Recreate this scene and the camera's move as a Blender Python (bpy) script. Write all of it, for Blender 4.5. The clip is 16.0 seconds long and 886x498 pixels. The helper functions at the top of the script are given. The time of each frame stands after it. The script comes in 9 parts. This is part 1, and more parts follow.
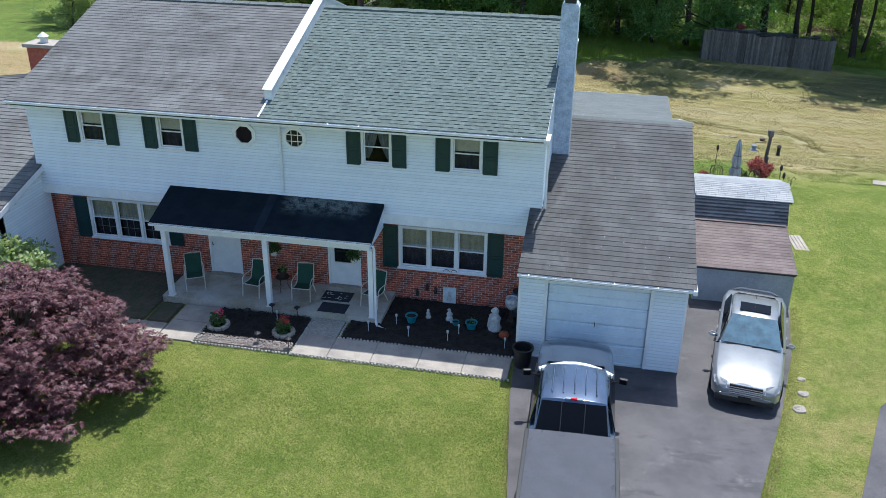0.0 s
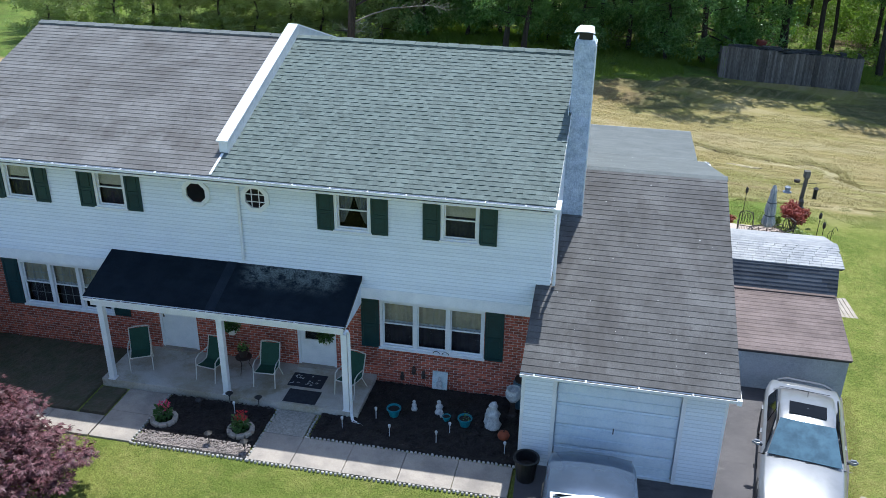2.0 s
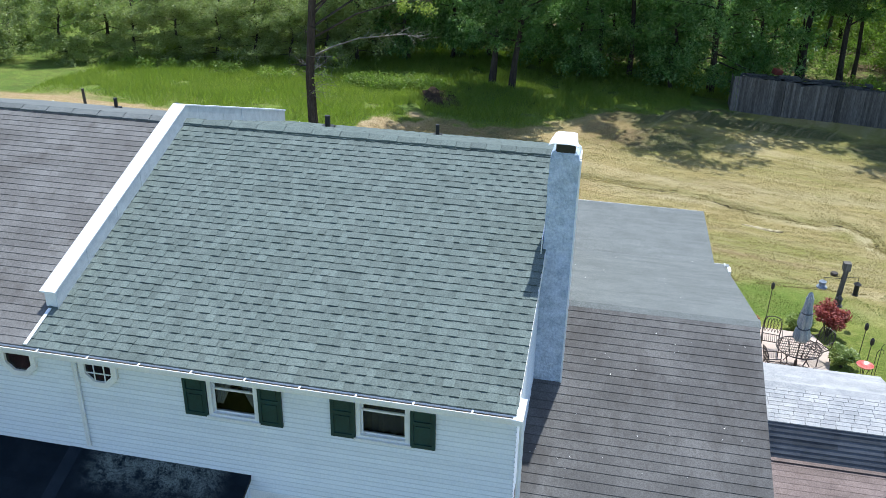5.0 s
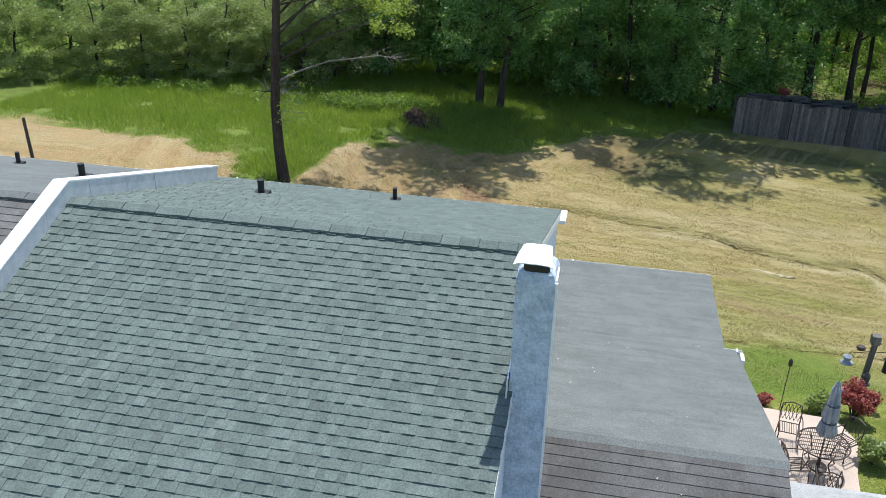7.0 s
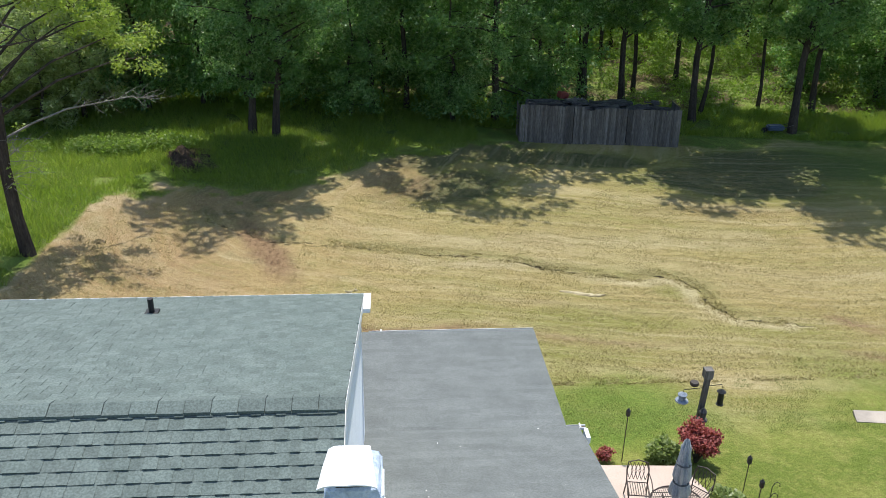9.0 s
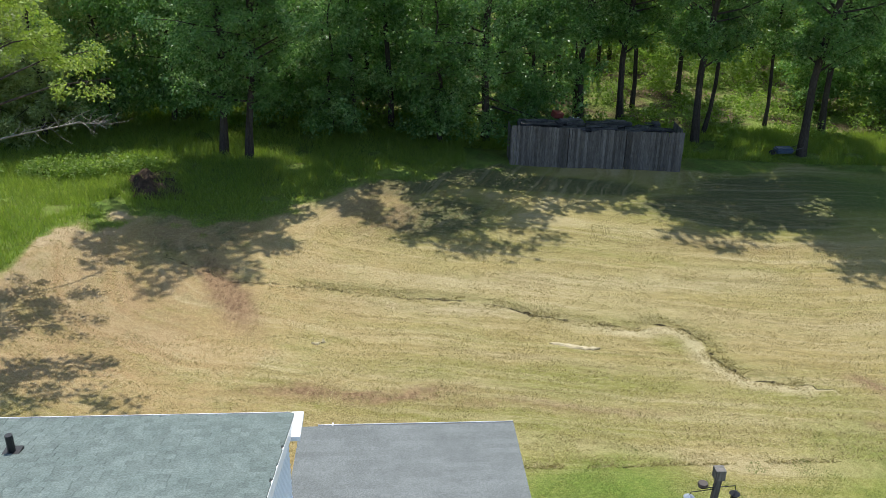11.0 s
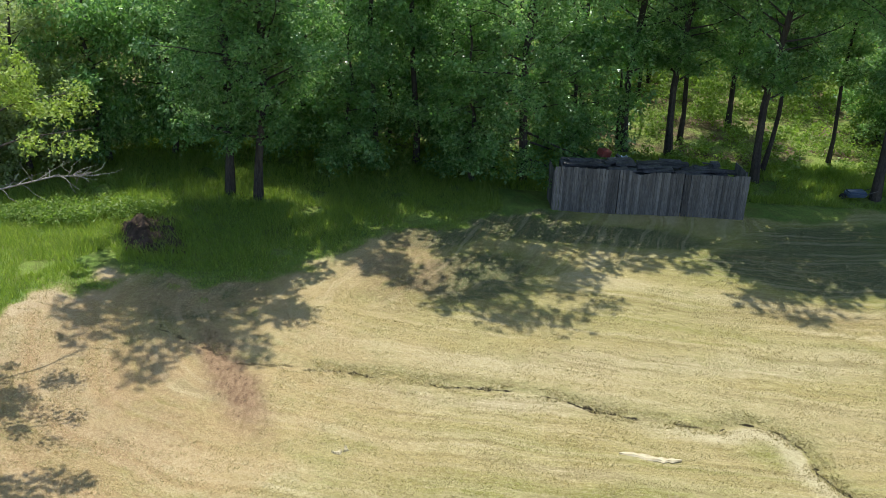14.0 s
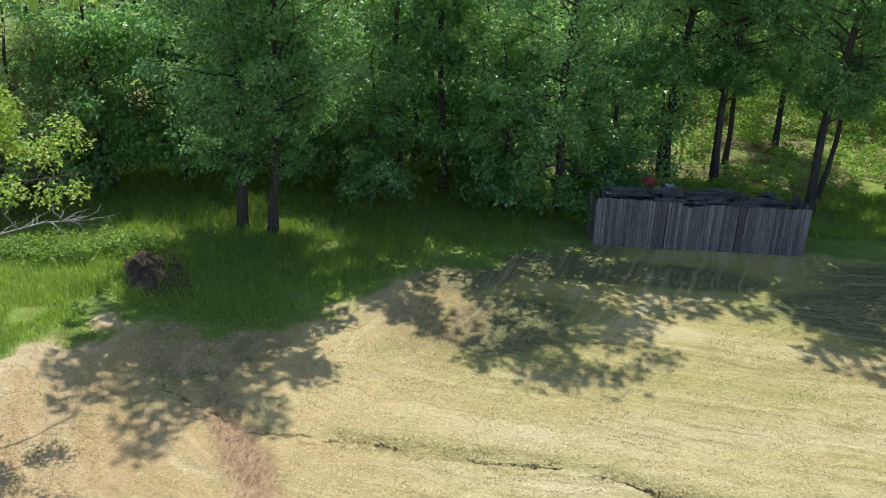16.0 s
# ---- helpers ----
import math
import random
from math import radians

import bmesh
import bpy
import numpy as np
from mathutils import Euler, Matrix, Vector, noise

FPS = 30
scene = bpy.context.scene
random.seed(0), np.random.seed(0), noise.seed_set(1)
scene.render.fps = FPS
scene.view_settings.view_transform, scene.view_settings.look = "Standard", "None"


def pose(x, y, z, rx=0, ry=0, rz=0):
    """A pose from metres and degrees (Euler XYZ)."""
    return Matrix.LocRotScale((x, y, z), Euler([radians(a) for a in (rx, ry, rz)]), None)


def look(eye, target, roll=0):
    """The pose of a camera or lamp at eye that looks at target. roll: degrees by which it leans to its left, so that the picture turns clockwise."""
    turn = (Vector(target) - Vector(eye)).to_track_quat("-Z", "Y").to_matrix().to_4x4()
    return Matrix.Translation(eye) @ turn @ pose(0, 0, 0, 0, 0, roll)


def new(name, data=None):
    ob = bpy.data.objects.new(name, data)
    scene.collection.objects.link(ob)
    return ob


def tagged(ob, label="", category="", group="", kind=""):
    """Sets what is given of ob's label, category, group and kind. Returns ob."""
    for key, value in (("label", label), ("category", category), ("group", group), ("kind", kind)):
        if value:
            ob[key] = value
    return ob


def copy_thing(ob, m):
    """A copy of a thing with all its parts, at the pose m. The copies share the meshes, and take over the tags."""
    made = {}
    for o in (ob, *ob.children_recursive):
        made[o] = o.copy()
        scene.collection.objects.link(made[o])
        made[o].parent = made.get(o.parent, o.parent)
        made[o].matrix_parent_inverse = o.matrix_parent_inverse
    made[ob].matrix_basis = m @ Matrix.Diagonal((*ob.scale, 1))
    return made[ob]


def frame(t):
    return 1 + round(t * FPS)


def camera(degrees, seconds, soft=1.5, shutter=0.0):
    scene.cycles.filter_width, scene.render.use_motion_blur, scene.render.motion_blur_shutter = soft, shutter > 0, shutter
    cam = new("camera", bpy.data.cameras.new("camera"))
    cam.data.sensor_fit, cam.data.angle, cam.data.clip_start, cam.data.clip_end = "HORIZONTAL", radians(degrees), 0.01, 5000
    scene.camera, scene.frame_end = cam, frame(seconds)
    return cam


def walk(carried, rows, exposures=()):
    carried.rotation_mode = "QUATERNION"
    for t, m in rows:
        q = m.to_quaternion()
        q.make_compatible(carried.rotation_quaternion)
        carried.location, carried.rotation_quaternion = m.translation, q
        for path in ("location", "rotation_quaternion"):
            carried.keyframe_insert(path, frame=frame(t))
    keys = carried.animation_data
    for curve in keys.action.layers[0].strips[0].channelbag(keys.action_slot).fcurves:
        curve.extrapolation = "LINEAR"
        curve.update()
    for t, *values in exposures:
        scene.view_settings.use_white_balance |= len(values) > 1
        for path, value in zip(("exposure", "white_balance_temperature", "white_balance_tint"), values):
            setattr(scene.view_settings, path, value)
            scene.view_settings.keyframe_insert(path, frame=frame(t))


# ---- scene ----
cam = camera(53.5, 16.0, 0.8)
PATH = [
    (0, (0.027, -1.437, 13.123), (-0.319, 0.331, 12.255), 0.6),
    (0.5, (0.048, -0.583, 13.113), (-0.293, 1.187, 12.246), 0.8),
    (1, (-0.042, 0.560, 13.072), (-0.388, 2.329, 12.205), 0.8),
    (1.5, (-0.243, 1.811, 13.044), (-0.594, 3.579, 12.178), 0.7),
    (2, (-0.519, 3.125, 13.110), (-0.874, 4.893, 12.244), 0.8),
    (2.5, (-0.826, 4.415, 13.221), (-1.183, 6.181, 12.353), 0.7),
    (3, (-0.944, 5.634, 13.331), (-1.296, 7.401, 12.463), 0.9),
    (3.5, (-0.960, 6.737, 13.399), (-1.312, 8.502, 12.527), 1.0),
    (4, (-0.877, 7.949, 13.435), (-1.232, 9.713, 12.563), 1.1),
    (4.2, (-0.803, 8.450, 13.461), (-1.163, 10.212, 12.587), 1.1),
    (6.3, (-0.560, 13.203, 13.594), (-0.906, 14.969, 12.721), 1.3),
    (6.5, (-0.562, 13.622, 13.638), (-0.912, 15.387, 12.763), 1.2),
    (7, (-0.648, 14.585, 13.603), (-0.998, 16.350, 12.730), 1.2),
    (7.5, (-0.760, 15.605, 13.605), (-1.112, 17.371, 12.736), 1.1),
    (8, (-0.929, 16.650, 13.587), (-1.102, 18.444, 12.721), 0.9),
    (8.5, (-1.013, 17.612, 13.591), (-0.953, 19.415, 12.728), 0.6),
    (9, (-0.999, 18.432, 13.643), (-0.889, 20.235, 12.783), 0.6),
    (9.2, (-0.974, 18.754, 13.666), (-0.860, 20.556, 12.806), 0.5),
    (11.3, (0.014, 22.683, 13.694), (0.127, 24.484, 12.834), 1.1),
    (11.5, (0.050, 23.077, 13.679), (0.161, 24.879, 12.820), 1.1),
    (12, (0.045, 24.155, 13.602), (0.153, 25.957, 12.744), 1.1),
    (12.5, (-0.100, 25.150, 13.610), (0.001, 26.954, 12.752), 1.1),
    (13, (-0.458, 26.074, 13.654), (-0.355, 27.879, 12.797), 1.3),
    (13.5, (-0.683, 27.047, 13.675), (-0.582, 28.850, 12.817), 1.3),
    (14, (-1.011, 27.941, 13.600), (-0.911, 29.747, 12.746), 1.5),
    (14.5, (-1.158, 28.896, 13.533), (-1.071, 30.705, 12.684), 1.3),
    (15, (-1.306, 29.810, 13.546), (-1.220, 31.617, 12.696), 1.5),
    (15.5, (-1.443, 30.731, 13.532), (-1.367, 32.541, 12.684), 1.2),
    (16, (-1.620, 31.713, 13.479), (-1.549, 33.523, 12.630), 1.4),
]
walk(cam, [(t, look(eye, target, roll)) for t, eye, target, roll in PATH], [(0, 0.43, 5750, 8), (4.2, 0.57, 5800, 8), (7, 0.42, 6200, 8), (9, 0.44, 6350, 9), (12.5, 0.55, 6300, 9), (16, 0.86, 6100, 8)])

# ---- daylight ----
SUN_WAY = Vector((0.21, 1.09, 2.86)).normalized()
world = bpy.data.worlds.new("sky")
scene.world = world
world.use_nodes = True
_wn = world.node_tree.nodes
_sky = _wn.new("ShaderNodeTexSky")
_sky.sky_type, _sky.sun_disc = "NISHITA", False
_sky.sun_elevation, _sky.sun_rotation = math.asin(SUN_WAY.z), math.atan2(SUN_WAY.x, SUN_WAY.y)
world.node_tree.links.new(_sky.outputs[0], _wn["Background"].inputs[0])
_wn["Background"].inputs[1].default_value = 0.15
sun_data = bpy.data.lights.new("sun", "SUN")
sun_data.energy, sun_data.angle, sun_data.color = 4.2, radians(0.53), (1.0, 0.95, 0.87)
sun = new("sun", sun_data)
sun.matrix_world = look(SUN_WAY * 60, (0, 0, 0))


# ---- materials ----
def material(name, base, rough=0.8, metal=0.0, spec=0.5):
    m = bpy.data.materials.new(name)
    m.use_nodes = True
    b = m.node_tree.nodes["Principled BSDF"]
    b.inputs["Base Color"].default_value = (*base, 1)
    b.inputs["Roughness"].default_value = rough
    b.inputs["Metallic"].default_value = metal
    b.inputs["Specular IOR Level"].default_value = spec
    return m


class Net:
    """Short hand for node building on one material."""

    def __init__(self, m):
        self.m, self.t = m, m.node_tree
        self.bsdf = self.t.nodes["Principled BSDF"]
        self.geo = self.t.nodes.new("ShaderNodeNewGeometry").outputs["Position"]
        self.tex = self.t.nodes.new("ShaderNodeTexCoord")

    def add(self, kind, **values):
        n = self.t.nodes.new(kind)
        for k, v in values.items():
            if k in n.inputs:
                self.plug(v, n.inputs[k])
        return n

    def plug(self, v, socket):
        if hasattr(v, "is_output"):
            self.t.links.new(v, socket)
        else:
            socket.default_value = v

    def noise(self, scale, detail=4.0, rough=0.6, vector=None, stretch=None):
        v = vector or self.geo
        if stretch:
            mp = self.t.nodes.new("ShaderNodeMapping")
            self.plug(v, mp.inputs["Vector"])
            mp.inputs["Scale"].default_value = stretch
            v = mp.outputs[0]
        n = self.add("ShaderNodeTexNoise", Scale=scale, Detail=detail, Roughness=rough)
        self.plug(v, n.inputs["Vector"])
        return n.outputs["Fac"]

    def ramp(self, fac, lo, hi, a=0.0, b=1.0):
        n = self.t.nodes.new("ShaderNodeMapRange")
        n.interpolation_type = "SMOOTHSTEP"
        for k, v in zip((0, 1, 2, 3, 4), (fac, lo, hi, a, b)):
            self.plug(v, n.inputs[k])
        return n.outputs[0]

    def mix(self, fac, a, b, blend="MIX"):
        n = self.t.nodes.new("ShaderNodeMix")
        n.data_type, n.blend_type = "RGBA", blend
        for k, v in ((0, fac), (6, a), (7, b)):
            if isinstance(v, tuple) and len(v) == 3:
                v = (*v, 1)
            self.plug(v, n.inputs[k])
        return n.outputs[2]

    def math(self, op, a, b=0.5):
        n = self.t.nodes.new("ShaderNodeMath")
        n.operation = op
        self.plug(a, n.inputs[0])
        self.plug(b, n.inputs[1])
        return n.outputs[0]

    def attr(self, name):
        n = self.t.nodes.new("ShaderNodeAttribute")
        n.attribute_name = name
        return n.outputs["Fac"]

    def random(self):
        return self.t.nodes.new("ShaderNodeObjectInfo").outputs["Random"]

    def island(self):
        return self.t.nodes.new("ShaderNodeNewGeometry").outputs["Random Per Island"]

    def color(self, c):
        self.plug(c, self.bsdf.inputs["Base Color"])
        return self

    def rough(self, c):
        self.plug(c, self.bsdf.inputs["Roughness"])
        return self

    def bump(self, h, distance=0.01, strength=0.6):
        n = self.add("ShaderNodeBump", Strength=strength, Distance=distance)
        self.plug(h, n.inputs["Height"])
        self.t.links.new(n.outputs[0], self.bsdf.inputs["Normal"])
        return self


def varied(name, base, other, scale=6.0, fine=60.0, rough=0.8, amount=1.0, bump=0.0, each=0.0, metal=0.0, spec=0.5, stretch=None):
    """A surface with broad patches, fine grain and, if wanted, a tone of its own for each piece."""
    m = material(name, base, rough, metal, spec)
    n = Net(m)
    broad = n.ramp(n.noise(scale, 5, 0.65, stretch=stretch), 0.3, 0.7)
    grain = n.noise(fine, 3, 0.6, stretch=stretch)
    c = n.mix(n.math("MULTIPLY", broad, amount), base, other)
    c = n.mix(0.5, c, n.mix(n.ramp(grain, 0.3, 0.7), (0.2, 0.2, 0.2), (0.8, 0.8, 0.8)), "SOFT_LIGHT")
    if each:
        pick = n.math("FRACT", n.math("ADD", n.random(), n.island()), 0)
        c = n.mix(1.0, c, n.mix(pick, (1 - each,) * 3, (1 + each * 0.6,) * 3), "MULTIPLY")
    n.color(c)
    if bump:
        n.bump(grain, bump)
    return m


WHITE = varied("white_painted_trim", (0.86, 0.87, 0.88), (0.76, 0.78, 0.8), 3, 40, 0.45)


def lapped_siding():
    m = varied("white_vinyl_siding", (0.82, 0.87, 0.92), (0.75, 0.8, 0.86), 1.2, 25, 0.5, 0.7, each=0.05)
    n = Net(m)
    old = n.bsdf.inputs["Base Color"].links[0].from_socket
    sep = n.t.nodes.new("ShaderNodeSeparateXYZ")
    n.plug(n.tex.outputs["Object"], sep.inputs[0])
    # Each board is unevenly darker along its lower edge.
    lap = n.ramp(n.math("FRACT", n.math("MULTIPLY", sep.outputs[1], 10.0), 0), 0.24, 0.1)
    lap_tone = n.math("MULTIPLY", lap, n.ramp(n.noise(1.3, 4, 0.7), 0.25, 0.6, 0.55, 1.0))
    n.color(n.mix(n.math("MULTIPLY", lap_tone, 0.6), old, (0.5, 0.545, 0.58)))
    return m


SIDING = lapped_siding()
BRICK = varied("red_brick", (0.5, 0.13, 0.076), (0.3, 0.078, 0.052), 9, 120, 0.85, 1.0, 0.004, each=0.42)
MORTAR = varied("grey_mortar", (0.68, 0.62, 0.57), (0.5, 0.45, 0.41), 7, 150, 0.95, 1.0, 0.003)
SHUTTER = varied("dark_green_paint", (0.003, 0.03, 0.034), (0.006, 0.044, 0.048), 4, 60, 0.45)
SHINGLE_GREEN = varied("grey_green_asphalt_shingle", (0.128, 0.16, 0.147), (0.099, 0.128, 0.117), 2.2, 38, 0.9, 1.0, 0.003, each=0.17)
SHINGLE_BROWN = varied("weathered_brown_asphalt_shingle", (0.118, 0.114, 0.109), (0.172, 0.17, 0.164), 0.8, 38, 0.9, 1.0, 0.003, each=0.16)


def stained(m, scale, dark, lo=0.52, hi=0.7, most=0.6, stretch=None):
    """Blotches of dirt over a surface."""
    n = Net(m)
    old = n.bsdf.inputs["Base Color"].links[0].from_socket
    n.color(n.mix(n.math("MULTIPLY", n.ramp(n.noise(scale, 5, 0.7, stretch=stretch), lo, hi), most), old, dark))


SHINGLE_GARAGE = varied("dark_weathered_asphalt_shingle", (0.077, 0.075, 0.073), (0.12, 0.118, 0.115), 0.9, 38, 0.9, 1.0, 0.003, each=0.12)
stained(SHINGLE_GARAGE, 0.6, (0.045, 0.04, 0.037), 0.48, 0.68, 0.6, (1.4, 0.6, 1))
stained(SHINGLE_GARAGE, 4.0, (0.055, 0.05, 0.046), 0.52, 0.68, 0.5, (1.8, 0.6, 1))
stained(SHINGLE_BROWN, 0.7, (0.06, 0.052, 0.046))
stained(SHINGLE_BROWN, 5.0, (0.07, 0.063, 0.057), 0.54, 0.68, 0.55, (1.6, 0.7, 1))
ASPHALT = varied("worn_asphalt", (0.058, 0.053, 0.056), (0.108, 0.098, 0.1), 0.7, 60, 0.72, 1.0, 0.006)
stained(ASPHALT, 0.55, (0.24, 0.22, 0.215), 0.56, 0.72, 0.6)
stained(ASPHALT, 14.0, (0.3, 0.28, 0.27), 0.66, 0.72, 0.5)
stained(ASPHALT, 1.1, (0.03, 0.028, 0.03), 0.55, 0.66, 0.5, (0.5, 1.6, 1))
SHINGLE_GREY = varied("grey_asphalt_shingle", (0.15, 0.164, 0.16), (0.122, 0.134, 0.131), 1.6, 38, 0.9, 1.0, 0.003, each=0.09)
SHINGLE_BLACK = varied("black_asphalt_shingle", (0.018, 0.02, 0.026), (0.03, 0.032, 0.04), 2.5, 160, 0.85, 1.0, 0.003, each=0.15)
SHINGLE_RUST = varied("red_brown_asphalt_shingle", (0.13, 0.098, 0.088), (0.2, 0.155, 0.142), 1.3, 38, 0.9, 1.0, 0.003, each=0.14)
SHINGLE_PALE = varied("pale_grey_asphalt_shingle", (0.4, 0.4, 0.4), (0.3, 0.31, 0.32), 2.5, 38, 0.95, 1.0, 0.003, each=0.12, spec=0.15)
ALU = varied("dull_aluminium_flashing", (0.74, 0.77, 0.8), (0.6, 0.63, 0.66), 5, 40, 0.4, 1.0, metal=0.3)
CONCRETE = varied("weathered_concrete", (0.42, 0.365, 0.305), (0.26, 0.23, 0.2), 1.1, 90, 0.9, 1.0, 0.004)
SLAB = varied("stained_porch_concrete", (0.52, 0.5, 0.46), (0.36, 0.32, 0.24), 1.0, 70, 0.85, 1.0, 0.004)
PEBBLE = varied("exposed_pebble_concrete", (0.24, 0.225, 0.195), (0.42, 0.39, 0.34), 15, 60, 0.9, 1.0, 0.012)
stained(SLAB, 0.9, (0.2, 0.165, 0.085), 0.5, 0.66, 0.6)
PATIO = varied("pale_pink_patio_concrete", (0.52, 0.42, 0.35), (0.44, 0.36, 0.3), 1.2, 90, 0.9, 1.0, 0.004)
MULCH = varied("black_mulch", (0.016, 0.013, 0.012), (0.035, 0.028, 0.024), 5, 70, 0.95, 1.0, 0.02)
GRAVEL = varied("grey_gravel", (0.32, 0.27, 0.24), (0.2, 0.17, 0.15), 9, 60, 0.95, 1.0, 0.02, each=0.4)
STUCCO = varied("blue_grey_chimney_coating", (0.58, 0.66, 0.78), (0.37, 0.45, 0.56), 5, 22, 0.8, 1.0, 0.05)
BARK = varied("dark_bark", (0.075, 0.063, 0.052), (0.038, 0.032, 0.028), 3, 26, 0.95, 1.0, 0.02, spec=0.1, stretch=(1, 1, 0.2))
OLD_WOOD = varied("grey_weathered_wood", (0.175, 0.165, 0.152), (0.1, 0.093, 0.086), 2.2, 30, 0.9, 1.0, 0.004, each=0.4, spec=0.12, stretch=(1, 1, 0.12))
IRON = varied("dark_bronze_metal", (0.05, 0.035, 0.028), (0.035, 0.026, 0.022), 6, 60, 0.5)
BLACK = varied("black_plastic", (0.012, 0.012, 0.013), (0.02, 0.02, 0.02), 6, 60, 0.5)
WALL_GREY = varied("pale_shed_board", (0.4, 0.43, 0.46), (0.32, 0.35, 0.38), 1.6, 40, 0.7)


def glass(name, tint, rough=0.03):
    m = material(name, tint, rough, 0.0, 0.4)
    n = Net(m)
    n.bump(n.noise(1.4, 2), 0.01, 0.08)
    return m


PANE = glass("dark_window_glass", (0.012, 0.014, 0.016), 0.05)
DECK = varied("black_roofing_felt", (0.03, 0.03, 0.032), (0.05, 0.05, 0.052), 3, 60, 0.95)


def leafy(name, a, b, c, through_light=0.35, rough=0.55):
    """Leaves: a tone for each leaf, and some light that passes through."""
    m = material(name, a, rough, 0.0, 0.5)
    n = Net(m)
    pick = n.island()
    big = n.ramp(n.noise(0.22, 3), 0.35, 0.65)
    col = n.mix(n.ramp(pick, 0.25, 1.0), a, n.mix(big, b, c))
    n.color(col)
    t = n.t.nodes.new("ShaderNodeBsdfTranslucent")
    n.plug(n.mix(1.0, col, (1.25, 1.35, 0.75), "MULTIPLY"), t.inputs[0])
    mx = n.t.nodes.new("ShaderNodeMixShader")
    mx.inputs[0].default_value = through_light
    n.t.links.new(n.bsdf.outputs[0], mx.inputs[1])
    n.t.links.new(t.outputs[0], mx.inputs[2])
    n.t.links.new(mx.outputs[0], n.t.nodes["Material Output"].inputs[0])
    return m


LEAF = leafy("green_leaves", (0.11, 0.225, 0.062), (0.21, 0.345, 0.125), (0.37, 0.51, 0.245), 0.52, 0.34)
LEAF_PALE = leafy("pale_woods_leaves", (0.23, 0.29, 0.1), (0.32, 0.38, 0.16), (0.39, 0.43, 0.22), 0.5, 0.45)
LEAF_DIM = leafy("dark_potted_leaves", (0.05, 0.11, 0.03), (0.09, 0.17, 0.05), (0.12, 0.2, 0.07), 0.35)
LEAF_LIGHT = leafy("yellow_green_leaves", (0.24, 0.32, 0.06), (0.36, 0.42, 0.11), (0.3, 0.38, 0.08), 0.55)
LEAF_RED = leafy("purple_maple_leaves", (0.075, 0.024, 0.03), (0.25, 0.11, 0.13), (0.16, 0.055, 0.066), 0.12)
LEAF_BARBERRY = leafy("crimson_barberry_leaves", (0.22, 0.04, 0.04), (0.4, 0.11, 0.09), (0.3, 0.06, 0.06), 0.3)
TALL_GRASS = leafy("tall_green_grass", (0.19, 0.265, 0.045), (0.26, 0.335, 0.06), (0.32, 0.37, 0.09), 0.55)


# ---- mesh helpers ----
def mesh_of(name, bm, mat, smooth=False):
    me = bpy.data.meshes.new(name)
    bmesh.ops.recalc_face_normals(bm, faces=bm.faces)
    bm.to_mesh(me)
    bm.free()
    me.materials.append(mat)
    if smooth:
        me.shade_smooth()
    return me


def part(name, bm, mat, parent=None, label="", smooth=False, at=None):
    """Links a bmesh as one mesh object under a thing or under a part."""
    ob = new(name, mesh_of(name, bm, mat, smooth))
    if parent is not None:
        ob.parent = parent
    if at is not None:
        ob.matrix_basis = at
    return tagged(ob, label)


def empty(name, at, label, category, group="", kind=""):
    ob = new(name)
    ob.matrix_basis = at
    ob.empty_display_size = 0.2
    return tagged(ob, label, category, group, kind)


def box(bm, x0, x1, y0, y1, z0, z1, m=None):
    vs = [bm.verts.new((x, y, z)) for z in (z0, z1) for x, y in ((x0, y0), (x1, y0), (x1, y1), (x0, y1))]
    for f in ((3, 2, 1, 0), (4, 5, 6, 7), (0, 1, 5, 4), (1, 2, 6, 5), (2, 3, 7, 6), (3, 0, 4, 7)):
        bm.faces.new([vs[i] for i in f])
    if m is not None:
        bmesh.ops.transform(bm, matrix=m, verts=vs)
    return vs


def boxed(*dims, bevel=0.0):
    bm = bmesh.new()
    box(bm, *dims)
    if bevel:
        bmesh.ops.bevel(bm, geom=bm.edges[:], offset=bevel, segments=2, affect="EDGES", profile=0.5)
    return bm


def prism(points, axis, a, b, bm=None):
    """A solid whose outline lies across an axis; points are the two other coordinates in x, y, z order."""
    bm = bm or bmesh.new()

    def at(p, v):
        return {"x": (v, p[0], p[1]), "y": (p[0], v, p[1]), "z": (p[0], p[1], v)}[axis]
    lo = [bm.verts.new(at(p, a)) for p in points]
    hi = [bm.verts.new(at(p, b)) for p in points]
    bm.faces.new(lo)
    bm.faces.new(hi[::-1])
    for i in range(len(points)):
        j = (i + 1) % len(points)
        bm.faces.new((lo[i], hi[i], hi[j], lo[j]))
    return bm


def tube(bm, path, radius, sides=8, cap=True):
    """A round bar along a path; radius is a number or one per point."""
    path = [Vector(p) for p in path]
    rings = []
    for i, p in enumerate(path):
        way = (path[min(i + 1, len(path) - 1)] - path[max(i - 1, 0)]).normalized()
        side = way.orthogonal().normalized() if not rings else (side - way * side.dot(way)).normalized()
        up = way.cross(side)
        r = radius[i] if isinstance(radius, (list, tuple)) else radius
        rings.append([bm.verts.new(p + (side * math.cos(a) + up * math.sin(a)) * r) for a in (math.tau * k / sides for k in range(sides))])
    for a, b in zip(rings, rings[1:]):
        for k in range(sides):
            bm.faces.new((a[k], a[(k + 1) % sides], b[(k + 1) % sides], b[k]))
    if cap:
        bm.faces.new(rings[0][::-1])
        bm.faces.new(rings[-1])
    return bm


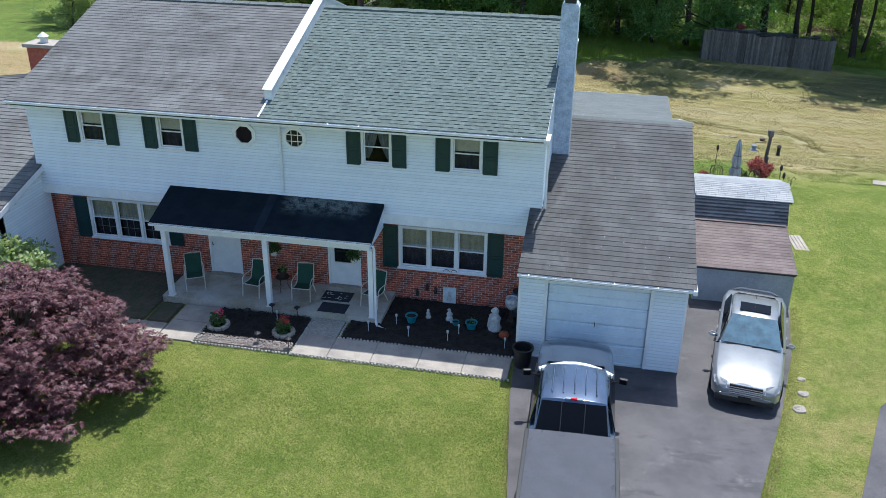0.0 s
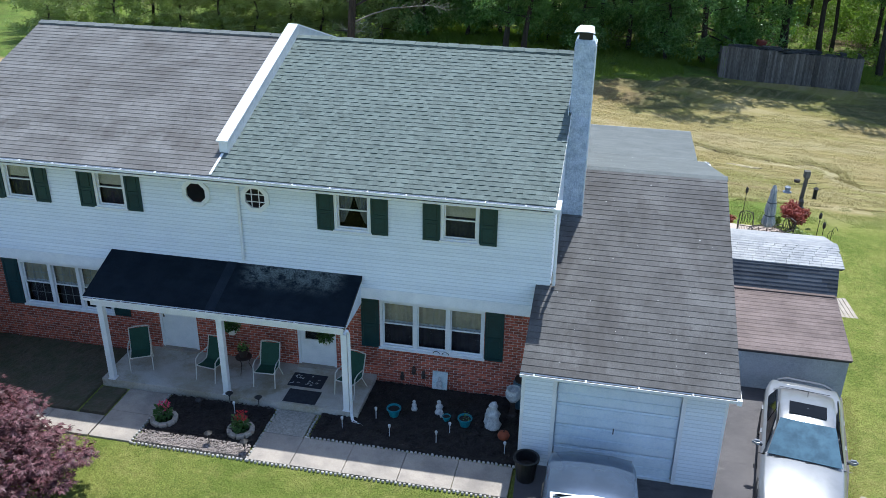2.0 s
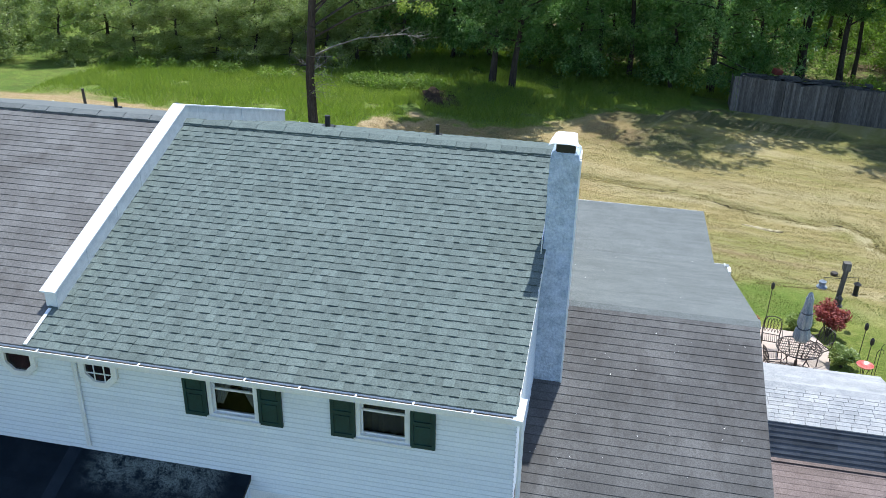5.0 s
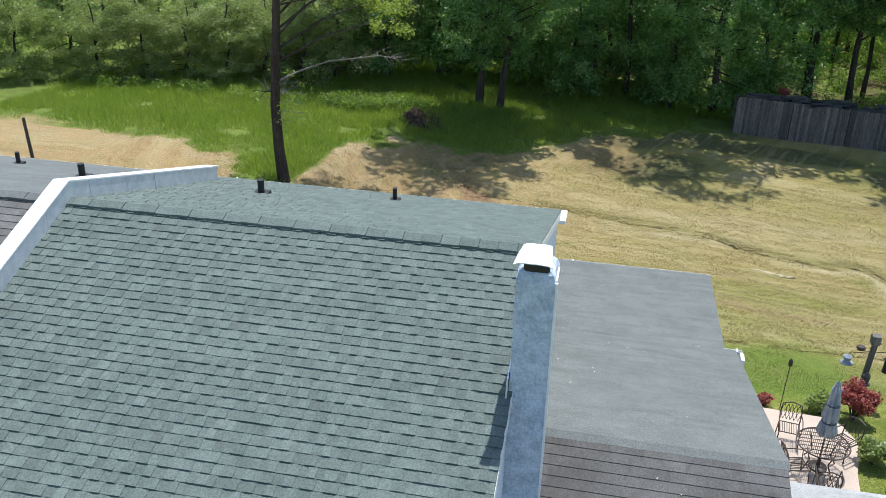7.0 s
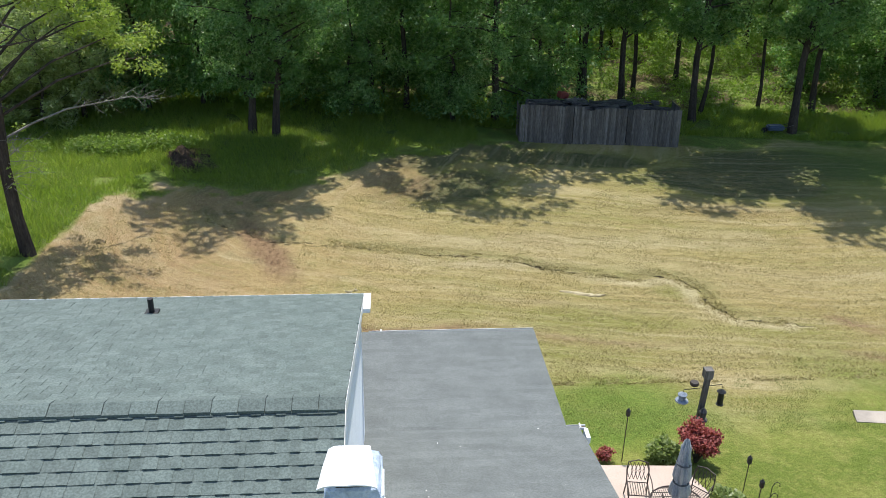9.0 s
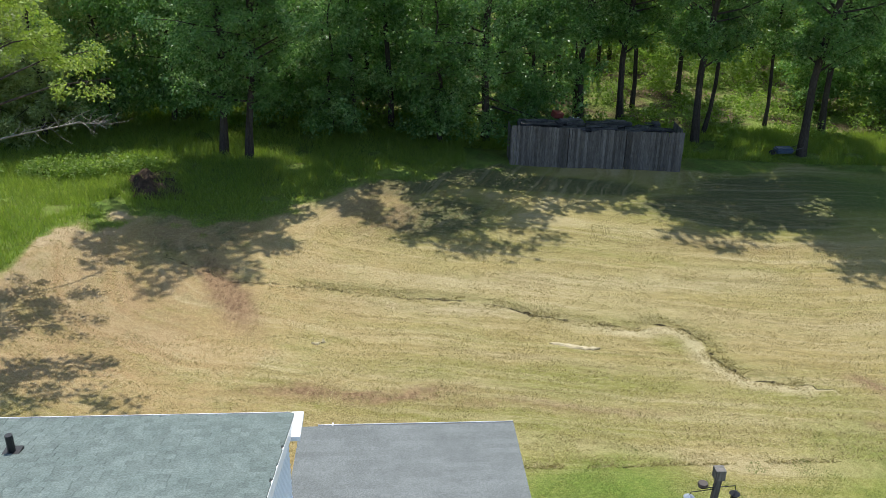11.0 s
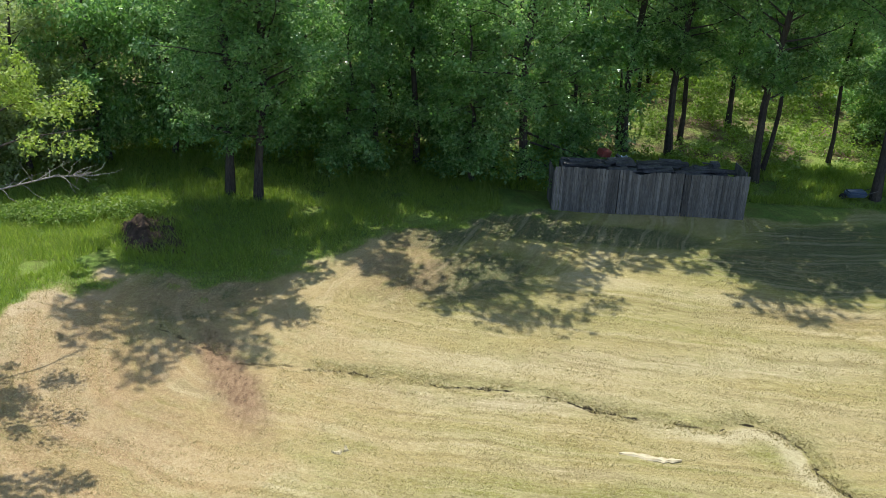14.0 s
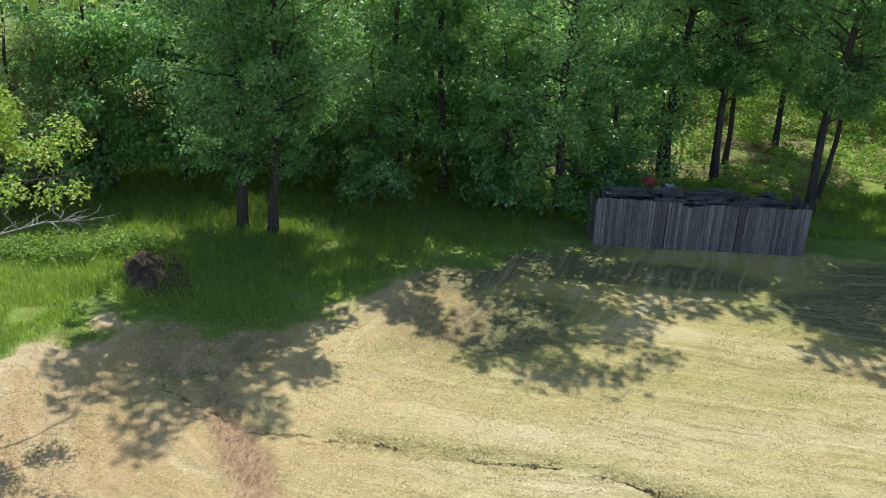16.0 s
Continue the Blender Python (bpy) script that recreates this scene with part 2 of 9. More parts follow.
def lathe(bm, profile, sides=16, m=None):
    """A turned body; profile is (radius, z) from bottom to top."""
    rings = [[bm.verts.new((r * math.cos(a), r * math.sin(a), z)) for a in (math.tau * k / sides for k in range(sides))] for r, z in profile]
    for a, b in zip(rings, rings[1:]):
        for k in range(sides):
            bm.faces.new((a[k], a[(k + 1) % sides], b[(k + 1) % sides], b[k]))
    bm.faces.new(rings[0][::-1])
    bm.faces.new(rings[-1])
    if m is not None:
        bmesh.ops.transform(bm, matrix=m, verts=[v for r in rings for v in r])
    return bm


def flat_mesh(name, verts, faces, mat):
    me = bpy.data.meshes.new(name)
    me.from_pydata(verts, [], faces)
    me.materials.append(mat)
    me.update()
    return me


# ---- ground ----
def smooth(t, a, b):
    t = min(1.0, max(0.0, (t - a) / (b - a)))
    return t * t * (3 - 2 * t)


PROFILE = ((-2000, -6.0), (-80, -1.2), (5, -0.45), (16, -0.24), (26, -0.22), (29.5, -0.39), (34.5, -0.41), (38, -0.9), (43, -1.65), (48, -2.2), (53, -2.34), (66, -2.15), (90, -2.0), (140, -0.8), (400, 4.0), (5000, 60.0))


def yard(x, y):
    """Draws the plan of the back yard together towards the woods."""
    s = min(1.4, max(0.0, (y - 45) / 22))
    return x * (1 - 0.036 * s), y - 0.12 * min(1, s * 5) - s * (0.72 + 0.045 * max(-14, min(24, x)))


def unyard(x, y):
    """The way back from the drawn-together plan."""
    u, v = x, y
    for _ in range(4):
        p, q = yard(u, v)
        u, v = u + x - p, v + y - q
    return u, v


def ground_z(x, y):
    for (y0, z0), (y1, z1) in zip(PROFILE, PROFILE[1:]):
        if y <= y1:
            z = z0 + (z1 - z0) * (y - y0) / (y1 - y0)
            break
    side = smooth(y, 38, 50)
    z -= 0.032 * max(-30, min(30, x)) * side
    z += side * 0.75 * smooth(-x, 9, 17) * (1 - smooth(y, 54, 64))
    if y > 40:
        z += 0.10 * noise.noise((x * 0.16, y * 0.16, 3.1)) + 0.035 * noise.noise((x * 0.7, y * 0.7, 8.1))
    return z


def porch_roofing():
    m = varied("black_roll_roofing", (0.006, 0.011, 0.018), (0.011, 0.017, 0.025), 2.2, 150, 0.9, 1.0, 0.003, each=0.1, spec=0.12)
    n = Net(m)
    old = n.bsdf.inputs["Base Color"].links[0].from_socket
    sep = n.t.nodes.new("ShaderNodeSeparateXYZ")
    n.plug(n.geo, sep.inputs[0])
    along = n.math("MULTIPLY", n.ramp(sep.outputs[0], -9.5, -8.9), n.ramp(sep.outputs[0], -6.5, -7.1))
    up = n.math("MULTIPLY", n.ramp(sep.outputs[1], 20.8, 21.4), n.ramp(n.noise(5, 5, 0.75), 0.36, 0.58))
    n.color(n.mix(n.math("MULTIPLY", n.math("MULTIPLY", along, up), n.ramp(n.noise(45, 3, 0.7), 0.35, 0.6)), old, (0.2, 0.23, 0.22)))
    return m


PORCH_ROOFING = porch_roofing()
PORCH_SEAM = varied("worn_roofing_seam", (0.012, 0.019, 0.029), (0.02, 0.028, 0.04), 2.5, 120, 0.9, 1.0, 0.003, spec=0.12)
# Slate shingles of the shed's steep slope, its blue shade put in the colour.
SHINGLE_SLATE_SHADED = varied("shaded_slate_asphalt_shingle", (0.05, 0.058, 0.075), (0.085, 0.095, 0.115), 2.0, 120, 0.85, 1.0, 0.003, each=0.35)


def line_y(points, x):
    """The height of a broken line over x."""
    if x <= points[0][0]:
        return points[0][1]
    for (x0, y0), (x1, y1) in zip(points, points[1:]):
        if x <= x1:
            return y0 + (y1 - y0) * (x - x0) / (x1 - x0)
    return points[-1][1]


TALL_EDGE = ((-40, 53), (-24, 53.5), (-19, 53), (-17.4, 50), (-16.6, 47.6), (-14.9, 47.6), (-14.5, 55.2), (-13.8, 57), (-12.4, 58), (-10.5, 58.4), (-7.5, 58.3), (-5.6, 59.3), (-3.1, 62), (0, 64.4), (6, 67), (16, 68), (40, 69))
RILL = ((-9, 54.6), (-6.4, 52.8), (-2.4, 52.4), (1.5, 51.6), (3.4, 51.4), (5.1, 50.5), (7.0, 50.05), (8.7, 49.6), (9.3, 49.9), (9.8, 50.1), (10.5, 49.6), (11.0, 48.7), (10.85, 47.3), (11.1, 46.2), (11.5, 45.3), (12.6, 44.9))


MOWN_LINE = ((0, 70), (-3, 63.5), (-5.6, 59.5), (-6.6, 56.5), (-5.8, 54.2), (-3.4, 52.9), (0, 52.1), (4, 51.1), (8, 50.2), (11.5, 49.4), (16, 48.8), (24, 49.5))


def line_distance(line, x, y):
    """Distance to a broken line, the same with a sign for its two sides, and the way along it."""
    best, side, along, run = 99.0, 1, 0.0, 0.0
    for (x0, y0), (x1, y1) in zip(line, line[1:]):
        dx, dy = x1 - x0, y1 - y0
        t = max(0, min(1, ((x - x0) * dx + (y - y0) * dy) / (dx * dx + dy * dy)))
        d = math.hypot(x - x0 - t * dx, y - y0 - t * dy)
        if d < best:
            best, side, along = d, 1 if dx * (y - y0) - dy * (x - x0) > 0 else -1, run + t * math.hypot(dx, dy)
        run += math.hypot(dx, dy)
    return best, best * side, along


def blob(x, y, cx, cy, rx, ry, turn=0.0):
    """One in the middle of a slanted oval, nothing outside."""
    c, s = math.cos(radians(turn)), math.sin(radians(turn))
    u, v = ((x - cx) * c + (y - cy) * s) / rx, (-(x - cx) * s + (y - cy) * c) / ry
    return smooth(-math.hypot(u, v), -1.3, -0.35)


def ragged(x, y):
    return noise.noise((x * 0.35, y * 0.35, 1.7)) * 2.0 + noise.noise((x * 1.3, y * 1.3, 4.2)) * 1.1


def spread(a, b, step, far_a, far_b):
    """Grid lines: even between a and b, ever wider outside."""
    mid = [a + i * step for i in range(int((b - a) / step) + 1)]
    lo, hi, d = [], [], step
    while a - sum(lo) > far_a:
        d *= 1.35
        lo.append(d)
    left = [a - sum(lo[:i + 1]) for i in range(len(lo))][::-1]
    d = step
    while mid[-1] + sum(hi) < far_b:
        d *= 1.35
        hi.append(d)
    return left + mid + [mid[-1] + sum(hi[:i + 1]) for i in range(len(hi))]


def build_ground():
    xs = spread(-22, 24, 0.3, -900, 900)
    ys = spread(33, 70, 0.3, -300, 1800)
    verts, tan, tall, dirt, wood, rill, mow, along, bank, green, pale = [], [], [], [], [], [], [], [], [], [], []
    for y0 in ys:
        for x0 in xs:
            x, y = x0, y0
            at = (x, y)
            x, y = unyard(x, y)
            w = noise.noise((x * 0.35, y * 0.35, 1.7)) * 1.1 + noise.noise((x * 1.3, y * 1.3, 4.2)) * 0.5
            z = ground_z(*at)
            near = 36 < y < 72 and -24 < x < 26
            r, signed = line_distance(RILL, x, y)[:2] if near else (9.0, 9.0)
            cut = smooth(-r, -0.42, 0.0)
            z -= 0.16 * cut * (0.6 + 0.6 * noise.noise((x * 1.1, y * 1.1, 9)))
            edge = line_y(TALL_EDGE, x)
            tl = smooth(y + ragged(x, y), edge - 0.5, edge + 0.5)
            first = 37.5 - 1.5 * smooth(-x, 0, 6) + 3.0 * smooth(x, 8, 14) + 2.2 * blob(x, 0, 4.6, 0, 3.2, 1)
            tn = smooth(y + w * 1.4, first - 2.5, first + 3.5) * (1 - smooth(x + w, 19, 27) * 0.6)
            verts.append((*at, z))
            tan.append(tn * (1 - tl))
            tall.append(tl)
            dirt.append(max(1.1 * blob(x + 0.4 * w, y, -6.6 - (y - 52) * 0.45, 52.0, 0.95, 3.6), 0.3 * blob(x + w, y + w, -11.5, 51.5, 4.5, 6.5), 0.95 * blob(x, y + 0.6 * w, -1.2, 44.4, 4.2, 0.5, 2), 0.6 * blob(x, y + 0.6 * w, 4.5, 43.6, 4.6, 0.4, -3), 0.35 * blob(x + w, y + w, -10, 49.5, 4, 3.5), 0.95 * blob(x + 0.5 * w, y + 0.5 * w, 15.4, 44.8, 0.8, 1.3, 25), 1.1 * blob(x + 0.3 * w, y + 0.4 * w, 15.0, 41.6, 1.9, 0.32, -32), 0.6 * blob(x + w, y + w, -0.8, 60, 2.2, 3.2), 0.3 * blob(x + w, y + w, 15, 57.5, 4, 1.4)))
            wood.append(smooth(y + w * 1.5, 71, 78))
            rill.append(smooth(-r, -1.6, -0.9) * (0.2 + 0.8 * smooth(x, -4, 1.5)))
            m_at = line_distance(MOWN_LINE, x, y) if near else (0, y - 50, x)
            mow.append(m_at[1] + 0.3 * w)
            along.append(m_at[2])
            bank.append(signed)
            q, v = x + w * 0.7, y + w * 0.5
            # The 1.5 ovals darken green grass further where the trees' shade falls.
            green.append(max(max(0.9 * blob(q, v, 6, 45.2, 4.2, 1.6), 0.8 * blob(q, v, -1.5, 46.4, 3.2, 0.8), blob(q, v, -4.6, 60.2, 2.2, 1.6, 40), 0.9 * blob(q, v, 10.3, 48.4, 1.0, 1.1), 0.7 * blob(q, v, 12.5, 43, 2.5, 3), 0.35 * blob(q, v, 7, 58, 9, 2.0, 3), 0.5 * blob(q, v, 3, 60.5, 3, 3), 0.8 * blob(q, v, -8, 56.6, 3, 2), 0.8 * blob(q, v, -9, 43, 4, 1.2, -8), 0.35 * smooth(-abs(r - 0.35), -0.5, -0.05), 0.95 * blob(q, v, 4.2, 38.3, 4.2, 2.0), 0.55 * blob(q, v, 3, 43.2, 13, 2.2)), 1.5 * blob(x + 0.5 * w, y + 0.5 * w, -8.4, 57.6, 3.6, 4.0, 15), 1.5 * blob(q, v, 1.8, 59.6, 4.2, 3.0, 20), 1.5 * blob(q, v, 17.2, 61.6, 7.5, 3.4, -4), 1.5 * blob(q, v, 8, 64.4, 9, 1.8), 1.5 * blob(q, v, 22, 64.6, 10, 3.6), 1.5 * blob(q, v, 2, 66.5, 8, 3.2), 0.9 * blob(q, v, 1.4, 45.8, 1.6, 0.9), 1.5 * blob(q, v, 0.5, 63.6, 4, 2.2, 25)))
            fringe = smooth(-abs(y + ragged(x, y) - edge + 0.8), -1.1, -0.4) * smooth(-x, 11, 13.5) * (1 - 0.75 * smooth(-x, 15.5, 17.5))
            pale.append(max(fringe, 0.95 * blob(x + 0.8 * w, y + 0.8 * w, -14.0, 55.4, 0.7, 2.2, -25), 0.6 * blob(x + w, y + w, -13.6, 52.4, 0.7, 2.4), 0.35 * blob(q, v, 9, 53.6, 9, 1.0, 2), 0.4 * blob(q, v, 2, 51.0, 5, 0.7, -6)))
    n = len(xs)
    faces = [(j * n + i, j * n + i + 1, (j + 1) * n + i + 1, (j + 1) * n + i) for j in range(len(ys) - 1) for i in range(n - 1)]
    m = material("grass_and_mown_hay", (0.1, 0.14, 0.03), 0.95, 0, 0.15)
    g = Net(m)
    blades = g.noise(34, 4, 0.8)
    tuft = g.noise(7, 5, 0.75)
    patch = g.noise(0.55, 4, 0.6)
    lawn = g.mix(g.ramp(patch, 0.35, 0.65), (0.142, 0.185, 0.034), (0.212, 0.236, 0.054))
    lawn = g.mix(g.math("MULTIPLY", g.ramp(g.noise(2.2, 8, 0.85), 0.46, 0.68), 0.55), lawn, (0.31, 0.285, 0.1))
    lawn = g.mix(g.math("MULTIPLY", g.ramp(g.attr("green"), 0.1, 0.9), g.ramp(g.noise(2.6, 7, 0.8), 0.3, 0.55, 0.35, 1.0)), lawn, (0.12, 0.19, 0.03))
    lawn = g.mix(g.math("MULTIPLY", g.ramp(g.noise(22, 4, 0.8), 0.5, 0.7), 0.3), lawn, (0.09, 0.115, 0.012))
    sep = g.t.nodes.new("ShaderNodeSeparateXYZ")
    g.plug(g.geo, sep.inputs[0])

    lawn = g.mix(g.math("MULTIPLY", g.math("MULTIPLY", g.ramp(sep.outputs[0], 4.4, 6.0), g.ramp(sep.outputs[1], 25, 16)), g.ramp(g.noise(0.7, 6, 0.75), 0.38, 0.6, 0.0, 0.75)), lawn, (0.34, 0.28, 0.11))

    def flow(stretch):
        """Coordinates along and across the mower's way."""
        n = g.t.nodes.new("ShaderNodeCombineXYZ")
        g.plug(g.math("MULTIPLY", g.attr("along"), stretch), n.inputs[0])
        g.plug(g.attr("mow"), n.inputs[1])
        return n.outputs[0]

    def over(c, fac, amount, other):
        return g.mix(g.math("MULTIPLY", fac, amount), c, other)

    near_flow, long_flow = flow(0.14), flow(0.035)
    swath = g.noise(1.1, 6, 0.68, near_flow)
    stripe = g.noise(0.62, 4, 0.6, long_flow)
    thin = g.noise(2.6, 4, 0.65, long_flow)
    hay = g.mix(g.ramp(g.noise(0.28, 5, 0.65), 0.36, 0.64), (0.41, 0.33, 0.12), (0.43, 0.375, 0.14))
    hay = over(hay, g.math("MULTIPLY", g.ramp(sep.outputs[0], -3, -10), g.ramp(g.noise(0.5, 5, 0.7), 0.3, 0.6)), 0.9, (0.5, 0.335, 0.17))
    hay = over(hay, g.math("MULTIPLY", g.ramp(sep.outputs[0], 9, 16), g.ramp(g.noise(0.4, 5, 0.7), 0.35, 0.6)), 0.35, (0.43, 0.315, 0.095))
    hay = over(hay, g.ramp(stripe, 0.5, 0.6), 0.75, (0.63, 0.535, 0.3))
    hay = over(hay, g.ramp(stripe, 0.46, 0.36), 0.75, (0.265, 0.27, 0.055))
    hay = over(hay, g.ramp(swath, 0.4, 0.68), 0.55, (0.55, 0.46, 0.225))
    hay = over(hay, g.math("MULTIPLY", g.attr("green"), g.ramp(g.noise(1.5, 6, 0.75), 0.25, 0.5)), 0.85, (0.235, 0.265, 0.045))
    hay = over(hay, g.math("MULTIPLY", g.ramp(g.attr("mow"), -0.1, 0.5), g.ramp(g.attr("mow"), 2.6, 1.4)), 0.35, (0.58, 0.5, 0.28))
    hay = over(hay, g.math("MULTIPLY", g.attr("pale"), g.ramp(g.noise(2.2, 6, 0.8), 0.25, 0.5)), 0.9, (0.7, 0.62, 0.44))
    hay = over(hay, g.ramp(g.noise(0.8, 6, 0.7), 0.5, 0.7), 0.5, (0.25, 0.26, 0.06))
    # Dark green: real green grass, deepened to put tree shade in the colour.
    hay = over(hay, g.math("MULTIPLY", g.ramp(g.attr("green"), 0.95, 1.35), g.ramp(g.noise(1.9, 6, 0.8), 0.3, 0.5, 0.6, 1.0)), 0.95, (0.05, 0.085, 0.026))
    hay = over(hay, g.ramp(thin, 0.54, 0.62), 0.5, (0.24, 0.195, 0.07))
    hay = over(hay, g.ramp(thin, 0.48, 0.4), 0.3, (0.64, 0.55, 0.33))
    # Dark specks: grain, and the small shadows of hay clumps put in the colour.
    hay = over(hay, g.ramp(g.noise(6, 7, 0.85), 0.55, 0.63), 0.5, (0.18, 0.145, 0.05))
    hay = over(hay, g.ramp(g.noise(9, 6, 0.85), 0.46, 0.38), 0.5, (0.68, 0.57, 0.33))
    hay = over(hay, g.ramp(g.noise(15, 4, 0.8), 0.55, 0.62), 0.5, (0.16, 0.125, 0.04))
    hay = over(hay, g.ramp(g.noise(26, 3, 0.75), 0.5, 0.6), 0.45, (0.72, 0.61, 0.36))
    hay = over(hay, g.ramp(g.noise(33, 3, 0.75), 0.54, 0.61), 0.5, (0.13, 0.1, 0.032))
    hay = g.mix(1.0, hay, (0.72, 0.71, 0.71), "MULTIPLY")
    hay = over(hay, g.math("MULTIPLY", g.ramp(sep.outputs[0], 3, -7), g.ramp(g.noise(0.45, 6, 0.7), 0.36, 0.56)), 0.5, (0.4, 0.275, 0.14))
    soil = g.mix(g.ramp(g.noise(2.4, 6, 0.8, stretch=(2.2, 0.8, 1)), 0.4, 0.62), (0.27, 0.178, 0.1), (0.165, 0.105, 0.06))
    soil = g.mix(g.ramp(g.noise(2.6, 5, 0.75, stretch=(3.2, 0.9, 1)), 0.57, 0.64), soil, (0.06, 0.04, 0.024))
    hay = g.mix(g.math("MULTIPLY", g.attr("dirt"), g.ramp(g.noise(1.7, 7, 0.8), 0.25, 0.55)), hay, soil)
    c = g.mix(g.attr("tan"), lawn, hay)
    c = g.mix(g.math("MULTIPLY", g.ramp(g.attr("dirt"), 0.7, 1.3), g.ramp(g.noise(1.9, 6, 0.8), 0.3, 0.5)), c, soil)
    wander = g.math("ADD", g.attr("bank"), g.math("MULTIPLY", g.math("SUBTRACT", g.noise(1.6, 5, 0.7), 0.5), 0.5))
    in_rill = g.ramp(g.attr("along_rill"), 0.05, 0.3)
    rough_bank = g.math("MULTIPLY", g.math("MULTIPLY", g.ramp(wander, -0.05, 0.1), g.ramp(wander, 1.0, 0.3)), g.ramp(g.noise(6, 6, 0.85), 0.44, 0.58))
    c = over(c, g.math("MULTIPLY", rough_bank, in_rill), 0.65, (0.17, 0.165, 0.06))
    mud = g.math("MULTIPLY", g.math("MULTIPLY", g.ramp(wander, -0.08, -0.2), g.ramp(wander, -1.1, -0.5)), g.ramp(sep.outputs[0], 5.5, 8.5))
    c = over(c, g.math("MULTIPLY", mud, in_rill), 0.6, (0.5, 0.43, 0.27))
    # Broken dark line in the rill: shade under its overhang, put in the colour.
    gape = g.ramp(g.noise(1.3, 4, 0.7), 0.4, 0.66, 0.0, 0.15)
    crack = g.math("MULTIPLY", g.ramp(g.math("SUBTRACT", gape, g.math("ABSOLUTE", wander)), -0.01, 0.03), in_rill)
    c = over(c, g.math("MULTIPLY", crack, g.ramp(g.noise(0.5, 4, 0.7), 0.36, 0.46)), 1.0, (0.03, 0.024, 0.012))
    tall_c = g.mix(g.ramp(patch, 0.3, 0.7), (0.1, 0.16, 0.03), (0.17, 0.225, 0.045))
    hole = g.ramp(g.noise(1.4, 5, 0.7), 0.45, 0.6)
    c = g.mix(g.attr("tall"), c, g.mix(g.math("MULTIPLY", hole, 0.4), tall_c, (0.1, 0.09, 0.03)))
    c = g.mix(g.attr("wood"), c, g.mix(g.ramp(g.noise(0.4, 4), 0.4, 0.6), (0.12, 0.09, 0.05), (0.16, 0.21, 0.045)))
    c = g.mix(0.9, c, g.mix(g.ramp(blades, 0.3, 0.7), (0.12, 0.12, 0.12), (0.88, 0.88, 0.88)), "SOFT_LIGHT")
    c = g.mix(0.4, c, g.mix(g.ramp(tuft, 0.3, 0.7), (0.25, 0.25, 0.25), (0.75, 0.75, 0.75)), "SOFT_LIGHT")
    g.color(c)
    g.bump(g.math("ADD", blades, g.math("ADD", g.math("MULTIPLY", tuft, 3.0), g.math("MULTIPLY", g.noise(18, 3, 0.7), 1.0))), 0.04, 0.8)
    me = flat_mesh("ground", verts, faces, m)
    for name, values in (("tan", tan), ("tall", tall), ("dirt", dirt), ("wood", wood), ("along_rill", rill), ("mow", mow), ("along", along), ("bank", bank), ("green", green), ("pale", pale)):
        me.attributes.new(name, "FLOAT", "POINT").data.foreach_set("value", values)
    me.shade_smooth()
    return tagged(new("ground", me), "green front lawn falling to a mown straw-coloured back yard", "ground", kind="structure")


ground = build_ground()


def sheet(name, outline, top, thick, mat, label, category):
    """A flat paved piece with thickness; its outline is given in plan."""
    return tagged(part(name, prism(outline, "z", top - thick, top), mat), label, category, kind="structure")


# ---- paving ----
DRIVE = -0.2
driveway = sheet("driveway", ((-1.98, 19.6), (-1.87, 17.5), (-1.44, 13.7), (-0.9, 4), (2.2, 4), (4.08, 14.87), (4.94, 18.0), (5.6, 20.9), (6.0, 23.9), (2.4, 23.9), (2.4, 19.6)), DRIVE, 0.25, ASPHALT, "worn dark asphalt driveway beside the lawn", "driveway")
side_path = sheet("side_path", ((6.0, 14.3), (6.3, 15.34), (7.5, 18.95), (8.6, 20.4), (12, 20.4), (12, 14.3)), -0.19, 0.2, ASPHALT, "grey asphalt strip at the edge of the side lawn", "pavement")
porch_slab = sheet("porch_slab", ((-13.0, 20.22), (-6.05, 20.22), (-6.05, 21.98), (-13.0, 21.98)), 0.0, 0.45, SLAB, "stained concrete porch floor", "porch")
patio = sheet("patio", ((1.5, 28.9), (5.6, 29.5), (6.0, 33.0), (6.3, 34.2), (5.9, 35.2), (1.5, 35.45)), -0.33, 0.3, PATIO, "pale pinkish concrete patio", "patio")

# ---- placing helpers ----
def world_of(ob):
    m = ob.matrix_parent_inverse @ ob.matrix_basis if ob.parent else ob.matrix_basis.copy()
    return world_of(ob.parent) @ m if ob.parent else m


def wpart(name, bm, mat, parent, label="", smooth=False):
    """A part whose mesh is given in the world's own metres."""
    ob = part(name, bm, mat, None, label, smooth)
    ob.parent = parent
    ob.matrix_parent_inverse = world_of(parent).inverted()
    return ob


def piece(name, me, parent, m):
    """A small piece on shared mesh data, placed by a world pose."""
    ob = new(name, me)
    ob.parent = parent
    ob.matrix_parent_inverse = world_of(parent).inverted()
    ob.matrix_basis = m
    return ob


def joined(name, chunks, mat, parent, label=""):
    """One mesh of many small solids: chunks are (verts, faces)."""
    verts, faces = [], []
    for vs, fs in chunks:
        n = len(verts)
        verts += vs
        faces += [tuple(i + n for i in f) for f in fs]
    ob = new(name, flat_mesh(name, verts, faces, mat))
    ob.parent = parent
    ob.matrix_parent_inverse = world_of(parent).inverted()
    return tagged(ob, label, kind="stuff")


BOX_FACES = ((3, 2, 1, 0), (4, 5, 6, 7), (0, 1, 5, 4), (1, 2, 6, 5), (2, 3, 7, 6), (3, 0, 4, 7))


def box_chunk(x0, x1, y0, y1, z0, z1):
    return [(x, y, z) for z in (z0, z1) for x, y in ((x0, y0), (x1, y0), (x1, y1), (x0, y1))], BOX_FACES


